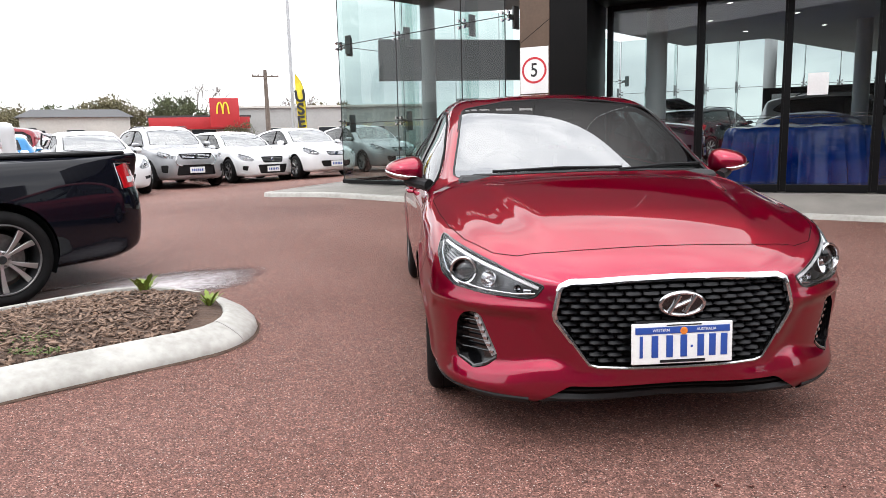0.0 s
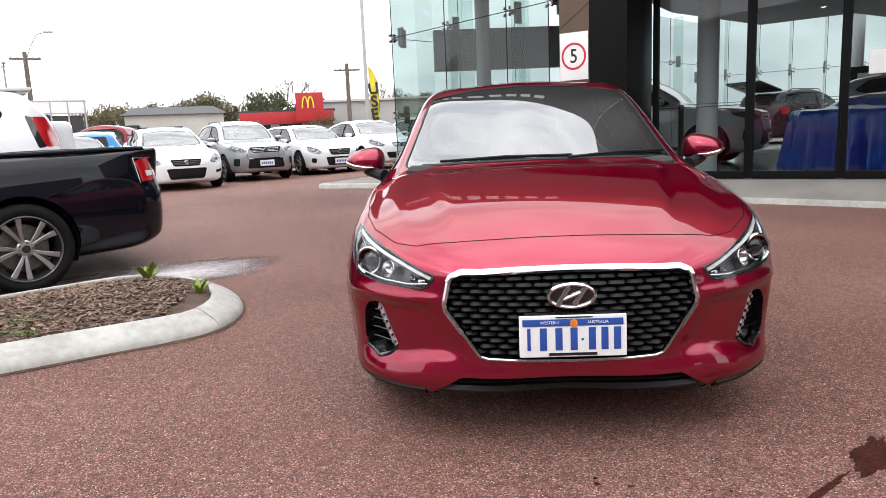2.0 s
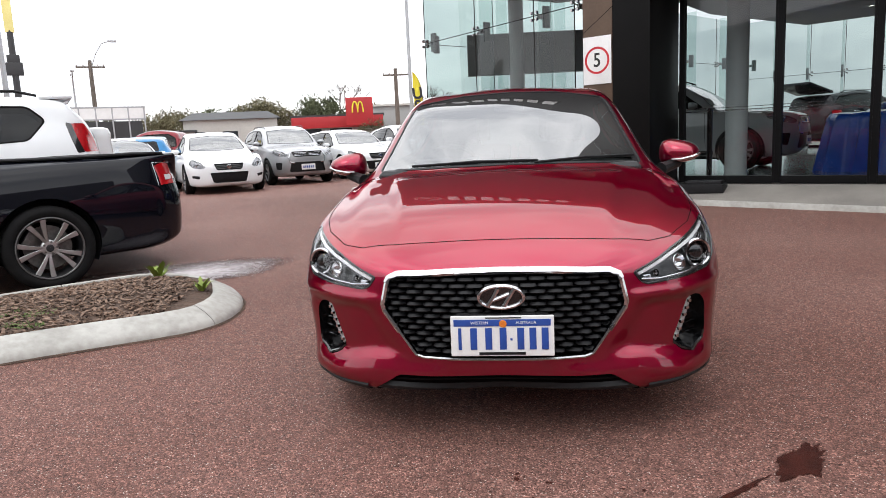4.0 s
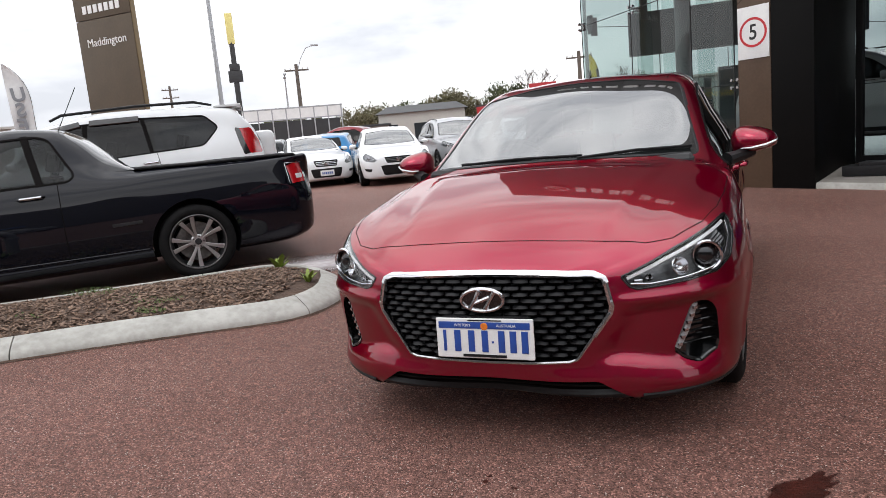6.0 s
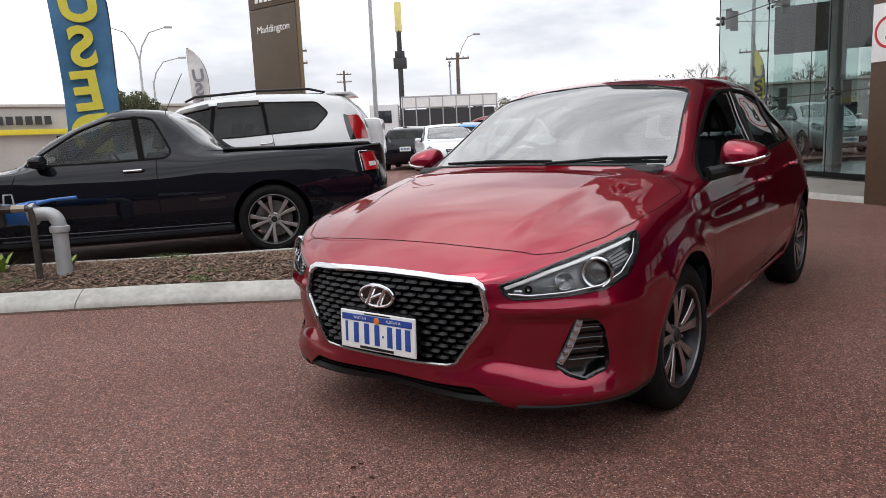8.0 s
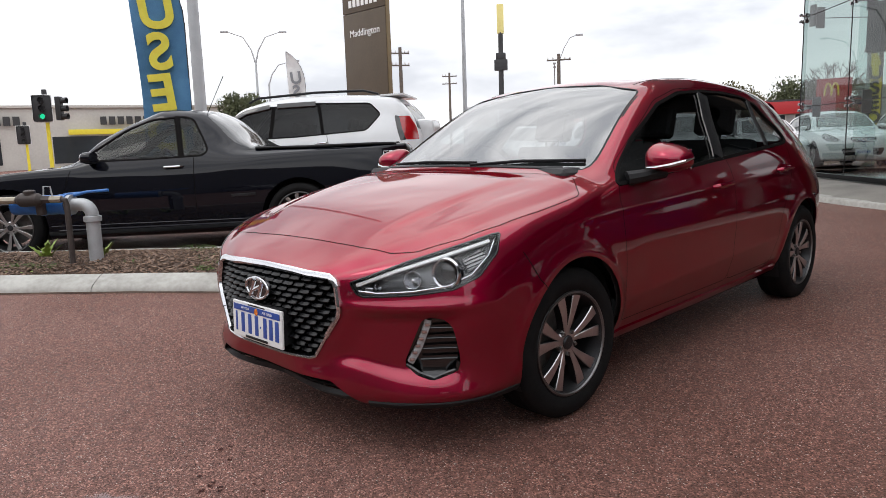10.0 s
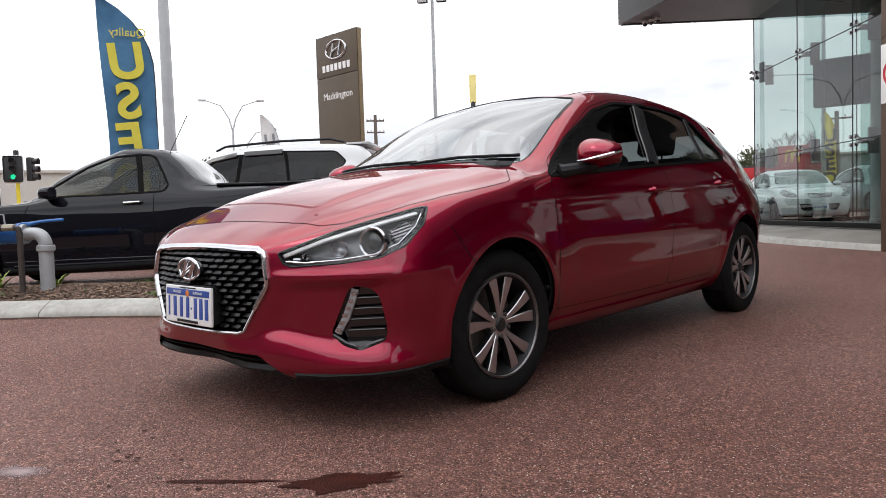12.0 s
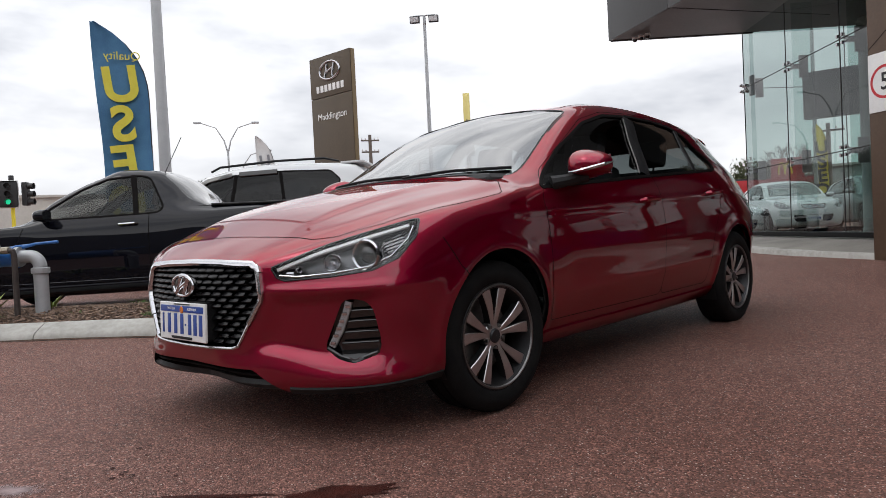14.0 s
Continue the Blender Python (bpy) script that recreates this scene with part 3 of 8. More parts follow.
def add_wheel(car, meshes, x, y, z, turn=0.0, spin=0.0):
    """A wheel as a part, its pieces under it. y decides which side faces out."""
    wheel = part("wheel", meshes["barrel"], None, car)
    wheel.matrix_basis = pose(x, y, z, 0, 0, (180 if y > 0 else 0) + turn) @ pose(0, 0, 0, 0, spin, 0)
    part("tyre", meshes["tyre"], None, wheel, "black rubber tyre")
    part("spokes", meshes["spokes"], None, wheel, "machined alloy spokes")
    part("rim_lip", meshes["lip"], None, wheel)
    part("hub_cap", meshes["cap"], None, wheel)
    part("brake_disc", meshes["disc"], None, wheel, "grey steel brake disc with calliper")
    for nut in meshes["nuts"]:
        part("lug_nut", nut, None, wheel)
    return wheel


def stand(x, y, heading, base):
    """The pose of a car whose nose is at x, y; heading: degrees of its nose-to-tail line; it follows the ground under its axles."""
    d = (math.cos(radians(heading)), math.sin(radians(heading)))
    f, r = base
    zf, zr = rise(x + d[0] * f, y + d[1] * f), rise(x + d[0] * r, y + d[1] * r)
    tilt = math.degrees(math.atan2(zr - zf, r - f))
    return pose(x, y, zf - f * (zr - zf) / (r - f), 0, -tilt, heading)


def plate(parent, m, w=0.362, h=0.131, wa=True):
    """A white number plate in a dealer's frame; its characters are plain bars."""
    bm = bmesh.new()
    box(bm, -w / 2 - 0.008, w / 2 + 0.008, -0.006, 0.006, -h / 2 - 0.012, h / 2 + 0.008, bevel=0.0058, seg=3)
    p = part("number_plate", bm, WHITE_PLASTIC, parent, "white and blue number plate with plain bars for characters")
    p.matrix_basis = m
    if not wa:
        for k in range(6):
            bm = boxes((-w * 0.4 + k * w * 0.14, -w * 0.4 + k * w * 0.14 + w * 0.085, -0.0085, -0.006, -h * 0.25, h * 0.22))
            part("bar", bm, PLATE_BLUE, p)
        return p
    part("band", boxes((-w / 2 + 0.004, w / 2 - 0.004, -0.0082, -0.0062, h / 2 - 0.03, h / 2 - 0.005), bevel=0.0006), PLATE_BLUE, p, "dark blue band")
    for txt, x in (("WESTERN", -0.082), ("AUSTRALIA", 0.088)):
        lettering("word", txt, 0.0145, WHITE_PLASTIC, p, pose(x, -0.0086, h / 2 - 0.0175, 90, 0, 0), 0.0004)
    badge = lathe([(0.0005, -0.0095), (0.0125, -0.0095), (0.014, -0.0085), (0.014, -0.007)], 20, "y")
    bmesh.ops.translate(badge, verts=badge.verts, vec=(0.004, 0, h / 2 - 0.021))
    part("badge", badge, AMBER, p, "orange and white round badge")
    xs = [-0.155, -0.104, -0.049, 0.004, 0.068, 0.112, 0.156]
    for k, x in enumerate(xs):
        if k == 4:
            part("dot", boxes((0.030, 0.038, -0.0082, -0.0062, -0.018, -0.010), bevel=0.0005), PLATE_BLUE, p)
        wd = 0.006 if k == 0 else 0.0125
        part("bar", boxes((x - wd, x + wd, -0.0082, -0.0062, -0.052, 0.029), bevel=0.0007), PLATE_BLUE, p)
    part("bar", boxes((-0.085, 0.085, -0.0082, -0.0062, -h / 2 - 0.006, -h / 2 + 0.004), bevel=0.0004), PLASTIC, p)
    part("bar", boxes((-0.06, 0.07, -0.0082, -0.0062, h / 2 - 0.001, h / 2 + 0.003), bevel=0.0003), PLASTIC, p)
    return p


def seat(car, x, y, z=0.42, scale=1.0, rear=False):
    bm = bmesh.new()
    box(bm, x - 0.25, x + 0.25, y - 0.24, y + 0.24, z - 0.16, z + 0.06, bevel=0.05)
    part("seat_cushion", bm, SEAT_CLOTH, car)
    bm = bmesh.new()
    wd = 0.24 if not rear else 0.3
    box(bm, -0.06, 0.06, -wd, wd, 0, 0.58, bevel=0.05, m=pose(x + 0.24, y, z, 0, 16, 0))
    part("seat_back", bm, SEAT_CLOTH, car)
    bm = bmesh.new()
    box(bm, -0.045, 0.045, -0.13, 0.13, 0.62, 0.80, bevel=0.04, seg=3, m=pose(x + 0.24, y, z, 0, 16, 0))
    tube(bm, [(x + 0.40, y - 0.05, z + 0.52), (x + 0.43, y - 0.05, z + 0.66)], 0.007, 6)
    tube(bm, [(x + 0.40, y + 0.05, z + 0.52), (x + 0.43, y + 0.05, z + 0.66)], 0.007, 6)
    part("headrest", bm, SEAT_CLOTH, car)


def cabin(car, sh, x0, x1, zdash, belt, rows, wheel_y):
    """Dashboard, steering wheel, seats and the lining behind the skin."""
    keep = (sh.c[:, 0] > x0) & (sh.c[:, 0] < x1) & (sh.c[:, 2] > 0.3)
    v, f = sh.cut(["body", "front_door", "rear_door", "bonnet"], push=-0.028, skip=~(keep & ((sh.c[:, 0] > x0 + 0.28) | (np.abs(sh.c[:, 1]) > 0.5))))
    part("cabin_lining", mesh("cabin_lining", v, f, INTERIOR), None, car, "dark cabin lining")
    bm = bmesh.new()
    box(bm, x0 + 0.02, x0 + 0.58, -0.68, 0.68, 0.55, zdash, bevel=0.05, seg=3)
    box(bm, x0 + 0.40, x0 + 0.62, wheel_y - 0.19, wheel_y + 0.19, zdash - 0.04, zdash + 0.035, bevel=0.03)
    part("dashboard", bm, INTERIOR, car, "dark grey dashboard")
    bm = bmesh.new()
    pts = [Vector((0, 0.18 * math.cos(a * math.tau / 28), 0.18 * math.sin(a * math.tau / 28))) for a in range(28)]
    mm = pose(x0 + 0.72, wheel_y, zdash - 0.06, 0, -22, 0)
    tube(bm, [mm @ p for p in pts], 0.015, 8, closed=True)
    box(bm, -0.02, 0.02, -0.17, 0.17, -0.03, 0.03, bevel=0.01, m=mm)
    part("steering_wheel", bm, INTERIOR, car)
    part("cabin_floor", boxes((x0, x1, -0.72, 0.72, 0.2, 0.26)), INTERIOR, car)
    for sx, rear in rows:
        for y in ((-0.36, 0.36) if not rear else (-0.33, 0.33)):
            seat(car, sx, y, belt - 0.48, rear=rear)


def calm(v, faces):
    """Ground glass: heights of a pane laid on one smooth curved sheet."""
    x, y = v[:, 0] - v[:, 0].mean(), v[:, 1]
    terms = np.stack([x ** i * y ** (2 * j) for i in range(5) for j in range(4) if i + 2 * j < 8], 1)
    k, *_ = np.linalg.lstsq(terms, v[:, 2], rcond=None)
    return np.stack([v[:, 0], y, terms @ k], 1), faces


# ---- the red hatchback ----
def red_hatchback():
    car = thing("hatchback", "glossy red five-door hatchback with black grille, parked on the red forecourt", "car", pose(0.862, 2.475, 0.0, 0, -0.75, 94.6))
    FX, RX, R = 0.915, 3.535, 0.312
    spec = dict(
        length=4.34,
        top=[(0, 0.53), (0.008, 0.585), (0.03, 0.632), (0.06, 0.668), (0.11, 0.705), (0.2, 0.757), (0.4, 0.838), (0.7, 0.915), (1.0, 0.97), (1.1, 0.992), (1.2, 1.042), (1.55, 1.225),
             (1.95, 1.392), (2.15, 1.433), (2.6, 1.448), (3.2, 1.420), (3.75, 1.345), (4.0, 1.29), (4.07, 1.235), (4.17, 1.06), (4.26, 0.90), (4.32, 0.72), (4.34, 0.56)],
        half=[(0, 0.0), (0.006, 0.14), (0.025, 0.28), (0.055, 0.40), (0.10, 0.53), (0.17, 0.655), (0.26, 0.760), (0.35, 0.828), (0.5, 0.884), (0.7, 0.908), (0.95, 0.910), (1.35, 0.890),
              (2.2, 0.8975), (3.1, 0.893), (3.55, 0.888), (3.9, 0.845), (4.1, 0.78), (4.22, 0.68), (4.29, 0.54), (4.33, 0.3), (4.34, 0.0)],
        under=[(0, 0.50), (0.004, 0.41), (0.012, 0.33), (0.025, 0.265), (0.05, 0.222), (0.09, 0.195), (0.2, 0.178), (0.6, 0.172), (3.7, 0.18), (4.1, 0.22), (4.25, 0.28), (4.32, 0.38), (4.34, 0.53)],
        edge=[(0, 0.0), (0.03, 0.19), (0.1, 0.36), (0.2, 0.47), (0.45, 0.59), (0.8, 0.65), (1.08, 0.69), (1.3, 0.70), (1.6, 0.655), (2.0, 0.60), (2.6, 0.58), (3.4, 0.555), (3.9, 0.49), (4.07, 0.45),
              (4.2, 0.47), (4.3, 0.34), (4.34, 0.0)],
        edge_drop=[(0, 0), (0.1, 0.012), (0.3, 0.028), (0.8, 0.036), (1.08, 0.045), (1.25, 0.11), (1.4, 0.13), (1.6, 0.105), (2.0, 0.066), (2.6, 0.05), (3.8, 0.045), (4.1, 0.03), (4.34, 0)],
        belt_in=[(0, 0.9), (0.1, 0.905), (0.3, 0.912), (0.7, 0.925), (1.2, 0.938), (2, 0.938), (3, 0.932), (3.4, 0.918), (3.7, 0.885), (4.0, 0.845), (4.15, 0.85), (4.34, 0.9)],
        belt=[(0, 0.525), (0.03, 0.595), (0.1, 0.655), (0.2, 0.695), (0.35, 0.74), (0.55, 0.79), (0.9, 0.842), (1.2, 0.885), (2, 0.925), (3, 0.968), (3.6, 0.998), (4.0, 1.0), (4.15, 0.94), (4.25, 0.82), (4.34, 0.555)],
        waist=[(0, 0.515), (0.05, 0.53), (0.15, 0.55), (0.3, 0.58), (0.6, 0.62), (1.2, 0.64), (2.2, 0.66), (3.3, 0.70), (4.0, 0.72), (4.25, 0.66), (4.34, 0.545)],
        foot=[(0, 0.98), (0.2, 0.98), (0.4, 0.972), (0.6, 0.955), (1.2, 0.905), (3.8, 0.905), (4.34, 0.9)],
        scoop=0.985,
        even=(1.22, 3.7),
    )

    def sculpt(v, vn):
        """Creases, scoops and flares pressed into the panels."""
        x, y, z = v.T
        ay = np.abs(y)
        soft = lambda q: (lambda t: t * t * (3 - 2 * t))(np.clip(q, 0, 1))
        hill = lambda q, c, w: np.exp(-(((q - c) / w) ** 2))
        out = vn * np.array([1, 1, 0])
        flat = np.linalg.norm(out, axis=1)
        out = out / np.maximum(flat, 1e-6)[:, None] * soft((flat - 0.25) / 0.3)[:, None]
        nose = 1 - soft((x - 0.34) / 0.22)
        # bumper: a brow under the lamps, a scooped panel round the air pockets, a chin that stands forward below
        low_line = 0.326 - 0.05 * soft((ay - 0.45) / 0.30)
        rim = 0.345 + 0.125 * np.clip((z - 0.345) / 0.19, 0, 1)
        d = -0.024 * soft((0.548 - z) / 0.05) * soft((z - low_line + 0.012) / 0.06) * soft((ay - rim) / 0.12) * (1 - soft((ay - 0.76) / 0.08)) * nose
        d += 0.007 * hill(z, 0.556, 0.020) * soft((ay - 0.42) / 0.08) * nose
        d += 0.011 * soft((low_line + 0.004 - z) / 0.060) * (1 - soft((0.235 - z) / 0.07)) * nose
        # flares round the wheels
        for cx in (FX, RX):
            r = np.sqrt((x - cx) ** 2 + (z - R) ** 2)
            d += 0.010 * hill(r, R + 0.045, 0.030) * soft((ay - 0.6) / 0.1) * soft((z - 0.2) / 0.1)
        # doors: hollow flank over a rising lower crease
        door = soft((x - 1.30) / 0.22) * (1 - soft((x - 3.02) / 0.25)) * soft((ay - 0.6) / 0.1)
        rise_line = 0.395 + 0.028 * (x - 1.4)
        d += door * (-0.006 * hill(z, 0.52, 0.090) + 0.003 * soft((z - rise_line + 0.012) / 0.02) * hill(z, rise_line, 0.045) - 0.003 * hill(z, rise_line - 0.065, 0.040))
        d += 0.005 * hill(z, 0.80 + 0.028 * (x - 1.2), 0.020) * soft((x - 0.75) / 0.4) * (1 - soft((x - 3.5) / 0.4)) * soft((ay - 0.6) / 0.1)
        v = v + out * d[:, None]
        # bonnet: a raised centre between two soft ridges
        ridge = 0.43 + 0.17 * (x - 0.25)
        up = soft((vn[:, 2] - 0.5) / 0.3) * soft((x - 0.21) / 0.28) * (1 - soft((x - 0.92) / 0.16))
        v[:, 2] += up * (0.013 * soft((ridge + 0.035 - ay) / 0.07) - 0.004 * hill(ay, ridge + 0.10, 0.05))
        return v
    spec["sculpt"] = sculpt
    sh = Shell(spec, 330, 1.5)
    # outlines
    half_bonnet = [(0.203, 0.0), (0.205, 0.25), (0.212, 0.42), (0.232, 0.56), (0.285, 0.65), (0.42, 0.745), (0.57, 0.792), (0.77, 0.815), (1.02, 0.826), (1.05, 0.815), (1.155, 0.715), (1.075, 0.45)]
    bonnet = half_bonnet + [(1.03, 0)] + [(x, -y) for x, y in half_bonnet[:0:-1]]
    f_door = rounded([(1.29, 0.30), (1.30, 0.86), (1.42, 0.99), (1.97, 1.288), (2.22, 1.348), (2.53, 1.362), (2.41, 0.965), (2.445, 0.90), (2.43, 0.60), (2.39, 0.30)], 0.04)
    r_door = rounded([(2.39, 0.30), (2.43, 0.60), (2.445, 0.90), (2.41, 0.965), (2.53, 1.362), (2.9, 1.360), (3.20, 1.336), (3.30, 1.25), (3.36, 0.99), (3.33, 0.85), (3.13, 0.62), (3.03, 0.30)], 0.05)
    dlo = rounded([(1.325, 0.905), (1.45, 0.985), (1.66, 1.111), (1.98, 1.266), (2.222, 1.326), (2.534, 1.342), (2.844, 1.335), (3.10, 1.313), (3.26, 1.262), (3.385, 1.115), (3.405, 1.045), (3.35, 1.020), (2.264, 0.962), (1.586, 0.922)], 0.03)
    screen = rounded([(-0.705, 0.968), (-0.45, 0.995), (0, 1.003), (0.45, 0.995), (0.705, 0.968), (0.578, 1.345), (0.3, 1.392), (0, 1.403), (-0.3, 1.392), (-0.578, 1.345)], 0.04)
    rear_glass = rounded([(-0.50, 1.01), (0.50, 1.01), (0.43, 1.27), (-0.43, 1.27)], 0.06)
    grille = rounded([(-0.395, 0.651), (0, 0.661), (0.395, 0.651), (0.428, 0.638), (0.434, 0.622), (0.452, 0.542), (0.447, 0.518), (0.330, 0.352), (0.30, 0.343), (0, 0.338), (-0.30, 0.343), (-0.330, 0.352), (-0.447, 0.518), (-0.452, 0.542), (-0.434, 0.622), (-0.428, 0.638)], 0.010)
    intake = rounded([(-0.40, 0.268), (0, 0.276), (0.40, 0.268), (0.515, 0.192), (0.49, 0.170), (0, 0.166), (-0.49, 0.170), (-0.515, 0.192)], 0.012)
    lamp = rounded([(0.446, 0.640), (0.655, 0.712), (0.775, 0.744), (0.948, 0.787), (0.980, 0.790), (0.972, 0.726), (0.912, 0.652), (0.825, 0.615), (0.68, 0.600), (0.50, 0.592), (0.472, 0.602)], 0.010)
    fog = rounded([(0.707, 0.508), (0.737, 0.518), (0.790, 0.508), (0.818, 0.475), (0.838, 0.36), (0.828, 0.312), (0.740, 0.284), (0.677, 0.304), (0.634, 0.345)], 0.020)
    tail = rounded([(0.95, 0.98), (0.50, 0.93), (0.48, 0.82), (0.70, 0.80), (0.95, 0.86)], 0.03)
    sh.region("bonnet", TOP, bonnet)
    for s in (1, -1):
        sh.region("front_door", SIDE(s), f_door)
        sh.region("rear_door", SIDE(s), r_door)
    for s in (1, -1):
        sh.region("side_glass", SIDE(s), dlo)
        sh.region("lamp", OBLIQUE(s), lamp)
        sh.region("fog", OBLIQUE(s), fog)
        sh.region("tail_lamp", OBLIQUE_REAR(s), tail_shift(tail))
        for cx in (FX, RX):
            sh.region("arch", SIDE(s), arc(cx, R - 0.004, R + 0.032))
    sh.region("windscreen", FRONT, screen)
    sh.region("rear_glass", REAR, rear_glass)
    sh.region("grille", FRONT, grille)
    sh.region("intake", FRONT, intake)
    sh.snap()
    near_wheel = np.zeros(len(sh.c), bool)
    for cx in (FX, RX):
        near_wheel |= ((sh.c[:, 0] - cx) ** 2 + (sh.c[:, 2] - R) ** 2 < (R + 0.04) ** 2) & (np.abs(sh.c[:, 1]) > 0.4) & (sh.c[:, 2] < 0.5) & (sh.n[:, 2] < -0.3)
    body = sh.cut(["body"], skip=near_wheel)
    part("body", mesh("body", *body, RED, 40), None, car, "glossy red painted body")
    part("bonnet", mesh("bonnet", *sh.cut(["bonnet"]), RED, 40), None, car)
    for nm in ("front_door", "rear_door"):
        for s in (1, -1):
            part(nm, mesh(nm, *sh.cut([nm], skip=sh.c[:, 1] * s < 0), RED, 40), None, car)
    part("windscreen", mesh("windscreen", *calm(*sh.cut(["windscreen"], push=-0.004)), SCREEN_GLASS, 60), None, car, "clear windscreen with a black border")
    part("rear_window", mesh("rear_window", *sh.cut(["rear_glass"], push=-0.004), TINT_GLASS, 60), None, car)
    # window glass, split at the pillars
    for s in (1, -1):
        for nm, a, b, g in (("front_window", 0, 2.42, HATCH_GLASS), ("rear_window", 2.42, 3.10, HATCH_GLASS), ("quarter_window", 3.10, 9, HATCH_GLASS)):
            part(nm, mesh(nm, *sh.cut(["side_glass"], push=-0.006, skip=(sh.c[:, 1] * s < 0) | (sh.c[:, 0] < a) | (sh.c[:, 0] >= b)), g, 60), None, car, "dark tinted side window")
        bm = sh.ribbon(SIDE(s), dlo, 0.022, 0.001, True, height=0.003)
        part("window_trim", bm, SEAM, car, "black window surround")
        bm = sh.ribbon(SIDE(s), [(2.345, 0.98), (2.515, 1.325)], 0.120, 0.001, height=0.003)
        part("pillar_trim", bm, PLASTIC, car, "black door pillar")
        part("pillar_edge", sh.ribbon(SIDE(s), [(2.283, 0.982), (2.452, 1.325)], 0.006, 0.004, height=0.003), RIM_EDGE, car, "pale edge of the door pillar")
        part("quarter_post", sh.ribbon(SIDE(s), [(3.04, 1.012), (3.165, 1.30)], 0.05, 0.001, height=0.003), PLASTIC, car)
        # lower door crease and sill
        part("sill", sh.ribbon(SIDE(s), [(1.24, 0.235), (3.16, 0.245)], 0.05, 0.002, height=0.010), RED, car)
        part("roof_strip", sh.ribbon(TOP, [(2.02, s * 0.50), (2.6, s * 0.515), (3.6, s * 0.50)], 0.005, 0.0005, height=0.001), SEAM, car, "black roof gutter strip")
    # gaps between panels
    for nm, fr, pl, cl in [("bonnet_gap", TOP, bonnet, True)] + [("door_gap", SIDE(s), p, True) for s in (1, -1) for p in (f_door, r_door)]:
        keep = pl
        part(nm, sh.ribbon(fr, keep, 0.0032, 0.0010, cl), SEAM, car)
    for s in (1, -1):
        part("bumper_gap", sh.ribbon(SIDE(s), [(0.60, 0.715), (0.66, 0.60), (0.70, 0.555)], 0.004, 0.0012), SEAM, car)
        part("fuel_gap" if s < 0 else "wing_gap", sh.ribbon(SIDE(s), [(4.02, 0.74), (3.86, 0.66), (3.80, 0.56)], 0.005, 0.0012), SEAM, car)
    bm = sh.ribbon(FRONT, screen, 0.022, -0.002, True, height=0.002)
    part("windscreen_border", bm, PLASTIC, car, "black windscreen border")
    # grille: sunk black bed, staggered hexagon cells, chrome frame
    part("grille_bed", mesh("grille_bed", *sh.cut(["grille"], push=-0.05, walls=1), PLASTIC, 40), None, car, "black grille bed")
    bm = bmesh.new()

    def inside(y, z, poly):
        k, hit = len(poly), False
        for i in range(k):
            (a, b), (c, d) = poly[i], poly[(i + 1) % k]
            if (b > z) != (d > z) and y < (c - a) * (z - b) / (d - b) + a:
                hit = not hit
        return hit
    dz, dy = 0.0225, 0.066
    for r in range(15):
        z = 0.362 + r * dz
        for k in range(-8, 9):
            y = (k + 0.5 * (r % 2)) * dy
            if not inside(y, z, grille) or abs(y) < 0.19 and 0.362 < z < 0.49:
                continue
            place = sh.cast(FRONT, y, z)[0]
            if place is None:
                continue
            # each cell is a wedge-ended bar whose face leans up, with a dark slot below
            w, e = dy * 0.47, dy * 0.12
            p = place.x + 0.006
            rows_ = [((p + 0.034), 0.90, 0.0105), (p + 0.010, 0.94, 0.0092), (p, 1.0, -0.0005), (p + 0.003, 0.98, -0.0045), (p + 0.034, 0.9, -0.0065)]
            loops = []
            for px, sc, hz in rows_:
                loops.append([bm.verts.new((px + (0.010 if abs(q) == 1 else 0), y + q * (w if abs(q) == 1 else w - e) * sc, z + hz)) for q in (-1, -0.8, 0.8, 1)])
            for q, wv in zip(loops, loops[1:]):
                for j in range(3):
                    bm.faces.new((q[j], q[j + 1], wv[j + 1], wv[j]))
    bmesh.ops.recalc_face_normals(bm, faces=bm.faces)
    part("grille_mesh", bm, GRILLE_BLACK, car, "glossy black honeycomb grille")
    low_frame = [(0.434, 0.622), (0.452, 0.542), (0.447, 0.518), (0.330, 0.352), (0.30, 0.343), (0, 0.338), (-0.30, 0.343), (-0.330, 0.352), (-0.447, 0.518), (-0.452, 0.542), (-0.434, 0.622)]
    part("grille_frame", sh.ribbon(FRONT, low_frame, 0.013, 0.0, height=0.009), CHROME, car, "chrome grille frame")
    part("grille_brow", sh.ribbon(FRONT, [(-0.436, 0.622), (-0.428, 0.640), (-0.395, 0.654), (-0.2, 0.661), (0, 0.664), (0.2, 0.661), (0.395, 0.654), (0.428, 0.640), (0.436, 0.622)], 0.028, 0.003, height=0.010), CHROME, car, "broad chrome brow over the grille")
    for s in (1, -1):
        part("grille_flank", sh.ribbon(FRONT, [(s * 0.435, 0.622), (s * 0.454, 0.542), (s * 0.448, 0.518), (s * 0.39, 0.437)], 0.022, 0.001, height=0.012), CHROME, car)
    part("intake_bed", mesh("intake_bed", *sh.cut(["intake"], push=-0.06, walls=1), SEAM, 40), None, car)
    lip = sh.ribbon(FRONT, [(-0.505, 0.200), (-0.44, 0.196), (-0.30, 0.193), (0, 0.191), (0.30, 0.193), (0.44, 0.196), (0.505, 0.200)], 0.044, -0.022, height=0.020)
    part("front_lip", lip, PLASTIC, car, "black plastic front lip")
    for s in (1, -1):
        part("under_skirt", sh.ribbon(OBLIQUE(s), [(0.50, 0.193), (0.62, 0.190), (0.76, 0.190), (0.90, 0.194), (1.03, 0.200)], 0.040, -0.002, height=0.008), PLASTIC, car, "black plastic skirt under the bumper")
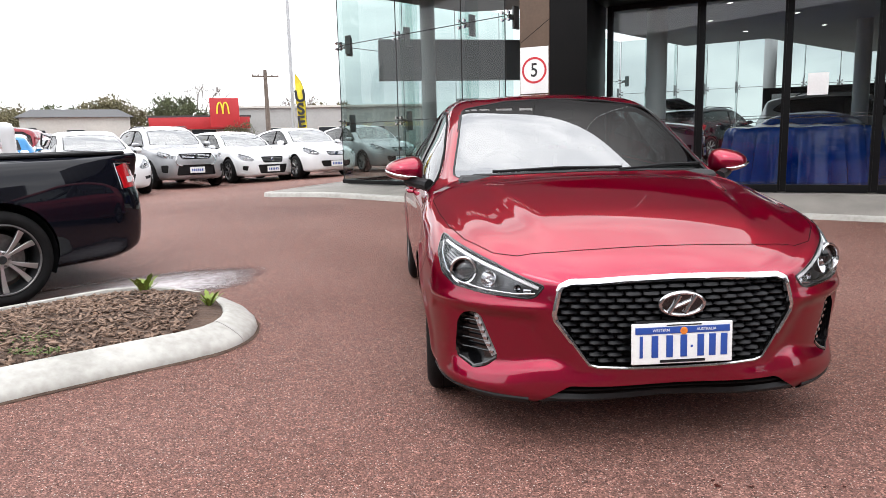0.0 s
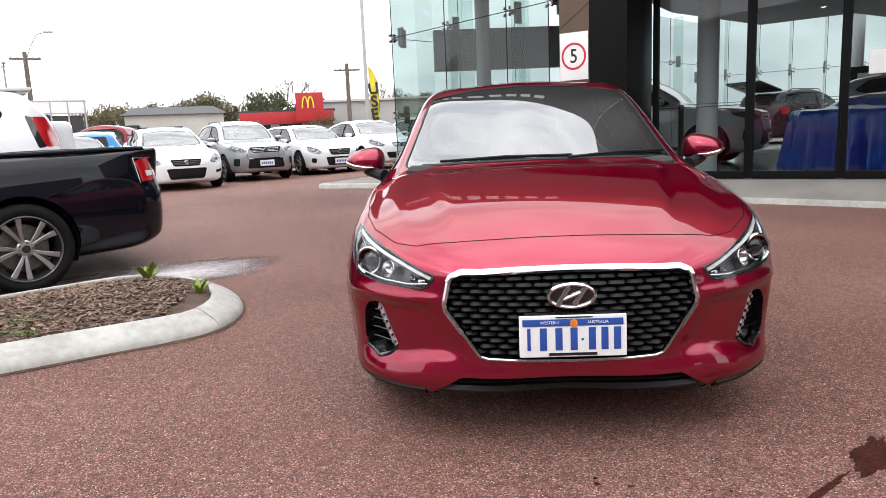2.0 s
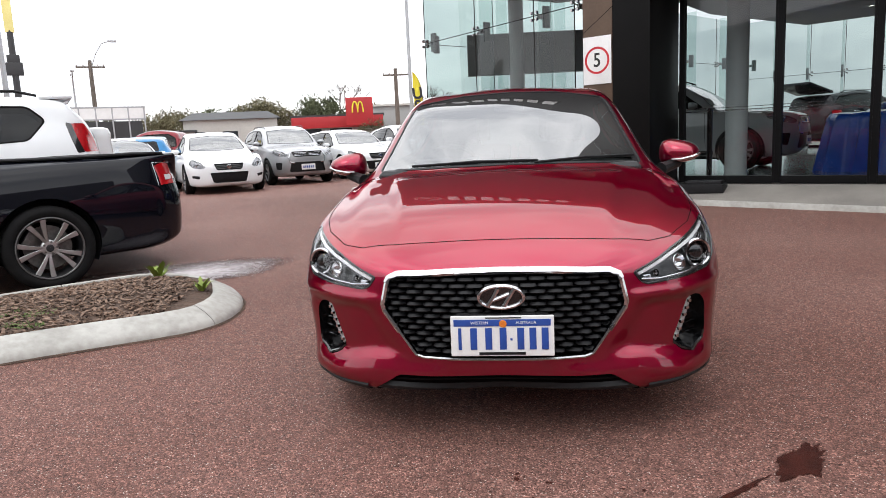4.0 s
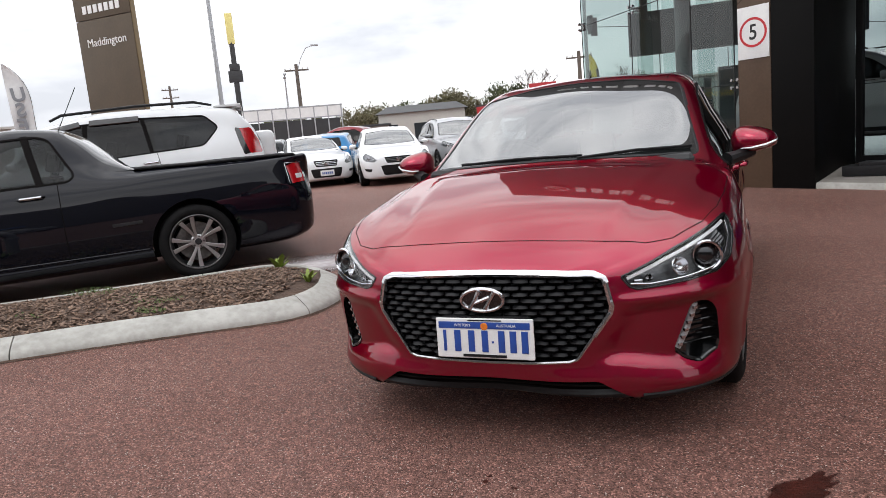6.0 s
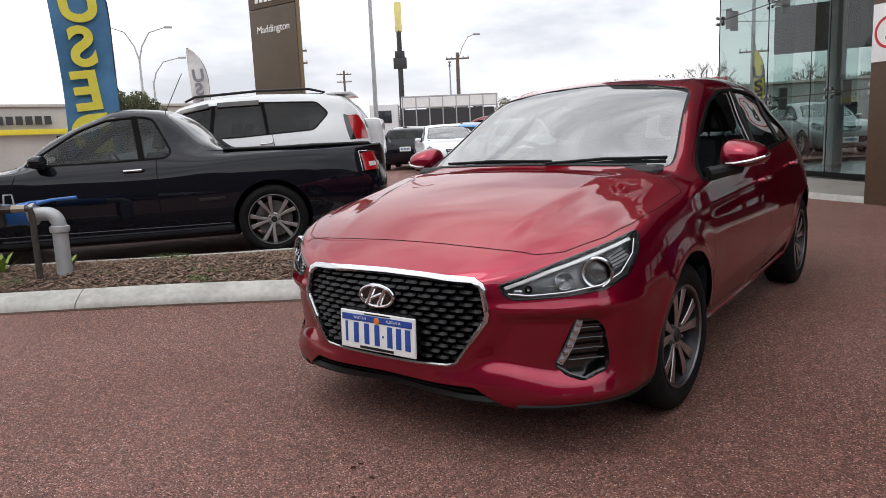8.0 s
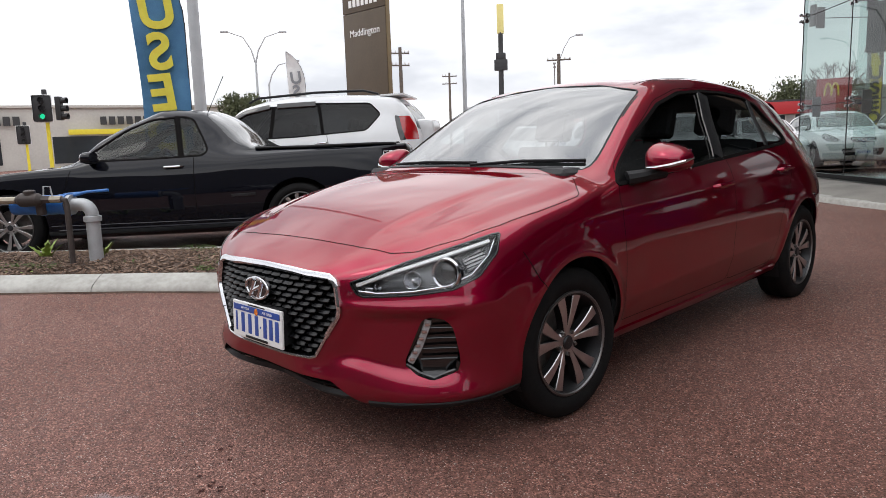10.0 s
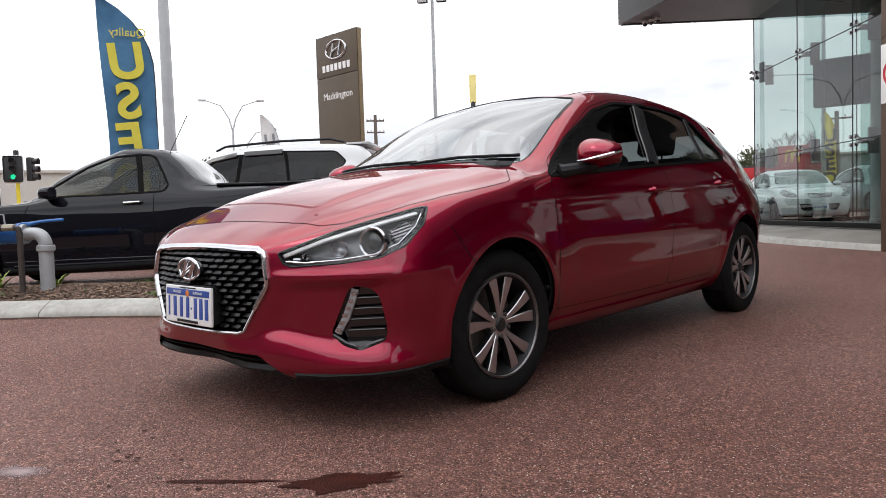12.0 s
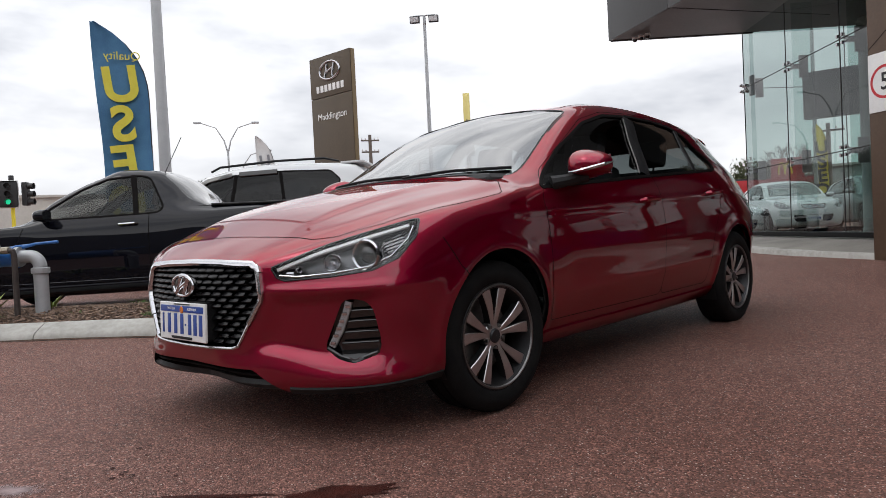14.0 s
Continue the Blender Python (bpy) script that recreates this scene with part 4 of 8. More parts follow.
    part("lip_rib", sh.ribbon(FRONT, [(-0.43, 0.243), (0, 0.246), (0.43, 0.243)], 0.010, -0.022, height=0.006), SEAM, car)
    # emblem: an oval ring with a slanted bar
    e = sh.cast(FRONT, 0, 0.575)[0]
    bm = bmesh.new()
    tube(bm, [(0, 0.082 * math.cos(a * math.tau / 40), 0.041 * math.sin(a * math.tau / 40)) for a in range(40)], 0.0075, 8, closed=True)
    for s in (-1, 1):
        tube(bm, [(0, s * 0.030 + 0.020, -0.033), (0, s * 0.029 + 0.002, -0.004), (0, s * 0.030 - 0.020, 0.033)], [0.011, 0.009, 0.011], 8)
    tube(bm, [(0, 0.030, -0.012), (0, 0, 0.0), (0, -0.030, 0.012)], [0.008, 0.009, 0.008], 8)
    em = part("emblem", bm, CHROME, car, "chrome oval emblem")
    em.location = (e.x - 0.008, 0, 0.578)
    bm = lathe([(0.001, -0.001), (0.08, 0.0), (0.082, 0.02)], 40, "x")
    bmesh.ops.scale(bm, vec=(1, 1, 0.5), verts=bm.verts)
    part("emblem_back", bm, GLOSS_BLACK, em)
    plate(car, pose(-0.012, 0, 0.437, 0, 0, -90) @ pose(0, 0, 0, -3, 0, 0))
    part("plate_base", boxes((-0.008, 0.05, -0.17, 0.17, 0.365, 0.515), bevel=0.01), PLASTIC, car)
    # head lamps
    for s in (1, -1):
        side = sh.c[:, 1] * s < 0
        hl = part("headlamp", mesh("headlamp", *sh.cut(["lamp"], push=-0.055, skip=side, walls=1), LAMP_HOUSING, 40), None, car, "headlamp with dark housing and projector")
        part("lens", mesh("lens", *sh.cut(["lamp"], push=0.0005, skip=side), CLEAR, 60), None, hl, "clear lamp lens")
        fr = OBLIQUE(s)

        def at(a, b, deep):
            p, n, _, _ = sh.cast(fr, a, b)
            n = n if n.dot(Vector(fr[2])) < 0 else -n
            return p - n * deep, n
        part("lamp_border", sh.ribbon(fr, lamp, 0.007, 0.0005, True, height=0.002), GLOSS_BLACK, hl, "black lamp border")
        part("light_bar", sh.ribbon(fr, [(0.478, 0.612), (0.55, 0.606), (0.68, 0.613), (0.81, 0.629), (0.89, 0.663), (0.946, 0.722), (0.962, 0.768)], 0.008, -0.010, height=0.005), CHROME, hl, "bright lower light strip")
        part("light_bar", sh.ribbon(fr, [(0.468, 0.632), (0.62, 0.686), (0.78, 0.731), (0.945, 0.772)], 0.015, -0.010, height=0.004), LAMP_WHITE, hl, "broad pale upper light strip")
        p, n = at(0.815, 0.680, 0.036)
        q = n.to_track_quat("Z", "Y").to_matrix().to_4x4()
        q = Vector((-0.93, 0.3 * s, 0.06)).to_track_quat("Z", "Y").to_matrix().to_4x4()
        bm = lathe([(0.055, 0.0), (0.057, 0.03), (0.052, 0.038), (0.046, 0.034), (0.040, 0.018), (0.038, 0.0)], 32, cap=False)
        ob = part("projector_ring", bm, CHROME, hl)
        ob.matrix_basis = Matrix.Translation(p) @ q
        bm = lathe([(0.039, 0.008)] + [(0.039 * math.cos(a), 0.010 + 0.022 * math.sin(a)) for a in np.linspace(0.1, 1.54, 7)], 28)
        ob = part("projector_lens", bm, GLOSS_BLACK, hl, "glassy projector lens")
        ob.matrix_basis = Matrix.Translation(p) @ q
        for a, b, rad in ((0.678, 0.655, 0.033), (0.55, 0.628, 0.014)):
            p, n = at(a, b, 0.042)
            bm = lathe([(rad, 0.026), (rad * 0.93, 0.028), (rad * 0.8, 0.012), (rad * 0.45, 0.0), (0.006, -0.004), (0.006, 0.010), (0.001, 0.012)], 24, cap=False)
            ob = part("reflector", bm, CHROME, hl, "bright reflector bowl")
            ob.matrix_basis = Matrix.Translation(p) @ n.to_track_quat("Z", "Y").to_matrix().to_4x4()
        p, n = at(0.512, 0.617, 0.03)
        bm = boxes((-0.016, 0.016, -0.009, 0.009, -0.01, 0.01), bevel=0.005)
        ob = part("indicator", bm, CHROME, hl, "clear indicator bulb")
        ob.matrix_basis = Matrix.Translation(p) @ n.to_track_quat("Z", "Y").to_matrix().to_4x4()
        part("lamp_panel", sh.ribbon(fr, [(0.872, 0.702), (0.905, 0.714), (0.935, 0.735)], 0.052, -0.034, height=0.004), ALLOY_PALE, hl, "silver ribbed panel")
        for k in range(4):
            part("louvre", sh.ribbon(fr, [(0.866, 0.684 + k * 0.013), (0.938, 0.706 + k * 0.014)], 0.004, -0.029, height=0.004), PLASTIC, hl)
        # fog pocket with slats and running light
        fp = part("fog_pocket", mesh("fog_pocket", *sh.cut(["fog"], push=-0.05, skip=side, walls=1), GLOSS_BLACK, 40), None, car, "black air pocket with slats")
        bm = bmesh.new()
        for k in range(4):
            z = 0.352 + k * 0.039
            sh.ribbon(fr, [(0.694 + 0.010 * k, z), (0.824, z)], 0.007, -0.028, height=0.006, bm=bm)
        part("slats", bm, GLOSS_BLACK, fp)
        part("pocket_edge", sh.ribbon(fr, [(0.642, 0.342), (0.687, 0.311), (0.742, 0.292), (0.822, 0.319), (0.831, 0.35)], 0.016, -0.004, height=0.008), GLOSS_BLACK, fp)
        part("running_light", sh.ribbon(fr, [(0.730, 0.506), (0.720, 0.474), (0.690, 0.402), (0.656, 0.346)], 0.030, -0.016, height=0.012), DRL_SILVER, fp, "silver running-light strip")
        bm = bmesh.new()
        for k in range(6):
            p, n = at(0.726 - 0.0125 * k, 0.490 - 0.026 * k, 0.006)
            bm = bmesh.new()
            box(bm, -0.009, 0.009, -0.006, 0.006, -0.004, 0.008, bevel=0.003, m=Matrix.Translation(p) @ n.to_track_quat("Z", "Y").to_matrix().to_4x4())
            part("light_cell", bm, CHROME, fp)
        part("tail_lamp", mesh("tail_lamp", *sh.cut(["tail_lamp"], push=0.002, skip=side), LAMP_RED, 40), None, car, "red tail lamp")
        # door mirror
        bm = bmesh.new()
        bmesh.ops.create_uvsphere(bm, u_segments=28, v_segments=16, radius=1)
        for v in bm.verts:
            x, y, z = v.co
            x = x if x < 0.35 else 0.35 + (x - 0.35) * 0.15
            y = math.copysign(abs(y) ** 0.72, y)
            z = math.copysign(abs(z) ** (0.85 if z > 0 else 0.6), z)
            v.co = (x * 0.105, y * 0.108 * (1 + 0.08 * x), z * (0.072 if z > 0 else 0.058) * (1 - 0.30 * y * s))
        bmesh.ops.transform(bm, matrix=pose(1.575, s * 0.945, 1.002, 0, 0, s * 14), verts=bm.verts)
        mi = part("door_mirror", bm, RED, car, "red door mirror on a black foot")
        part("mirror_foot", tube(bmesh.new(), [(1.42, s * 0.82, 0.925), (1.48, s * 0.87, 0.935), (1.555, s * 0.93, 0.955)], [0.035, 0.03, 0.034], 10), PLASTIC, mi)
        bm = bmesh.new()
        tube(bm, [(1.472, s * 0.885, 0.972), (1.467, s * 0.93, 0.971), (1.483, s * 0.995, 0.982), (1.527, s * 1.042, 0.997), (1.587, s * 1.054, 1.007)], [0.003, 0.009, 0.011, 0.009, 0.004], 8)
        part("mirror_indicator", bm, CHROME, mi, "bright strip across the mirror")
        part("mirror_glass", boxes((1.62, 1.625, s * 0.945 - 0.08, s * 0.945 + 0.08, 0.957, 1.047), bevel=0.002), CHROME, mi)
        # handles
        for hx, hz in ((2.27, 0.833), (3.165, 0.866)):
            p, n, _, _ = sh.cast(SIDE(s), hx, hz)
            bm = bmesh.new()
            tube(bm, [(hx - 0.095, p.y + s * 0.002, hz - 0.004), (hx - 0.08, p.y + s * 0.028, hz), (hx, p.y + s * 0.036, hz + 0.004), (hx + 0.08, p.y + s * 0.030, hz + 0.006), (hx + 0.098, p.y + s * 0.002, hz + 0.006)], [0.008, 0.014, 0.015, 0.014, 0.008], 8)
            part("door_handle", bm, RED, car)
            cup = lathe([(0.001, 0.0), (0.045, 0.0008), (0.05, 0.0)], 20, "y")
            bmesh.ops.transform(cup, matrix=Matrix.Translation((hx, p.y + s * 0.001, hz)) @ Matrix.Diagonal((1.1, 1, 0.62, 1)), verts=cup.verts)
            part("handle_cup", cup, RED, car)
        # wheel housings
        for cx in (FX, RX):
            bm = bmesh.new()
            rr = R + 0.027
            ring = [[bm.verts.new((cx + rr * math.cos(radians(a)), s * yy, R - 0.004 + rr * math.sin(radians(a)))) for a in range(-25, 206, 10)] for yy in (0.50, 0.850)]
            for q in range(len(ring[0]) - 1):
                bm.faces.new((ring[0][q], ring[0][q + 1], ring[1][q + 1], ring[1][q]))
            bm.faces.new(ring[0])
            part("wheel_housing", bm, PLASTIC, car)
    # wipers
    part("cowl", sh.ribbon(FRONT, [(0.60, 0.985), (0.3, 0.996), (0, 1.0), (-0.3, 0.996), (-0.60, 0.985)], 0.026, 0.001, height=0.003), PLASTIC, car, "black cowl under the wipers")
    for y0, y1 in ((0.50, -0.16), (-0.14, -0.66)):
        bm = bmesh.new()
        sh.ribbon(FRONT, [(y0, 0.998), (y0 * 0.5 + y1 * 0.5, 1.012), (y1, 1.008)], 0.013, 0.004, height=0.010, bm=bm)
        part("wiper", bm, PLASTIC, car, "black wiper blade")
    # spoiler, aerial fin
    part("roof_spoiler", sh.ribbon(TOP, [(3.93, -0.50), (3.99, -0.25), (4.01, 0), (3.99, 0.25), (3.93, 0.50)], 0.14, 0.004, height=0.012), RED, car)
    cabin(car, sh, 1.12, 4.0, 0.985, 0.97, ((2.05, False), (2.95, True)), 0.36)
    bm = boxes((1.82, 1.85, -0.09, 0.09, 1.275, 1.325), bevel=0.012)
    part("rear_view_mirror", bm, INTERIOR, car)
    w = wheel_meshes(R, 0.205, 0.215, "twin", "hatch")
    for cx in (FX, RX):
        for s in (1, -1):
            add_wheel(car, w, cx, s * 0.778, R - 0.022, turn=(-3 if cx == FX else 0), spin=-18 if cx == FX else -22)
    return car


def tail_shift(poly):
    """Rear lamp outline, moved to where the oblique view has the car's rear corner."""
    return [(a - 2.02, b) for a, b in poly]


hatchback = red_hatchback()


# ---- ground ----
def ground():
    def axis(lo, hi, near0, near1, step):
        a = list(np.arange(near0, near1 + 1e-6, step))
        s = step
        while a[0] > lo:
            s *= 1.5
            a.insert(0, a[0] - s)
        s = step
        while a[-1] < hi:
            s *= 1.5
            a.append(a[-1] + s)
        return a
    xs, ys = axis(-900, 900, -12, 10, 0.5), axis(-900, 900, -4, 24, 0.5)
    v = [(x, y, rise(x, y)) for y in ys for x in xs]
    n = len(xs)
    f = [(j * n + i, j * n + i + 1, (j + 1) * n + i + 1, (j + 1) * n + i) for j in range(len(ys) - 1) for i in range(n - 1)]
    return tagged(new("ground", mesh("ground", v, f, ASPHALT, 60)), "red oxide asphalt forecourt with worn stone chips", "ground", kind="structure")


ground()


# ---- the other cars ----
def car_spec(L, W, H, nose, cowl, roof0, roof1, tail, clear=0.2, roof_half=0.62, belt0=0.86, belt1=0.98, blunt=1.0, end=0.75):
    """Curves of a car from its main sizes. tail: top line behind the roof; blunt below 1 squares the nose."""
    b = blunt
    top = [(0, nose * 0.70), (0.008 * b, nose * 0.78), (0.035 * b, nose * 0.88), (0.10 * b, nose), (0.3, nose + (cowl[1] - nose) * 0.35), (cowl[0] * 0.62, nose + (cowl[1] - nose) * 0.72), cowl,
           (0.5 * (cowl[0] + roof0[0]), 0.52 * (cowl[1] + roof0[1])), roof0, (0.6 * roof0[0] + 0.4 * roof1[0], H), roof1, *tail, (L - 0.012, end), (L, end * 0.9)]
    half = [(0, 0), (0.006 * b, 0.16 * W), (0.025 * b, 0.33 * W), (0.055 * b, 0.48 * W), (0.10 * b, 0.62 * W), (0.17 * b, 0.735 * W), (0.28 * b, 0.85 * W), (0.45 * b, 0.935 * W), (0.75, 0.985 * W), (1.2, 0.99 * W),
            (L * 0.5, W), (L - 0.9, 0.99 * W), (L - 0.4, 0.955 * W), (L - 0.18, 0.87 * W), (L - 0.08, 0.74 * W), (L - 0.03, 0.5 * W), (L, 0)]
    under = [(0, nose * 0.66), (0.008 * b, nose * 0.55), (0.04 * b, clear + 0.10), (0.10 * b, clear + 0.02), (0.3, clear - 0.02), (L - 0.5, clear), (L - 0.1, clear + 0.08), (L - 0.02, clear + 0.22), (L, end * 0.85)]
    cx = cowl[0]
    edge = [(0, 0), (0.03 * b, 0.22 * W), (0.1 * b, 0.44 * W), (0.25, 0.6 * W), (0.6 * cx, 0.74 * W), (cx, 0.78 * W), (cx + 0.25, 0.775 * W), (roof0[0], roof_half + 0.01), (0.5 * (roof0[0] + roof1[0]), roof_half),
            (roof1[0], roof_half - 0.03), (L - 0.3, roof_half - 0.02), (L - 0.08, roof_half * 0.8), (L, 0)]
    drop = [(0, 0), (0.1, 0.012), (0.3, 0.028), (cx, 0.04), (cx + 0.2, 0.08), (roof0[0], 0.06), (roof1[0], 0.045), (L - 0.15, 0.03), (L, 0)]
    belt = [(0, nose * 0.69), (0.03 * b, nose * 0.80), (0.1 * b, nose * 0.90), (0.35, nose * 0.97), (0.9, belt0 - 0.03), (cx + 0.1, belt0), (L * 0.6, (belt0 + belt1) / 2), (L - 0.7, belt1), (L - 0.25, belt1 * 0.97), (L - 0.05, end), (L, end * 0.89)]
    waist = [(0, nose * 0.68), (0.1, nose * 0.74), (0.5, 0.66 * belt0 + 0.05), (L * 0.5, 0.68 * belt0 + 0.05), (L - 0.4, 0.72 * belt1), (L, end * 0.87)]
    return dict(length=L, top=top, half=half, under=under, edge=edge, edge_drop=drop, belt_in=[(0, 0.9), (0.3, 0.935), (1.2, 0.95), (L - 0.5, 0.95), (L, 0.9)], belt=belt, waist=waist, tuck=0.07)


def build_car(name, label, m, spec, colour, FX, RX, R, rim, dlo, screen, rear_glass, lamp, grille, intake=None, fog=None, tail=None, posts=(), handles=(), style="twin", wheel_w=0.22, nu=150, fine=0.8,
              mirrors=(1.4, 1.0), doors=(), cabin_at=None, glass_m=None, chrome_grille=True, plates="front", group="", extra=()):
    car = thing(name, label, "car", m, group)
    sh = Shell(spec, nu, fine)
    L = spec["length"]
    W = max(p[1] for p in spec["half"])
    glass_m = glass_m or TINT_GLASS
    H_dark = max(q[1] for q in spec["top"]) > 1.55
    for s in (1, -1):
        sh.region("side_glass", SIDE(s), dlo)
        if lamp:
            sh.region("lamp", OBLIQUE(s), lamp)
        if fog:
            sh.region("fog", OBLIQUE(s), fog)
        if tail:
            sh.region("tail_lamp", OBLIQUE_REAR(s), tail)
        for cx in (FX, RX):
            sh.region("arch", SIDE(s), arc(cx, R + 0.01, R + 0.05, n=24))
    sh.region("windscreen", FRONT, screen)
    if rear_glass:
        sh.region("rear_glass", REAR, rear_glass)
    if grille:
        sh.region("grille", FRONT, grille)
    if intake:
        sh.region("intake", FRONT, intake)
    for nm, fr, pl, mt in extra:
        sh.region(nm, fr, pl)
    sh.snap()
    near = np.zeros(len(sh.c), bool)
    for cx in (FX, RX):
        near |= ((sh.c[:, 0] - cx) ** 2 + (sh.c[:, 2] - R) ** 2 < (R + 0.05) ** 2) & (np.abs(sh.c[:, 1]) > 0.4) & (sh.n[:, 2] < -0.3) & (sh.c[:, 2] < R)
    part("body", mesh("body", *sh.cut(["body"], skip=near), colour, 40), None, car)
    for nm, fr, pl, mt in extra:
        part(nm, mesh(nm, *sh.cut([nm], push=0.001), mt, 40), None, car)
    part("windscreen", mesh("windscreen", *sh.cut(["windscreen"], push=-0.003), SCREEN_GLASS, 60), None, car)
    part("windscreen_border", sh.ribbon(FRONT, screen, 0.035, 0.0, True, 0.03, height=0.002), GLOSS_BLACK, car)
    if rear_glass:
        part("rear_window", mesh("rear_window", *sh.cut(["rear_glass"], push=-0.003), glass_m, 60), None, car)
    for s in (1, -1):
        side = sh.c[:, 1] * s < 0
        part("side_window", mesh("side_window", *sh.cut(["side_glass"], push=-0.005, skip=side), glass_m, 60), None, car, "dark side window")
        part("window_trim", sh.ribbon(SIDE(s), dlo, 0.022, 0.001, True, 0.03, height=0.003), SEAM, car)
        for a, b, wd in posts:
            part("door_pillar", sh.ribbon(SIDE(s), [a, b], wd, 0.0, step=0.05, height=0.003), SEAM, car)
        if lamp:
            hl = part("headlamp", mesh("headlamp", *sh.cut(["lamp"], push=-0.03, skip=side, walls=1), LAMP_HOUSING, 40), None, car, "clear headlamp with dark housing")
            part("lens", mesh("lens", *sh.cut(["lamp"], push=0.001, skip=side), CLEAR, 60), None, hl)
            c = [sum(q[k] for q in lamp) / len(lamp) for k in (0, 1)]
            p, n, _, _ = sh.cast(OBLIQUE(s), *c)
            if p is not None:
                ob = part("lamp_bowl", lathe([(0.001, 0.0), (0.05, 0.0), (0.055, 0.012), (0.05, 0.016), (0.04, 0.006), (0.001, 0.012)], 16), CHROME, hl)
                ob.matrix_basis = Matrix.Translation(p - (n if n.x < 0 else -n) * 0.022) @ Vector((-1, 0.3 * s, 0)).to_track_quat("Z", "Y").to_matrix().to_4x4()
        if fog:
            part("fog_pocket", mesh("fog_pocket", *sh.cut(["fog"], push=-0.03, skip=side, walls=1), PLASTIC, 40), None, car)
        if tail:
            part("tail_lamp", mesh("tail_lamp", *sh.cut(["tail_lamp"], push=0.004, skip=side), LAMP_RED, 40), None, car, "red tail lamp")
        for d in doors:
            part("door_gap", sh.ribbon(SIDE(s), d, 0.007, 0.0012, False, 0.04), SEAM, car)
        part("bonnet_gap", sh.ribbon(TOP, [(0.16, s * 0.02), (0.18, s * 0.40 * W / 0.9), (0.30, s * 0.60 * W / 0.9), (0.75, s * 0.70 * W / 0.9), (spec["top"][6][0] - 0.05, s * 0.76 * W / 0.9)], 0.008, 0.0012, False, 0.05), SEAM, car)
        part("sill_trim", sh.ribbon(SIDE(s), [(FX + R + 0.08, 0.30 * R / 0.33), (RX - R - 0.08, 0.30 * R / 0.33)], 0.07, 0.001, False, 0.1, height=0.004), PLASTIC if H_dark else colour, car)
        for hx, hz in handles:
            p = sh.cast(SIDE(s), hx, hz)[0]
            if p is not None:
                bm = tube(bmesh.new(), [(hx - 0.10, p.y, hz), (hx - 0.08, p.y + s * 0.03, hz), (hx + 0.08, p.y + s * 0.03, hz + 0.004), (hx + 0.10, p.y, hz + 0.004)], [0.01, 0.015, 0.015, 0.01], 8)
                part("door_handle", bm, CHROME, car, "chrome door handle")
        if mirrors:
            mx, mz = mirrors
            bm = bmesh.new()
            bmesh.ops.create_uvsphere(bm, u_segments=16, v_segments=10, radius=1)
            for v in bm.verts:
                x, y, z = v.co
                v.co = ((x if x < 0.3 else 0.3) * 0.10, math.copysign(abs(y) ** 0.75, y) * 0.10, math.copysign(abs(z) ** 0.75, z) * 0.062)
            bmesh.ops.translate(bm, verts=bm.verts, vec=(mx + 0.05, s * (W + 0.045), mz - 0.02))
            mi = part("door_mirror", bm, colour, car)
            part("mirror_foot", tube(bmesh.new(), [(mx, s * (W - 0.12), mz - 0.07), (mx, s * W, mz - 0.05)], 0.03, 8), PLASTIC, mi)
        for cx in (FX, RX):
            bm = bmesh.new()
            rr = R + 0.045
            ring = [[bm.verts.new((cx + rr * math.cos(radians(a)), s * yy, R + 0.01 + rr * math.sin(radians(a)))) for a in range(-25, 206, 15)] for yy in (0.45, W * 0.955)]
            for q in range(len(ring[0]) - 1):
                bm.faces.new((ring[0][q], ring[0][q + 1], ring[1][q + 1], ring[1][q]))
            bm.faces.new(ring[0])
            part("wheel_housing", bm, PLASTIC, car)
    if grille:
        g = part("grille", mesh("grille", *sh.cut(["grille"], push=-0.035, walls=1), PLASTIC, 40), None, car, "black grille")
        zs = [q[1] for q in grille]
        ys = [q[0] for q in grille]
        for k in range(1, 4):
            z = min(zs) + (max(zs) - min(zs)) * k / 4
            hw = max(ys) * 0.86
            part("bar", sh.ribbon(FRONT, [(-hw, z), (0, z), (hw, z)], 0.018, -0.012, False, 0.08, height=0.008), CHROME if chrome_grille else GLOSS_BLACK, g)
        p = sh.cast(FRONT, 0, sum(zs) / len(zs))[0]
        ob = part("emblem", lathe([(0.001, -0.012), (0.05, -0.010), (0.055, 0.0), (0.05, 0.02)], 20, "x"), CHROME, g, "chrome badge")
        ob.location = (p.x - 0.004, 0, p.z)
    if intake:
        part("lower_intake", mesh("lower_intake", *sh.cut(["intake"], push=-0.04, walls=1), PLASTIC, 40), None, car, "black lower intake")
    if plates in ("front", "both"):
        zp = (min(q[1] for q in intake) + max(q[1] for q in intake)) / 2 if intake else 0.5
        p = sh.cast(FRONT, 0, zp)[0]
        plate(car, pose(p.x - 0.015, 0, zp, 0, 0, -90), wa=False)
    if plates in ("rear", "both"):
        p = sh.cast(REAR, 0, 0.72)[0]
        plate(car, pose(p.x + 0.015, 0, 0.72, 0, 0, 90), wa=False)
    if cabin_at:
        x0, x1, zd, rows = cabin_at
        cabin(car, sh, x0, x1, zd, zd, rows, 0.36)
    key = (R, rim, style, wheel_w)
    if key not in WHEELS:
        WHEELS[key] = wheel_meshes(R, wheel_w, rim, style, name)
    for i, cx in enumerate((FX, RX)):
        for s in (1, -1):
            add_wheel(car, WHEELS[key], cx, s * (W - 0.11), R, spin=13 + 20 * i)
    car_shells[car.name] = sh
    return car, sh


WHEELS, car_shells = {}, {}


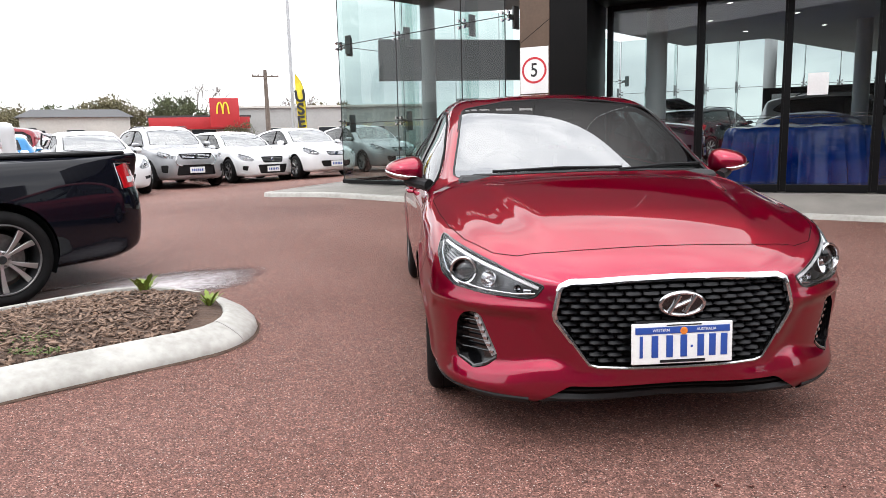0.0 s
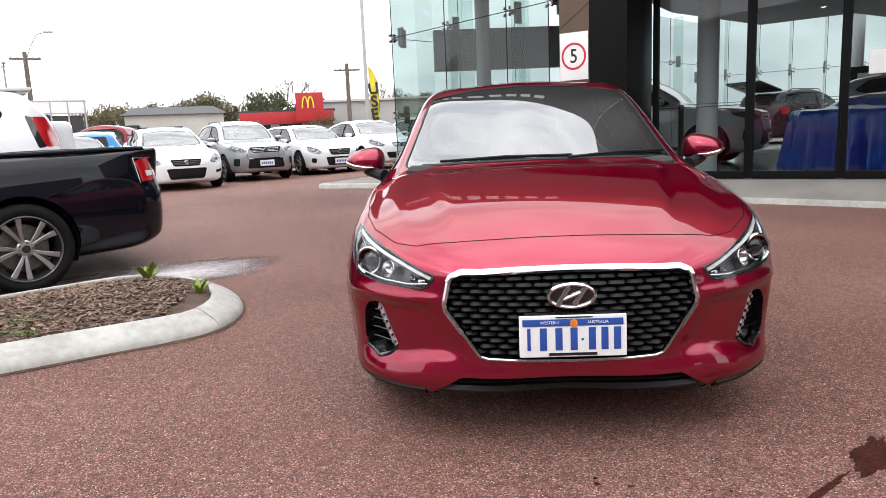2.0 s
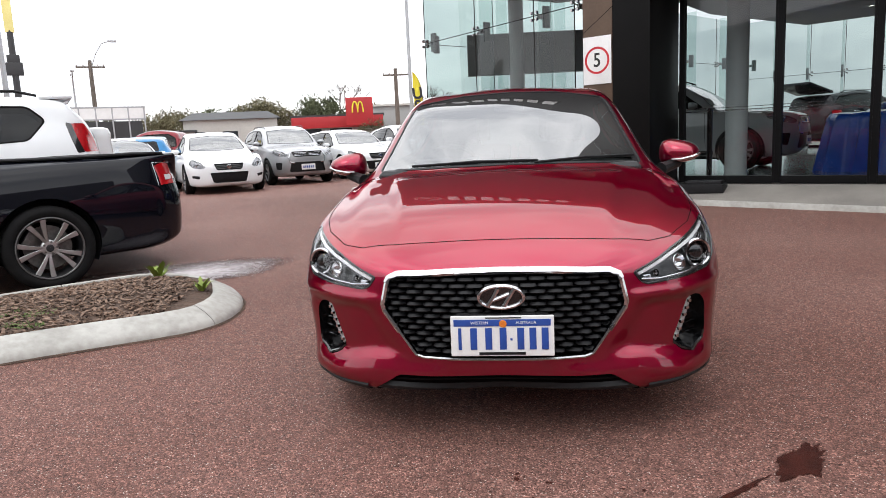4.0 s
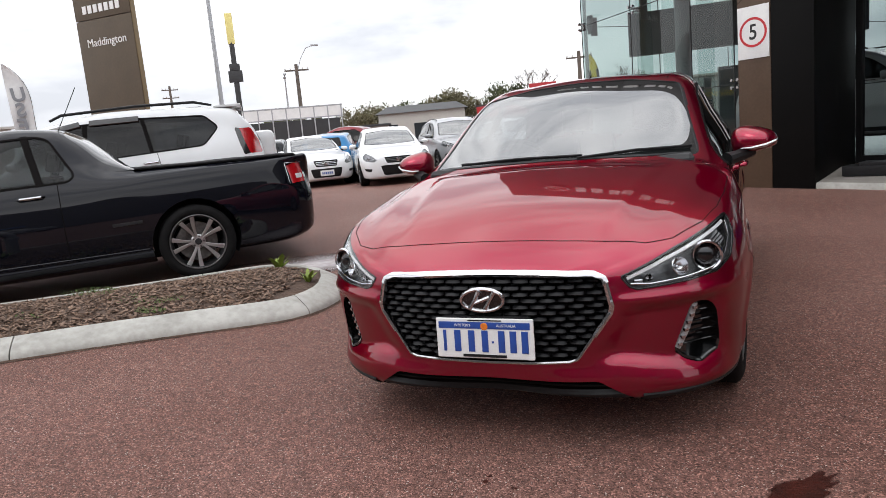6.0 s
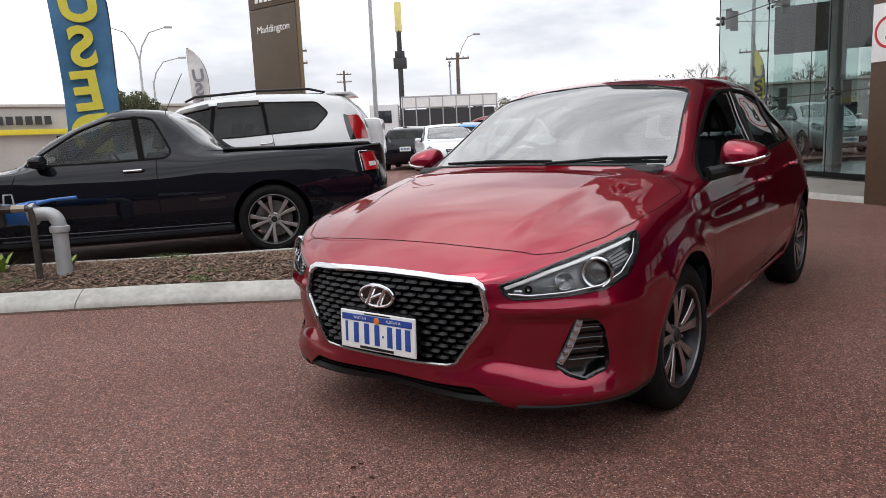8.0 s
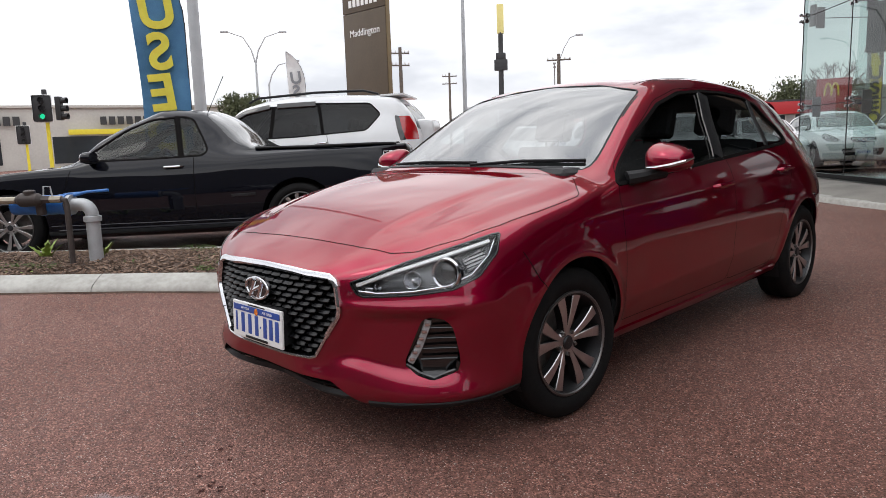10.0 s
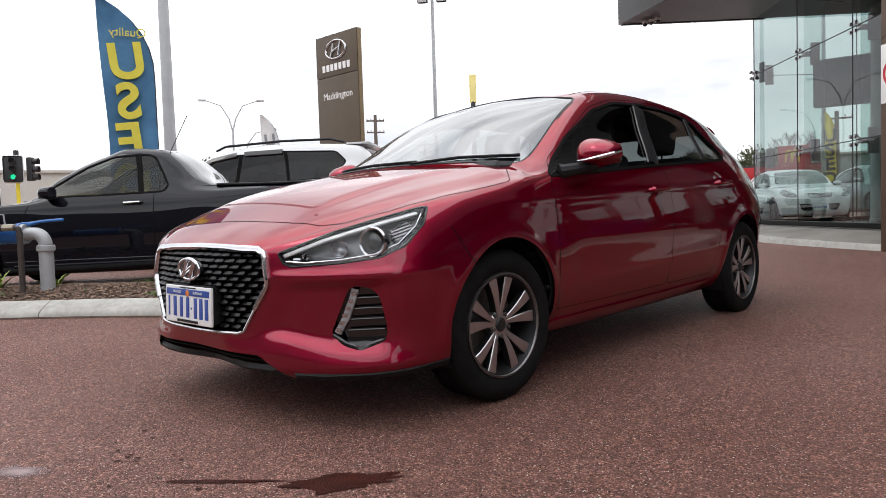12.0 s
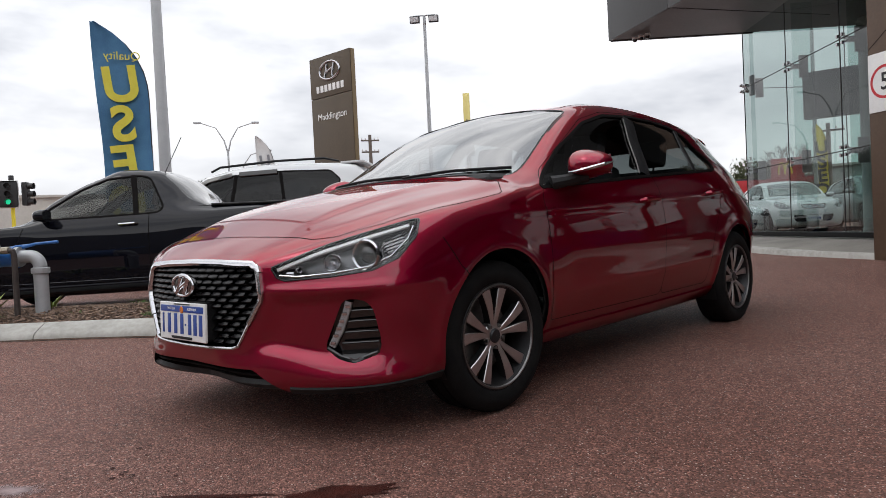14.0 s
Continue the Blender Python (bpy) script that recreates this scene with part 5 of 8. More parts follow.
def black_ute():
    H = 1.52
    sp = car_spec(5.13, 0.945, H, 0.74, (1.42, 0.99), (2.25, 1.45), (2.85, 1.49), [(3.05, 1.41), (3.25, 1.25), (3.42, 1.09), (3.5, 1.04), (4.2, 1.04), (5.0, 1.045), (5.07, 1.0), (5.10, 0.9)], clear=0.2, belt0=0.92, belt1=1.005, end=0.74)
    sp["edge"] = [(0, 0), (0.03, 0.21), (0.1, 0.42), (0.25, 0.56), (0.9, 0.70), (1.42, 0.74), (1.7, 0.73), (2.25, 0.62), (2.85, 0.61), (3.1, 0.64), (3.3, 0.70), (3.55, 0.80), (4.6, 0.82), (5.0, 0.78), (5.09, 0.5), (5.13, 0)]
    sp["edge_drop"] = [(0, 0), (0.1, 0.012), (0.3, 0.03), (1.4, 0.045), (1.65, 0.09), (2.25, 0.065), (2.85, 0.055), (3.0, 0.085), (3.2, 0.115), (3.36, 0.05), (3.5, 0.0), (4.4, 0.008), (5.0, 0.01), (5.13, 0)]
    dlo = rounded([(1.62, 0.985), (2.1, 1.30), (2.36, 1.395), (2.70, 1.415), (2.80, 1.385), (2.97, 1.06), (2.92, 1.005), (2.4, 0.99)], 0.05)
    screen = rounded([(-0.68, 1.045), (0, 1.01), (0.68, 1.045), (0.57, 1.395), (0, 1.44), (-0.57, 1.395)], 0.04)
    lamp = rounded([(0.52, 0.66), (0.70, 0.75), (0.95, 0.82), (0.92, 0.74), (0.75, 0.66), (0.56, 0.62)], 0.02)
    grille = rounded([(-0.36, 0.70), (0.36, 0.70), (0.30, 0.60), (-0.30, 0.60)], 0.03)
    intake = rounded([(-0.5, 0.50), (0.5, 0.50), (0.44, 0.32), (-0.44, 0.32)], 0.04)
    tail = rounded([(-1.83, 0.985), (-1.62, 0.965), (-1.60, 0.80), (-1.85, 0.775)], 0.03)
    car, sh = build_car("utility_car", "glossy black two-door utility car parked beside the garden bed", stand(*UTE), sp, BLACK_PAINT, 0.90, 3.89, 0.342, 0.25, dlo, screen, None, lamp, grille, intake,
                        tail=None, style="twinthin", nu=240, fine=1.1, mirrors=(1.78, 1.045), handles=((2.62, 0.90),), posts=(((2.70, 0.99), (2.62, 1.425), 0.06),),
                        doors=([(1.52, 0.30), (1.50, 0.70), (1.60, 0.975)], [(2.83, 0.30), (2.83, 0.99)], [(1.52, 0.30), (2.83, 0.30)]), cabin_at=(1.46, 3.0, 0.985, ((2.35, False),)), plates="front", extra=(("rear_bulkhead", TOP, [(2.93, -0.60), (2.93, 0.60), (3.15, 0.70), (3.42, 0.79), (3.42, -0.79), (3.15, -0.70)], GLOSS_BLACK),))
    for s in (1, -1):
        fr = ((1, 0, 0), (0, 0, 1), (0, -s, 0))
        lampbm = sh.ribbon(fr, [(4.91, 0.775), (4.895, 0.87), (4.87, 0.965)], 0.185, 0.002, height=0.010)
        tl = part("tail_lamp", lampbm, LAMP_RED, car, "red and white tail lamp")
        part("reverse_lens", sh.ribbon(fr, [(4.875, 0.835), (4.98, 0.84)], 0.055, 0.010, height=0.005), LAMP_WHITE, tl, "white lens")
        part("lamp_rim", sh.ribbon(fr, [(4.808, 0.765), (4.778, 0.968), (4.95, 0.972)], 0.010, 0.006, height=0.008), CHROME, tl)
        part("side_badge", sh.ribbon(fr, [(3.20, 0.585), (3.45, 0.592)], 0.03, 0.002, height=0.003), ALLOY_DARK, car, "grey side badge as a plain bar")
        part("sill", sh.ribbon(fr, [(1.40, 0.27), (3.5, 0.28)], 0.07, 0.004, height=0.02), BLACK_PAINT, car)
        part("bed_rail", tube(bmesh.new(), [(3.45, s * 0.80, 1.06), (4.0, s * 0.82, 1.052), (4.6, s * 0.82, 1.056), (4.90, s * 0.79, 1.052)], 0.014, 8), PLASTIC, car)
        part("rear_crease", sh.ribbon(fr, [(4.60, 0.57), (4.85, 0.58)], 0.02, 0.001, height=0.003), BLACK_PAINT, car)
    bm = bmesh.new()
    xs, ys = np.linspace(3.28, 4.92, 24), np.linspace(-0.80, 0.80, 20)
    grid = [[bm.verts.new((x, y, 1.052 + 0.018 * (1 - (y / 0.8) ** 2) + 0.004 * math.sin(x * 9 + y * 3))) for y in ys] for x in xs]
    for i in range(len(xs) - 1):
        for j in range(len(ys) - 1):
            bm.faces.new((grid[i][j], grid[i + 1][j], grid[i + 1][j + 1], grid[i][j + 1]))
    part("tonneau_cover", bm, TYRE, car, "black vinyl tonneau cover")
    part("aerial", tube(bmesh.new(), [(2.88, -0.42, 1.46), (3.08, -0.43, 1.84)], 0.004, 6), PLASTIC, car, "thin whip aerial")
    return car


def white_suv():
    sp = car_spec(4.54, 0.94, 1.86, 0.98, (1.15, 1.16), (1.78, 1.74), (3.80, 1.80), [(4.12, 1.74), (4.28, 1.58), (4.40, 1.40), (4.47, 1.2), (4.51, 0.95)], clear=0.27, roof_half=0.64, belt0=1.10, belt1=1.16, blunt=0.8, end=0.80)
    dlo = rounded([(1.36, 1.20), (1.72, 1.56), (1.98, 1.68), (2.85, 1.71), (3.76, 1.66), (3.93, 1.48), (3.72, 1.24), (2.65, 1.20)], 0.06)
    screen = rounded([(-0.70, 1.20), (0, 1.175), (0.70, 1.20), (0.60, 1.68), (0, 1.73), (-0.60, 1.68)], 0.05)
    rg = rounded([(-0.58, 1.22), (0.58, 1.22), (0.52, 1.62), (-0.52, 1.62)], 0.06)
    lens = rounded([(4.20, 1.43), (4.34, 1.43), (4.43, 1.25), (4.46, 1.06), (4.30, 1.06), (4.24, 1.25)], 0.02)
    edge = [(4.13, 1.45), (4.20, 1.43), (4.24, 1.25), (4.30, 1.06), (4.22, 1.05), (4.17, 1.25)]
    rear = (("tail_lamp", SIDE(1), lens, LAMP_RED), ("rear_lamp", SIDE(-1), lens, LAMP_RED), ("lamp_edge", SIDE(1), edge, GLOSS_BLACK), ("lamp_border", SIDE(-1), edge, GLOSS_BLACK))
    lamp = rounded([(0.50, 0.95), (0.85, 0.98), (0.95, 0.92), (0.80, 0.82), (0.52, 0.82)], 0.03)
    car, sh = build_car("large_suv", "large white four-wheel drive wagon with dark windows and roof rails", stand(*SUV) @ Matrix.Diagonal((1, 1, 0.95, 1)), sp, WHITE_PAINT, 0.90, 3.69, 0.375, 0.235, dlo, screen, rg, lamp,
                        rounded([(-0.42, 0.96), (0.42, 0.96), (0.36, 0.70), (-0.36, 0.70)], 0.03), rounded([(-0.5, 0.60), (0.5, 0.60), (0.45, 0.45), (-0.45, 0.45)], 0.03), style="star", nu=200, fine=1.2, glass_m=DARK_GLASS, extra=rear,
                        mirrors=(1.40, 1.24), handles=((2.24, 1.06), (3.04, 1.08)), posts=(((2.24, 1.21), (2.28, 1.70), 0.06), ((3.06, 1.21), (2.98, 1.69), 0.05)),
                        doors=([(1.40, 0.45), (1.42, 1.19)], [(2.30, 0.45), (2.30, 1.20)], [(3.12, 1.20), (3.16, 0.95), (3.14, 0.6)]), cabin_at=(1.2, 4.1, 1.15, ((2.05, False), (2.95, True))), plates="rear")
    for s in (1, -1):
        fr = SIDE(s)
        for a, b in (((1.62, 1.60), (2.22, 1.70)), ((2.34, 1.70), (2.94, 1.70))):
            part("weather_shield", sh.ribbon(fr, [a, b] if a[0] > 2.2 else [(1.62, 1.53), (1.84, 1.635), b], 0.09, 0.012, height=0.012), GLOSS_BLACK, car, "black window weather shield")
        rail = tube(bmesh.new(), [(1.85, s * 0.60, 1.79), (2.0, s * 0.60, 1.855), (2.9, s * 0.59, 1.885), (3.65, s * 0.58, 1.865), (3.88, s * 0.58, 1.80)], [0.018, 0.02, 0.02, 0.02, 0.016], 8)
        part("roof_rail", rail, PLASTIC, car, "black roof rail")
    part("roof_spoiler", boxes((3.90, 4.26, -0.60, 0.60, 1.755, 1.79), bevel=0.014), WHITE_PAINT, car)
    part("spare_cover", boxes((4.30, 4.66, -0.40, 0.40, 0.75, 1.38), bevel=0.15, seg=4), WHITE_PAINT, car)
    return car


def sedan(name, label, at, colour, L=4.95, H=1.48, W=0.925, estate=False, dark_nose=False, big_grille=False, group="row of used cars"):
    if estate:
        tail = [(L - 0.35, H * 0.93), (L - 0.18, 1.15), (L - 0.08, 0.95)]
        r1 = (L - 0.75, H * 0.975)
        rg = rounded([(-0.52, 1.02), (0.52, 1.02), (0.46, 1.30), (-0.46, 1.30)], 0.05)
        dlo = rounded([(1.62, 0.97), (2.05, 1.23), (2.4, 1.365), (3.2, 1.385), (L - 0.75, 1.33), (L - 0.5, 1.10), (L - 0.8, 1.03), (2.6, 0.99)], 0.05)
    else:
        tail = [(L - 1.0, 1.16), (L - 0.62, 1.05), (L - 0.2, 1.03), (L - 0.06, 0.98)]
        r1 = (L - 1.75, H * 0.965)
        rg = None
        dlo = rounded([(1.62, 0.97), (2.05, 1.23), (2.4, 1.365), (2.9, 1.375), (L - 1.6, 1.32), (L - 1.05, 1.09), (L - 1.2, 1.02), (2.6, 0.99)], 0.05)
    sp = car_spec(L, W, H, 0.72, (1.36, 0.98), (2.22, 1.40), r1, tail, clear=0.19, belt0=0.90, belt1=0.99)
    screen = rounded([(-0.67, 1.03), (0, 1.0), (0.67, 1.03), (0.57, 1.34), (0, 1.39), (-0.57, 1.34)], 0.05)
    lamp = rounded([(0.47, 0.64), (0.62, 0.735), (0.96, 0.82), (0.95, 0.71), (0.78, 0.62), (0.54, 0.59)], 0.02)
    gz = 0.70 if not big_grille else 0.72
    grille = rounded([(-0.34, gz), (0.34, gz), (0.28, 0.55), (-0.28, 0.55)], 0.03)
    intake = rounded([(-0.44, 0.50), (0.44, 0.50), (0.37, 0.26), (-0.37, 0.26)], 0.04)
    fog = rounded([(0.62, 0.47), (0.80, 0.48), (0.80, 0.36), (0.66, 0.34)], 0.02) if dark_nose else rounded([(0.60, 0.43), (0.84, 0.45), (0.83, 0.39), (0.63, 0.36)], 0.015)
    R = 0.335
    car, sh = build_car(name, label, stand(*at), sp, colour, 0.93, L - 1.12, R, 0.235, dlo, screen, rg, lamp, grille, intake, fog, tail=None, style="ten" if not dark_nose else "twinthin", nu=120, fine=0.75,
                        handles=((2.65, 0.92), (3.5, 0.94)), posts=(((2.68, 0.99), (2.64, 1.38), 0.07),), doors=([(1.52, 0.32), (1.56, 0.96)], [(2.72, 0.32), (2.70, 0.99)], [(3.6, 1.0), (3.55, 0.7), (3.35, 0.45)]),
                        cabin_at=(1.42, L - 0.9, 0.985, ((2.35, False), (3.2, True))), glass_m=TINT_GLASS, group=group, mirrors=(1.75, 1.02), chrome_grille=big_grille and not dark_nose, plates="" if L > 4.9 and not estate else "front")
    return car


def small_suv(name, label, at, colour, L=4.3, H=1.63, W=0.90, chrome_x=True, group="row of used cars", glass_m=None, plates="front"):
    sp = car_spec(L, W, H, 0.90, (1.28, 1.08), (2.0, 1.53), (L - 0.75, 1.57), [(L - 0.30, 1.48), (L - 0.17, 1.2), (L - 0.06, 0.98)], clear=0.24, belt0=1.0, belt1=1.10, end=0.8)
    dlo = rounded([(1.52, 1.08), (1.92, 1.36), (2.2, 1.48), (3.0, 1.51), (L - 0.65, 1.45), (L - 0.42, 1.27), (L - 0.7, 1.17), (2.5, 1.11)], 0.05)
    screen = rounded([(-0.66, 1.12), (0, 1.095), (0.66, 1.12), (0.57, 1.47), (0, 1.52), (-0.57, 1.47)], 0.05)
    rg = rounded([(-0.54, 1.14), (0.54, 1.14), (0.48, 1.43), (-0.48, 1.43)], 0.05)
    lamp = rounded([(0.46, 0.80), (0.62, 0.875), (0.96, 0.96), (0.95, 0.85), (0.76, 0.775), (0.52, 0.75)], 0.02)
    grille = rounded([(-0.42, 0.88), (0.42, 0.88), (0.36, 0.74), (-0.36, 0.74)], 0.03)
    intake = rounded([(-0.44, 0.60), (0.44, 0.60), (0.50, 0.34), (-0.50, 0.34)], 0.04)
    fog = rounded([(0.62, 0.60), (0.82, 0.60), (0.82, 0.42), (0.66, 0.40)], 0.03)
    tail = rounded([(0.866 * W - 0.5 * L + 0.24, 1.06), (0.866 * W - 0.5 * L + 0.02, 1.06), (0.866 * W - 0.5 * L + 0.02, 0.88), (0.866 * W - 0.5 * L + 0.2, 0.90)], 0.03)
    car, sh = build_car(name, label, stand(*at), sp, colour, 0.90, L - 0.78, 0.345, 0.23, dlo, screen, rg, lamp, grille, intake, fog, tail=tail, style="twin", nu=120, fine=0.75,
                        handles=((2.45, 0.99), (3.2, 1.02)), posts=(((2.48, 1.11), (2.46, 1.50), 0.07),), doors=([(1.45, 0.40), (1.48, 1.07)], [(2.52, 0.38), (2.52, 1.10)], [(3.35, 1.12), (3.3, 0.8), (3.1, 0.5)]),
                        cabin_at=(1.32, L - 0.4, 1.06, ((2.15, False), (3.0, True))), glass_m=glass_m or TINT_GLASS, group=group, mirrors=(1.62, 1.14), plates=plates)
    for s in (1, -1):
        part("roof_rail", tube(bmesh.new(), [(2.05, s * 0.56, 1.55), (2.2, s * 0.56, 1.61), (L - 1.0, s * 0.54, 1.62), (L - 0.85, s * 0.54, 1.56)], 0.014, 6), ALLOY_DARK, car)
        if chrome_x:
            part("nose_chrome", sh.ribbon(FRONT, [(s * 0.43, 0.86), (s * 0.50, 0.72), (s * 0.47, 0.60), (s * 0.36, 0.58)], 0.035, 0.004, False, 0.05, height=0.012), CHROME, car, "chrome nose blade")
    return car


def small_hatch(name, label, at, colour, L=4.3, H=1.50, W=0.885, plates="front", group="row of used cars", glass_m=None):
    sp = car_spec(L, W, H, 0.76, (1.18, 1.0), (1.95, 1.42), (L - 0.85, 1.45), [(L - 0.32, 1.36), (L - 0.18, 1.1), (L - 0.07, 0.92)], clear=0.19, belt0=0.92, belt1=1.03, end=0.76)
    dlo = rounded([(1.42, 0.99), (1.85, 1.27), (2.15, 1.38), (2.8, 1.40), (L - 0.8, 1.34), (L - 0.5, 1.14), (L - 0.75, 1.06), (2.4, 1.01)], 0.05)
    screen = rounded([(-0.65, 1.04), (0, 1.015), (0.65, 1.04), (0.56, 1.36), (0, 1.41), (-0.56, 1.36)], 0.05)
    rg = rounded([(-0.52, 1.06), (0.52, 1.06), (0.46, 1.33), (-0.46, 1.33)], 0.05)
    lamp = rounded([(0.44, 0.68), (0.60, 0.76), (0.94, 0.87), (0.93, 0.75), (0.74, 0.66), (0.52, 0.625)], 0.02)
    grille = rounded([(-0.30, 0.73), (0.30, 0.73), (0.24, 0.61), (-0.24, 0.61)], 0.03)
    intake = rounded([(-0.48, 0.47), (0.48, 0.47), (0.40, 0.30), (-0.40, 0.30)], 0.04)
    e = 0.866 * W - 0.5 * L
    tail = rounded([(e + 0.26, 0.99), (e + 0.03, 1.01), (e + 0.03, 0.85), (e + 0.24, 0.84)], 0.03)
    car, sh = build_car(name, label, stand(*at), sp, colour, 0.88, L - 0.76, 0.318, 0.215, dlo, screen, rg, lamp, grille, intake, None, tail=tail, style="twin", nu=110, fine=0.75,
                        handles=((2.3, 0.91), (3.1, 0.94)), posts=(((2.36, 1.01), (2.34, 1.39), 0.07),), doors=([(1.36, 0.32), (1.40, 0.98)], [(2.40, 0.32), (2.40, 1.0)], [(3.25, 1.03), (3.2, 0.7), (3.05, 0.45)]),
                        cabin_at=(1.22, L - 0.4, 1.0, ((2.05, False), (2.85, True))), glass_m=glass_m or TINT_GLASS, group=group, mirrors=(1.52, 1.05), plates=plates)
    return car


UTE = (-6.195, 2.312, 52.0, (0.90, 3.89))
SUV = (-8.55, 5.3, 42.0, (0.90, 3.69))
black_ute()
white_suv()
small_suv("compact_suv", "silver compact sport utility car facing the forecourt", (-6.14, 17.70, 130, (0.9, 3.52)), SILVER_PAINT)
sedan("estate_car", "white estate car with dark grille and fog pockets", (-4.66, 19.55, 131, (0.93, 3.83)), WHITE_PAINT, estate=True, dark_nose=True, big_grille=True)
small_hatch("small_hatchback", "pearl white hatchback at the end of the row", (-2.90, 19.7, 128, (0.88, 3.54)), WHITE_PAINT)
sedan("sedan", "white sporty sedan with black lower intake", (-6.95, 14.95, 128, (0.93, 3.83)), WHITE_PAINT)
sedan("sedan", "white four-door saloon with chrome barred grille", (-9.62, 15.61, 138, (0.93, 3.48)), WHITE_PAINT, L=4.6, H=1.45, W=0.885, big_grille=True)
small_hatch("hatchback", "black hatchback seen from behind", (-16.2, 21.2, 306, (0.88, 3.54)), BLACK_PAINT, plates="rear", glass_m=DARK_GLASS)
small_hatch("hatchback", "bright blue hatchback with its tail turned to the forecourt", (-12.9, 20.8, 300, (0.88, 3.54)), BLUE_PAINT, plates="rear", glass_m=DARK_GLASS)
sedan("estate_car", "white estate car in the second row", (-11.2, 21.4, 130, (0.93, 3.83)), WHITE_PAINT, estate=True)
small_hatch("hatchback", "silver hatchback beside the showroom", (-1.2, 21.4, 126, (0.88, 3.54)), SILVER_PAINT)


def pickup():
    """Dark red crew-cab pickup with a sports bar."""
    sp = car_spec(5.25, 0.92, 1.80, 0.98, (1.45, 1.14), (2.05, 1.70), (3.25, 1.72), [(3.42, 1.6), (3.5, 1.25), (3.56, 1.12), (4.4, 1.12), (5.1, 1.12), (5.18, 1.0)], clear=0.28, roof_half=0.62, belt0=1.08, belt1=1.10, end=0.8)
    dlo = rounded([(1.70, 1.16), (2.05, 1.52), (2.3, 1.64), (3.1, 1.64), (3.34, 1.50), (3.40, 1.2), (2.6, 1.17)], 0.05)
    screen = rounded([(-0.68, 1.19), (0, 1.165), (0.68, 1.19), (0.58, 1.64), (0, 1.69), (-0.58, 1.64)], 0.05)
    lamp = rounded([(0.48, 0.88), (0.66, 0.93), (0.93, 0.97), (0.90, 0.88), (0.52, 0.82)], 0.02)
    car, sh = build_car("pickup_truck", "dark red crew-cab pickup with a black sports bar", stand(-16.4, 22.3, 14, (0.95, 4.1)), sp, DARK_RED_PAINT, 0.95, 4.1, 0.38, 0.23, dlo, screen, None, lamp,
                        rounded([(-0.40, 0.92), (0.40, 0.92), (0.34, 0.72), (-0.34, 0.72)], 0.03), rounded([(-0.5, 0.6), (0.5, 0.6), (0.45, 0.42), (-0.45, 0.42)], 0.03), style="star", nu=120, fine=0.75, handles=((2.5, 1.05), (3.2, 1.06)),
                        posts=(((2.56, 1.17), (2.56, 1.64), 0.07),), mirrors=(1.75, 1.2), cabin_at=(1.5, 3.35, 1.13, ((2.3, False),)), glass_m=DARK_GLASS, plates="rear")
    for s in (1, -1):
        part("sports_bar", tube(bmesh.new(), [(3.6, s * 0.7, 1.10), (3.65, s * 0.66, 1.55), (3.9, s * 0.70, 1.45), (4.7, s * 0.78, 1.12)], 0.035, 8), GLOSS_BLACK, car, "black sports bar")
    part("sports_bar", tube(bmesh.new(), [(3.65, -0.66, 1.55), (3.65, 0.66, 1.55)], 0.035, 8), GLOSS_BLACK, car)
    return car


pickup()


# ---- garden bed with its kerb ----
CONCRETE = surf("kerb_concrete", (0.42, 0.41, 0.38), (0.29, 0.28, 0.255), scale=4, rough=0.85, bump=0.0015, bscale=60, fine=22)
PAVING = surf("exposed_aggregate", (0.255, 0.235, 0.21), (0.17, 0.155, 0.14), scale=2.2, rough=0.8, bump=0.002, bscale=160, fine=120)
SOIL = surf("garden_soil", (0.10, 0.062, 0.043), (0.045, 0.028, 0.020), scale=6, rough=0.95, bump=0.02, bscale=30, fine=60)
BARK = surf("bark_chip", (0.265, 0.172, 0.122), (0.05, 0.035, 0.028), scale=26, rough=0.9, bump=0.002, bscale=120, fine=60)
LEAF = surf("weed_leaf", (0.22, 0.29, 0.04), (0.13, 0.19, 0.028), scale=40, rough=0.55, bump=0.001, bscale=90)
MOSS = surf("low_weed", (0.09, 0.13, 0.03), (0.05, 0.08, 0.02), scale=30, rough=0.8)
GALV = surf("galvanised_pipe", (0.42, 0.43, 0.44), (0.34, 0.35, 0.36), scale=9, rough=0.5, metal=0.25, bump=0.0006, bscale=120)
RUST = surf("dark_pipe", (0.07, 0.055, 0.05), (0.04, 0.034, 0.032), scale=14, rough=0.6, metal=0.4, bump=0.0008, bscale=120)
VALVE_BLUE = surf("blue_valve_paint", (0.015, 0.13, 0.42), (0.012, 0.09, 0.30), scale=12, rough=0.4, bump=0.001, bscale=80)
BRASS = surf("old_brass", (0.36, 0.32, 0.26), (0.26, 0.23, 0.18), scale=20, rough=0.4, metal=0.8)

BED_D = Vector((0.70, 0.714, 0)).normalized()
BED_N = Vector((-0.714, 0.70, 0)).normalized()
BED_F = Vector((-1.36, 3.66, 0))


def bed_path(inset, n_arc=14, far=9.0):
    """The kerb's line, inset from its outer foot: front straight, rounded end, back straight."""
    wide, deep = 1.80, 0.70
    pts = [BED_F + BED_N * inset - BED_D * (far - k * far / 24) for k in range(25)]
    c = BED_F + BED_N * (wide / 2) + BED_D * 0.04
    for k in range(1, n_arc):
        a = math.pi * k / n_arc
        pts.append(c - BED_N * ((wide / 2 - inset) * math.cos(a)) + BED_D * ((deep - inset) * math.sin(a)))
    back = BED_F + BED_N * (wide - inset)
    pts += [back - BED_D * (k * far / 24) - BED_N * (0.02 * k * far / 24) for k in range(25)]
    return pts


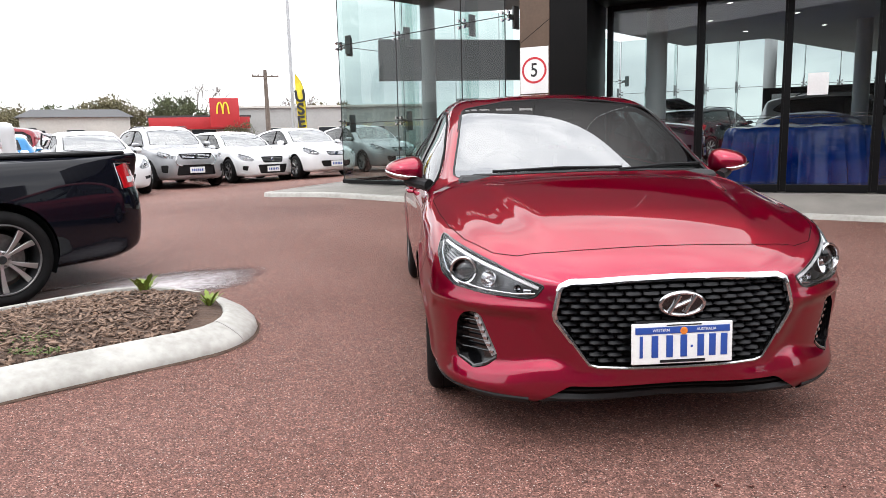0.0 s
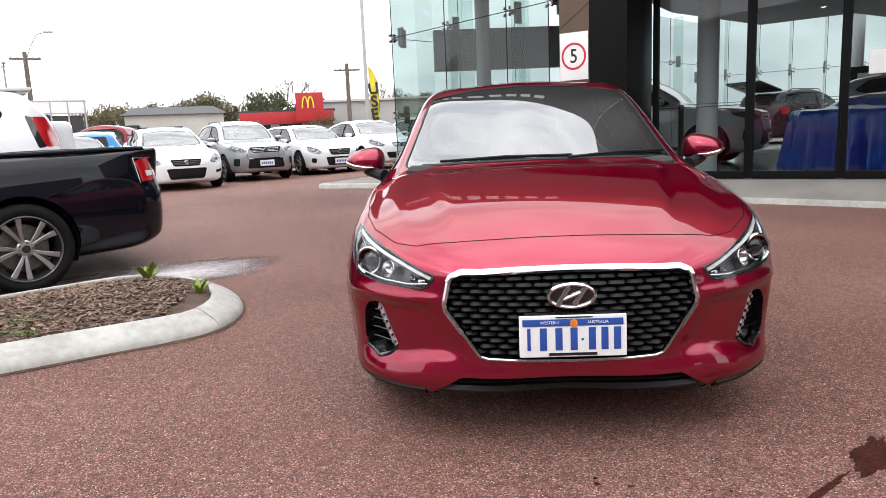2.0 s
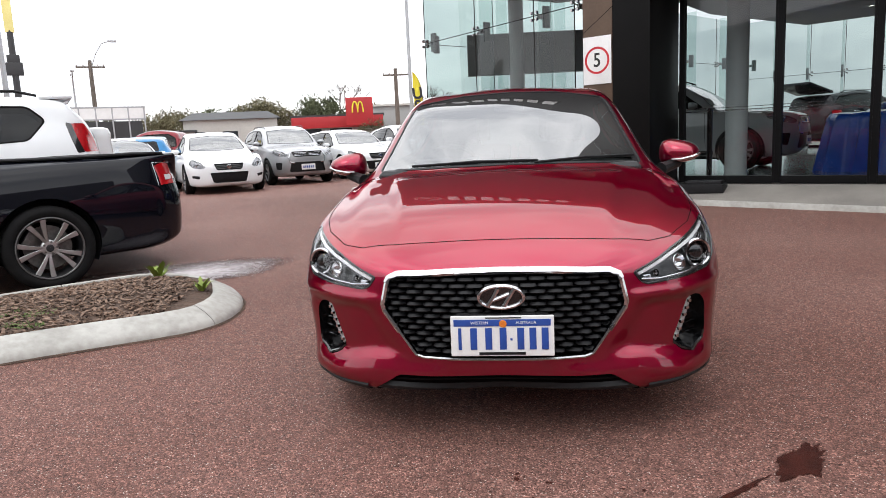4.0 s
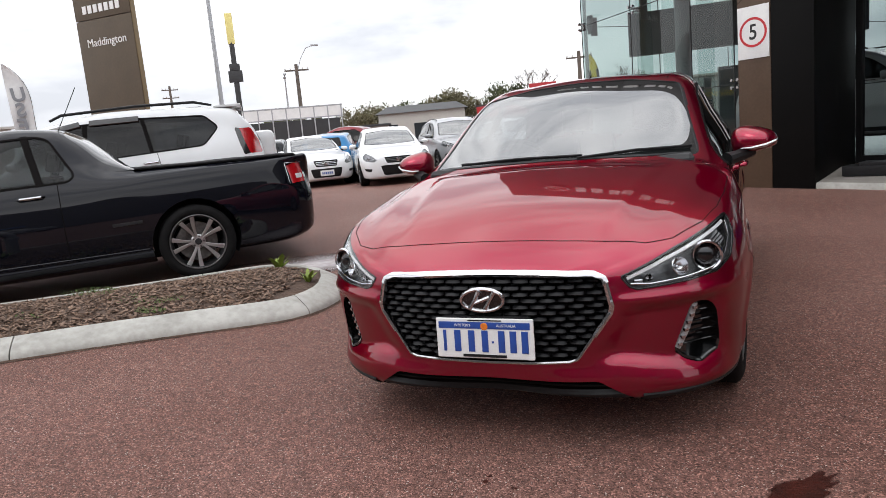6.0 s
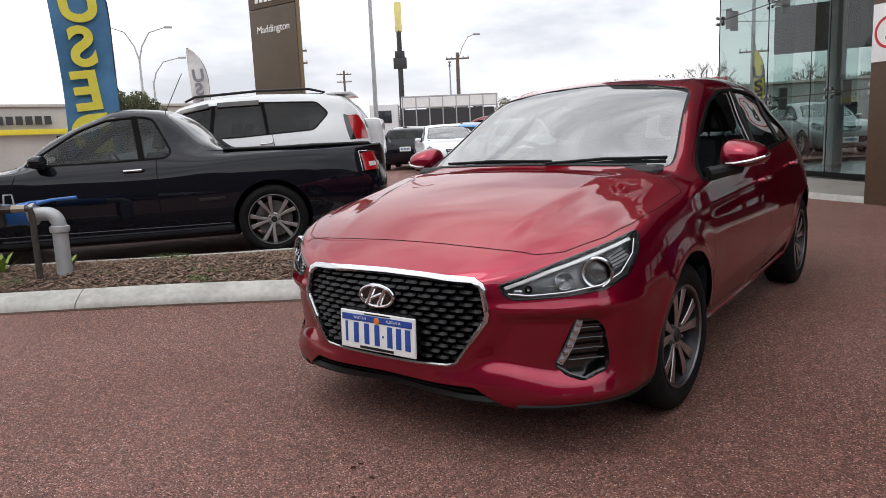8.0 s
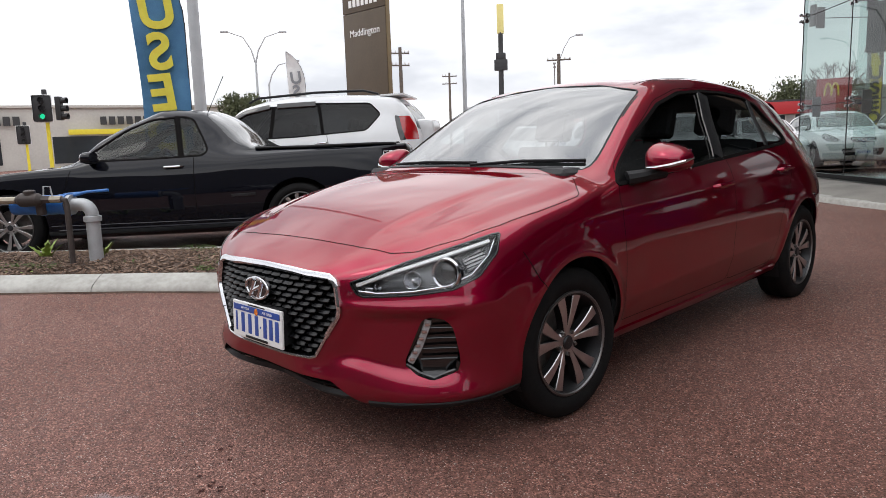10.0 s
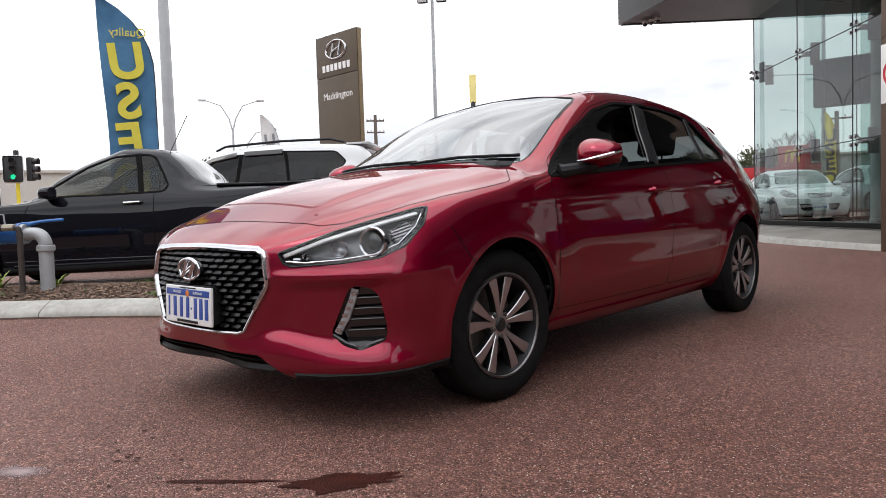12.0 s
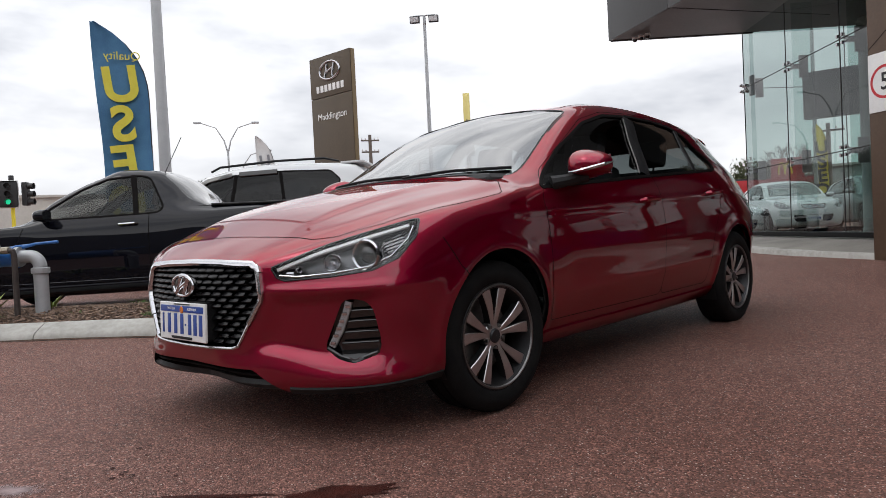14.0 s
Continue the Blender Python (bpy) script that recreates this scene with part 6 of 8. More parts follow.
def kerb():
    prof = [(0.0, -0.05), (0.0, 0.0), (0.006, 0.03), (0.03, 0.055), (0.09, 0.088), (0.15, 0.112), (0.185, 0.12), (0.205, 0.113), (0.21, 0.09), (0.21, -0.05)]
    rows = []
    for inset, h in prof:
        row = []
        for k, p in enumerate(bed_path(inset)):
            row.append(Vector((p.x, p.y, rise(p.x, p.y) + h + (0.004 * noise.noise(p * 3.0) if h > 0 else 0))))
        rows.append(row)
    top = thing("garden_kerb", "pale weathered concrete kerb round the garden bed", "kerb", kind="structure")
    n = len(rows[0])
    cuts = [0, 8, 14, 20, 26, 31, 39, 45, 51, 57, n - 1]
    for a, b in zip(cuts, cuts[1:]):
        b = min(b, n - 1)
        if b <= a:
            continue
        v, f = [], []
        m = b - a + 1
        for row in rows:
            for k in range(a, b + 1):
                p = row[k].copy()
                if k == a and k:
                    p += (row[k + 1] - row[k]).normalized() * 0.004
                if k == b:
                    p -= (row[k] - row[k - 1]).normalized() * 0.004
                v.append(p)
        for j in range(len(prof) - 1):
            for k in range(m - 1):
                f.append((j * m + k, j * m + k + 1, (j + 1) * m + k + 1, (j + 1) * m + k))
        f.append(tuple(j * m for j in range(len(prof))))
        f.append(tuple(j * m + m - 1 for j in reversed(range(len(prof)))))
        part("kerb_stone", mesh("kerb_stone", v, f, CONCRETE, 35), None, top)


def soil_bed():
    inner = bed_path(0.19)
    nf = len(inner) // 2
    v, f = [], []
    m = 9
    left, right = inner[: nf + 1], inner[: nf - 1 : -1]
    k = min(len(left), len(right))
    for i in range(k):
        a, b = left[i], right[i]
        for j in range(m):
            p = a.lerp(b, j / (m - 1))
            bulge = math.sin(math.pi * j / (m - 1)) * 0.060
            v.append((p.x, p.y, rise(p.x, p.y) + 0.085 + bulge + 0.018 * noise.noise(Vector((p.x * 4, p.y * 4, 0)))))
    for i in range(k - 1):
        for j in range(m - 1):
            f.append((i * m + j, i * m + j + 1, (i + 1) * m + j + 1, (i + 1) * m + j))
    tagged(new("garden_soil", mesh("garden_soil", v, f, SOIL, 60)), "dark soil of the garden bed with bark mulch", "soil", kind="structure")


def in_bed(rng, far):
    s, w = rng.uniform(0, far), rng.uniform(0.24, 1.54)
    p = BED_F + BED_N * w - BED_D * (s - 0.42 * math.sin(math.pi * (w - 0.2) / 1.4))
    return p, rise(p.x, p.y) + 0.085 + 0.060 * math.sin(math.pi * (w - 0.2) / 1.4)


def mulch():
    rng = random.Random(4)
    v, f = [], []
    for _ in range(8500):
        p, z = in_bed(rng, 6.0)
        l, w, h = rng.uniform(0.007, 0.036), rng.uniform(0.004, 0.010), rng.uniform(0.001, 0.005)
        q = pose(p.x, p.y, z + 0.006 + rng.uniform(0, 0.012), rng.uniform(-25, 25), rng.uniform(-25, 25), rng.uniform(0, 360))
        b = len(v)
        for a in ((-l, -w, -h), (l, -w * 0.6, -h), (l * 0.9, w, -h), (-l, w, -h), (-l, -w, h), (l, -w * 0.6, h), (l * 0.9, w, h), (-l, w, h)):
            v.append(q @ Vector(a))
        f += [tuple(b + k for k in t) for t in ((4, 5, 6, 7), (0, 1, 5, 4), (1, 2, 6, 5), (2, 3, 7, 6), (3, 0, 4, 7))]
    tagged(new("bark_mulch", mesh("bark_mulch", v, f, BARK, 0)), "brown bark chips scattered over the garden soil", "mulch", kind="stuff")


def weed(x, y, size, label, seed, n=9, flat=False):
    """A rosette of toothed leaves, each a part."""
    rng = random.Random(seed)
    t = thing("weed", label, "plant", pose(x, y, rise(x, y) + 0.10), group="weeds in the garden bed")
    for k in range(n):
        a = k * 2.4 + rng.uniform(-0.3, 0.3)
        L = size * rng.uniform(0.6, 1.15)
        up = (rng.uniform(0.95, 1.5) if not flat else rng.uniform(0.1, 0.4))
        bm = bmesh.new()
        prev = None
        for j in range(10):
            q = j / 9
            bend = up * (1 - (0.6 if flat else 0.22) * q)
            r, z = L * q * math.cos(bend), L * q * math.sin(bend)
            w = L * (0.02 + 0.15 * math.sin(math.pi * min(1, q * 0.9 + 0.08)) * (1.0 if j % 2 else 0.45)) if j < 9 else 0.001
            c, s = math.cos(a), math.sin(a)
            row = [bm.verts.new((r * c - e * w * s, r * s + e * w * c, z + 0.25 * w * abs(e))) for e in (-1, 0, 1)]
            if prev:
                for e in range(2):
                    bm.faces.new((prev[e], prev[e + 1], row[e + 1], row[e]))
            prev = row
        part("leaf", bm, LEAF, t, smooth=60)
    return t


def ground_weeds():
    rng = random.Random(9)
    v, f = [], []
    for cx, cy, r, n in ((-2.43, 3.62, 0.24, 300), (-3.2, 3.75, 0.22, 200), (-2.05, 3.35, 0.10, 80), (-2.95, 3.05, 0.12, 90), (-3.35, 2.45, 0.2, 160), (-3.6, 2.2, 0.2, 160)):
        for _ in range(n):
            a, d = rng.uniform(0, math.tau), r * math.sqrt(rng.random())
            x, y = cx + d * math.cos(a) * 1.5, cy + d * math.sin(a) * 0.7
            q = pose(x, y, rise(x, y) + 0.145, rng.uniform(-40, 40), rng.uniform(-40, 40), rng.uniform(0, 360))
            l = rng.uniform(0.006, 0.016)
            b = len(v)
            for p in ((-l, 0, 0), (0, -l * 0.5, 0), (l, 0, l * 0.5), (0, l * 0.5, 0)):
                v.append(q @ Vector(p))
            f.append((b, b + 1, b + 2, b + 3))
    tagged(new("ground_cover", mesh("ground_cover", v, f, MOSS, 0)), "patches of low green weeds on the soil", "plant", kind="stuff")


def water_valve():
    """Grey riser with elbow, blue valve body with lever, brass fittings and a thin dark pipe."""
    x, y = -3.19, 2.84
    z = rise(x, y) + 0.12
    t = thing("water_valve", "grey water riser with blue valve and brass fittings", "pipe", pose(x, y, z))
    d = -BED_D
    top = 0.40
    P = lambda a, b, c: (d.x * a + BED_N.x * b, d.y * a + BED_N.y * b, c)
    part("riser", lathe([(0.058, -0.05), (0.058, top - 0.02), (0.064, top - 0.01), (0.064, top + 0.0)], 24), GALV, t, "grey riser pipe")
    part("clamp", lathe([(0.06, top - 0.035), (0.073, top - 0.03), (0.075, top - 0.01), (0.073, top + 0.015), (0.06, top + 0.02)], 24), GALV, t)
    arc_pts = [P(0.09 * (1 - math.cos(a)), 0, top + 0.02 + 0.10 * math.sin(a)) for a in np.linspace(0, math.pi / 2, 9)]
    part("elbow", tube(bmesh.new(), arc_pts + [P(0.17, 0, top + 0.12)], 0.055, 18), GALV, t, "grey elbow")
    part("flange", tube(bmesh.new(), [P(0.165, 0, top + 0.12), P(0.20, 0, top + 0.12)], 0.088, 18), GALV, t)
    part("valve_body", tube(bmesh.new(), [P(0.20, 0, top + 0.12), P(0.24, 0, top + 0.12), P(0.30, 0, top + 0.12), P(0.44, 0, top + 0.12), P(0.52, 0, top + 0.12), P(0.70, 0, top + 0.12)], [0.098, 0.085, 0.082, 0.092, 0.08, 0.08], 18), VALVE_BLUE, t, "blue painted valve body")
    part("valve_drum", lathe([(0.001, -0.09), (0.04, -0.085), (0.045, 0.05), (0.03, 0.06)], 16), RUST, t).matrix_basis = pose(*P(0.40, -0.09, top + 0.13))
    part("lever", tube(bmesh.new(), [P(0.16, 0.02, top + 0.20), P(0.05, 0.03, top + 0.225), P(-0.14, 0.05, top + 0.235)], [0.016, 0.012, 0.014], 8), VALVE_BLUE, t, "blue lever")
    part("lever", tube(bmesh.new(), [P(0.32, 0.03, top + 0.19), P(0.22, 0.04, top + 0.21), P(0.10, 0.05, top + 0.215)], [0.016, 0.012, 0.014], 8), VALVE_BLUE, t)
    off = -0.16
    part("thin_pipe", tube(bmesh.new(), [P(0.12, off, -0.1), P(0.12, off, top + 0.13), P(0.13, off, top + 0.17), P(0.17, off, top + 0.18)], 0.024, 12), RUST, t, "dark thin pipe")
    part("union", tube(bmesh.new(), [P(0.16, off, top + 0.18), P(0.26, off, top + 0.18)], 0.030, 8), BRASS, t, "brass union")
    part("union", tube(bmesh.new(), [P(0.26, off, top + 0.18), P(0.33, off, top + 0.18)], 0.036, 6), RUST, t)
    part("meter", tube(bmesh.new(), [P(0.33, off, top + 0.18), P(0.36, off, top + 0.18), P(0.52, off, top + 0.18), P(0.56, off, top + 0.18)], [0.03, 0.055, 0.06, 0.035], 12), RUST, t, "dark meter body")
    part("meter_lid", lathe([(0.045, 0.04), (0.05, 0.075), (0.03, 0.085)], 14), RUST, t).matrix_basis = pose(*P(0.44, off, top + 0.18))
    part("union", tube(bmesh.new(), [P(0.56, off, top + 0.18), P(0.75, off, top + 0.18)], 0.03, 8), BRASS, t)
    part("bail", tube(bmesh.new(), [P(0.24, off, top + 0.20), P(0.25, off, top + 0.29), P(0.31, off, top + 0.29), P(0.32, off, top + 0.20)], 0.007, 6), GALV, t, "steel wire bail")


def kerb_dirt():
    """A thin line of dark grit where the kerb meets the asphalt."""
    v, f = [], []
    pts = bed_path(-0.012, 40)
    inn = bed_path(0.004, 40)
    for k, (a, b) in enumerate(zip(pts, inn)):
        j = 0.012 * noise.noise(Vector((a.x * 9, a.y * 9, 0)))
        o = (a - b).normalized() * j
        v += [(a.x + o.x, a.y + o.y, rise(a.x, a.y) + 0.003), (b.x, b.y, rise(b.x, b.y) + 0.012)]
        if k:
            f.append((2 * k - 2, 2 * k - 1, 2 * k + 1, 2 * k))
    tagged(new("kerb_grit", mesh("kerb_grit", v, f, SOIL, 60)), "dark line of grit along the kerb's foot", "dirt", kind="stuff")


kerb()
kerb_dirt()
soil_bed()
mulch()
weed(-2.07, 4.72, 0.17, "green dandelion weed growing at the bed's end", 1, 16)
weed(-1.52, 4.40, 0.13, "spreading rosette weed beside the kerb", 2, 14, False)
weed(-3.42, 2.95, 0.19, "small leafy weed behind the pipes", 3, 7)
weed(-3.75, 2.55, 0.22, "leafy green weed beside the water pipes", 5, 9)
weed(-3.30, 2.30, 0.16, "low green weed at the kerb", 6, 8, True)
weed(-4.0, 2.1, 0.16, "leafy weed further along the bed", 7, 9)
weed(-2.55, 3.95, 0.09, "small weed at the back kerb", 8, 7, True)
ground_weeds()
water_valve()


# ---- stains and small marks on the asphalt ----
def stain(name, c1, c2, rough, soft, patch, bump=0.003):
    """A stain that fades out towards its edge and lets the asphalt show through in places."""
    m = surf(name, c1, c2, scale=14, rough=rough, bump=bump, bscale=140, fine=150, spec=0.12)
    n, l = m.node_tree.nodes, m.node_tree.links
    p, out = n["Principled BSDF"], n["Material Output"]
    at = n.new("ShaderNodeAttribute")
    at.attribute_name = "reach"
    co, no = n.new("ShaderNodeTexCoord"), n.new("ShaderNodeTexNoise")
    no.inputs["Scale"].default_value, no.inputs["Detail"].default_value = 22, 8
    ad = n.new("ShaderNodeMath")
    ad.operation = "MULTIPLY_ADD"
    ad.inputs[1].default_value = patch
    mr = n.new("ShaderNodeMapRange")
    mr.inputs["From Min"].default_value, mr.inputs["From Max"].default_value = 1 - soft + patch * 0.5, 1 + patch * 0.5
    mr.inputs["To Min"].default_value, mr.inputs["To Max"].default_value = 1.0, 0.0
    tr, mx = n.new("ShaderNodeBsdfTransparent"), n.new("ShaderNodeMixShader")
    l.new(co.outputs["Object"], no.inputs["Vector"])
    l.new(no.outputs["Fac"], ad.inputs[0])
    l.new(at.outputs["Fac"], ad.inputs[2])
    l.new(ad.outputs[0], mr.inputs["Value"])
    l.new(mr.outputs["Result"], mx.inputs[0])
    l.new(tr.outputs[0], mx.inputs[1])
    l.new(p.outputs[0], mx.inputs[2])
    l.new(mx.outputs[0], out.inputs["Surface"])
    return m


def blot(name, cx, cy, rx, ry, turn, mat, label, seed, lift=0.003, ragged=0.35):
    """A flat stain with an uneven outline, lying on the ground."""
    v, f, reach = [], [], []
    n, rings = 72, 8
    for j in range(rings + 1):
        for k in range(n):
            a = k * math.tau / n
            r = j / rings * (1 + ragged * noise.fractal(Vector((math.cos(a) * 1.4 + seed * 7, math.sin(a) * 1.4, seed)), 0.7, 2.2, 5))
            x, y = rx * r * math.cos(a), ry * r * math.sin(a)
            c, s = math.cos(radians(turn)), math.sin(radians(turn))
            X, Y = cx + x * c - y * s, cy + x * s + y * c
            v.append((X, Y, rise(X, Y) + lift))
            reach.append(j / rings)
    for j in range(rings):
        for k in range(n):
            f.append((j * n + k, j * n + (k + 1) % n, (j + 1) * n + (k + 1) % n, (j + 1) * n + k))
    me = mesh(name, v, f, mat, 60)
    me.attributes.new("reach", "FLOAT", "POINT").data.foreach_set("value", reach)
    return tagged(new(name, me), label, "stain")


WET = stain("wet_asphalt", (0.050, 0.010, 0.006), (0.022, 0.005, 0.003), 0.5, 0.12, 0.75, 0.006)
CHALK = stain("dried_wash_residue", (0.52, 0.49, 0.50), (0.36, 0.31, 0.31), 0.8, 0.8, 0.6)
FADED = stain("faded_spot", (0.30, 0.235, 0.235), (0.24, 0.17, 0.165), 0.7, 0.8, 0.5)
# darker asphalt tone for the ring round the pale residue
DARK_TONE = stain("dark_asphalt", (0.09, 0.042, 0.035), (0.055, 0.026, 0.022), 0.45, 0.35, 0.3)
blot("water_stain", 1.90, 2.49, 0.155, 0.062, 55, WET, "dark red wet stain on the asphalt", 1, ragged=0.55)
blot("water_stain", 1.62, 2.22, 0.20, 0.013, 44, WET, "thin wet trail running from the stain", 2, ragged=0.4)
blot("damp_patch", -2.5, 5.32, 1.25, 0.55, 38, DARK_TONE, "darker ring of asphalt under the utility car's tail", 3, 0.0025, 0.12)
blot("wash_residue", -2.25, 5.40, 0.85, 0.42, 38, CHALK, "pale dried wash-water stain on asphalt", 4, 0.005, 0.2)
blot("pale_spot", 1.06, 1.80, 0.13, 0.06, 40, FADED, "small pale spot on the asphalt", 5, 0.0035, 0.4)
rng = random.Random(12)
for k in range(16):
    a, b = rng.uniform(0.9, 1.7), rng.uniform(1.95, 2.35)
    blot("oil_drop", a, b, rng.uniform(0.006, 0.014), rng.uniform(0.004, 0.009), rng.uniform(0, 180), WET, "small dark drip on the asphalt", 20 + k, 0.0035, 0.3)


# ---- the showroom ----
CLAD_BLACK = surf("black_cladding", (0.0045, 0.004, 0.004), (0.003, 0.0028, 0.0028), scale=3, rough=0.4, bump=0.0004, bscale=30, spec=0.1)
CLAD_BROWN = surf("bronze_cladding", (0.105, 0.066, 0.042), (0.082, 0.05, 0.032), scale=2.5, rough=0.38, metal=0.3, bump=0.0005, bscale=60)
FASCIA = surf("pewter_fascia", (0.042, 0.039, 0.039), (0.034, 0.032, 0.032), scale=1.5, rough=0.35, metal=0.3)
SOFFIT = surf("soffit_panel", (0.11, 0.105, 0.108), (0.085, 0.08, 0.083), scale=1.5, rough=0.45, metal=0.2)
FRAME_BLACK = surf("black_door_frame", (0.006, 0.006, 0.0065), scale=12, rough=0.45, spec=0.1)
SHOW_GLASS = glass("showroom_glass", (0.60, 0.675, 0.66), ior=1.45, faces=1.5)
DOOR_GLASS = glass("door_glass", (0.60, 0.64, 0.64), ior=1.45, faces=1.3)
FIN_GLASS = glass("fin_glass", (0.72, 0.81, 0.79), ior=1.45, faces=1.0)
STEEL = surf("stainless_fitting", (0.5, 0.5, 0.5), (0.4, 0.4, 0.4), scale=20, rough=0.25, metal=1.0)
DARK_STEEL = surf("dark_fitting", (0.03, 0.03, 0.03), scale=20, rough=0.5, metal=0.5)
COLUMN = surf("column_paint", (0.52, 0.54, 0.54), (0.44, 0.46, 0.46), scale=3, rough=0.5)
BAND_GREY = surf("bulkhead_grey", (0.19, 0.205, 0.21), (0.16, 0.172, 0.176), scale=2, rough=0.6)
CEILING = surf("ceiling_board", (0.50, 0.50, 0.49), (0.44, 0.44, 0.435), scale=2, rough=0.8)
SHOW_FLOOR = surf("showroom_tile", (0.10, 0.095, 0.09), (0.075, 0.072, 0.07), scale=2, rough=0.18, coat=0.3)
TARP = surf("blue_cover_cloth", (0.012, 0.085, 0.50), (0.008, 0.055, 0.34), scale=5, rough=0.26, bump=0.004, bscale=14, coat=0.25)
SIGN_WHITE = surf("sign_white", (0.8, 0.8, 0.79), (0.72, 0.72, 0.71), scale=4, rough=0.35)
SIGN_RED = surf("sign_red", (0.55, 0.02, 0.03), (0.48, 0.015, 0.025), scale=8, rough=0.4)
SIGN_BLACK = surf("sign_black", (0.012, 0.012, 0.012), scale=8, rough=0.45)

FO = Vector((1.14, 10.05, 0))
FD = Vector((0.891, -0.454, 0))
FB = Vector((0.454, 0.891, 0))


def site(s, d, z=0.0):
    """A place by metres along the front, metres behind the column's face, and height."""
    return FO + FD * s + FB * d + Vector((0, 0, z))


FACE = pose(FO.x, FO.y, 0, 0, 0, math.degrees(math.atan2(FD.y, FD.x)))
SLAB = 0.40


def wall_run(name, a, b, z0, z1, thick, mat, label, bevel=0.004):
    """A straight slab of wall between two plan points."""
    a, b = Vector(a), Vector(b)
    L = (b - a).length
    bm = boxes((0, L, -thick / 2, thick / 2, z0, z1), bevel=bevel)
    ob = solid(name, bm, mat, label, "wall", pose(a.x, a.y, 0, 0, 0, math.degrees(math.atan2(b.y - a.y, b.x - a.x))), kind="structure")
    return ob


def pavement():
    """The apron in front of the glass: it climbs from a low pale kerb, round at its outer corner, to the doors."""
    rim = [(x, 0.05) for x in np.linspace(14, -4.3, 28)]
    inner = [(x, 0.66) if x > 0.5 else (x, max(0.66, 0.40 - 0.318 * (x + 0.52))) for x, _ in rim]
    for k in range(1, 9):
        a = math.pi / 2 * k / 8
        rim.append((-4.3 - 1.1 * math.sin(a), 0.05 + 1.1 * (1 - math.cos(a))))
        inner.append((-4.3 - 0.3 * math.sin(a), 1.6 + 0.3 * (1 - math.cos(a))))
    rim += [(-5.4, 3.2), (-5.4, 8), (-5.4, 22)]
    inner += [(-4.6, 3.2), (-4.6, 8), (-4.6, 22)]
    edge = [site(*q) for q in rim]
    for q in edge:
        q.z = rise(q.x, q.y) + 0.065
    bm = bmesh.new()
    out_v = [bm.verts.new(q) for q in edge]
    in_v = [bm.verts.new(site(*q, SLAB - 0.02)) for q in inner]
    for k in range(len(rim) - 1):
        bm.faces.new((out_v[k], in_v[k], in_v[k + 1], out_v[k + 1]))
    bm.faces.new(in_v + [bm.verts.new(site(14, 22, SLAB - 0.02))])
    bmesh.ops.recalc_face_normals(bm, faces=bm.faces)
    if sum(f.normal.z for f in bm.faces) < 0:
        bmesh.ops.reverse_faces(bm, faces=bm.faces)
    solid("pavement", bm, PAVING, "exposed-aggregate concrete apron in front of the showroom", "pavement", kind="structure", smooth=20)
    strip = bmesh.new()
    prev = None
    for k, q in enumerate(edge):
        t = edge[min(k + 1, len(edge) - 1)] - edge[max(k - 1, 0)]
        out = Vector((t.y, -t.x, 0)).normalized()
        if out.dot(q - site(0, 6)) < 0:
            out = -out
        row = [strip.verts.new((q.x + out.x * o, q.y + out.y * o, q.z + h)) for o, h in ((0.016, -0.2), (0.014, -0.016), (0.0, 0.004), (-0.13, 0.016), (-0.135, -0.03))]
        if prev:
            for j in range(4):
                strip.faces.new((prev[j], prev[j + 1], row[j + 1], row[j]))
        prev = row
    bmesh.ops.recalc_face_normals(strip, faces=strip.faces)
    solid("pavement_edge", strip, CONCRETE, "pale chipped concrete edge of the apron", "kerb", kind="structure", smooth=40)


def sheet(a, b, z0, z1, across=False, x=0.0):
    """One thin pane of glass; its two faces are in its material."""
    bm = bmesh.new()
    pts = [(a, 0, z0), (b, 0, z0), (b, 0, z1), (a, 0, z1)] if not across else [(x, a, z0), (x, b, z0), (x, b, z1), (x, a, z1)]
    bm.faces.new([bm.verts.new(p) for p in pts])
    return bm


def spider(parent, m, arms=4):
    """A stainless bracket that clamps the corners of panes."""
    bm = bmesh.new()
    for k in range(arms):
        a = math.pi / 4 + k * math.tau / arms
        c, s = math.cos(a) * 0.085, math.sin(a) * 0.075
        tube(bm, [(0, 0.10, 0), (c * 0.5, 0.08, s * 0.5), (c, 0.02, s)], [0.018, 0.012, 0.012], 6)
        tube(bm, [(c, 0.03, s), (c, -0.012, s)], 0.024, 8)
    box(bm, -0.010, 0.010, 0.08, 0.24, -0.04, 0.04, bevel=0.004)
    ob = part("spider_fitting", bm, STEEL, parent, "brushed steel spider fitting")
    ob.matrix_basis = m
    return ob


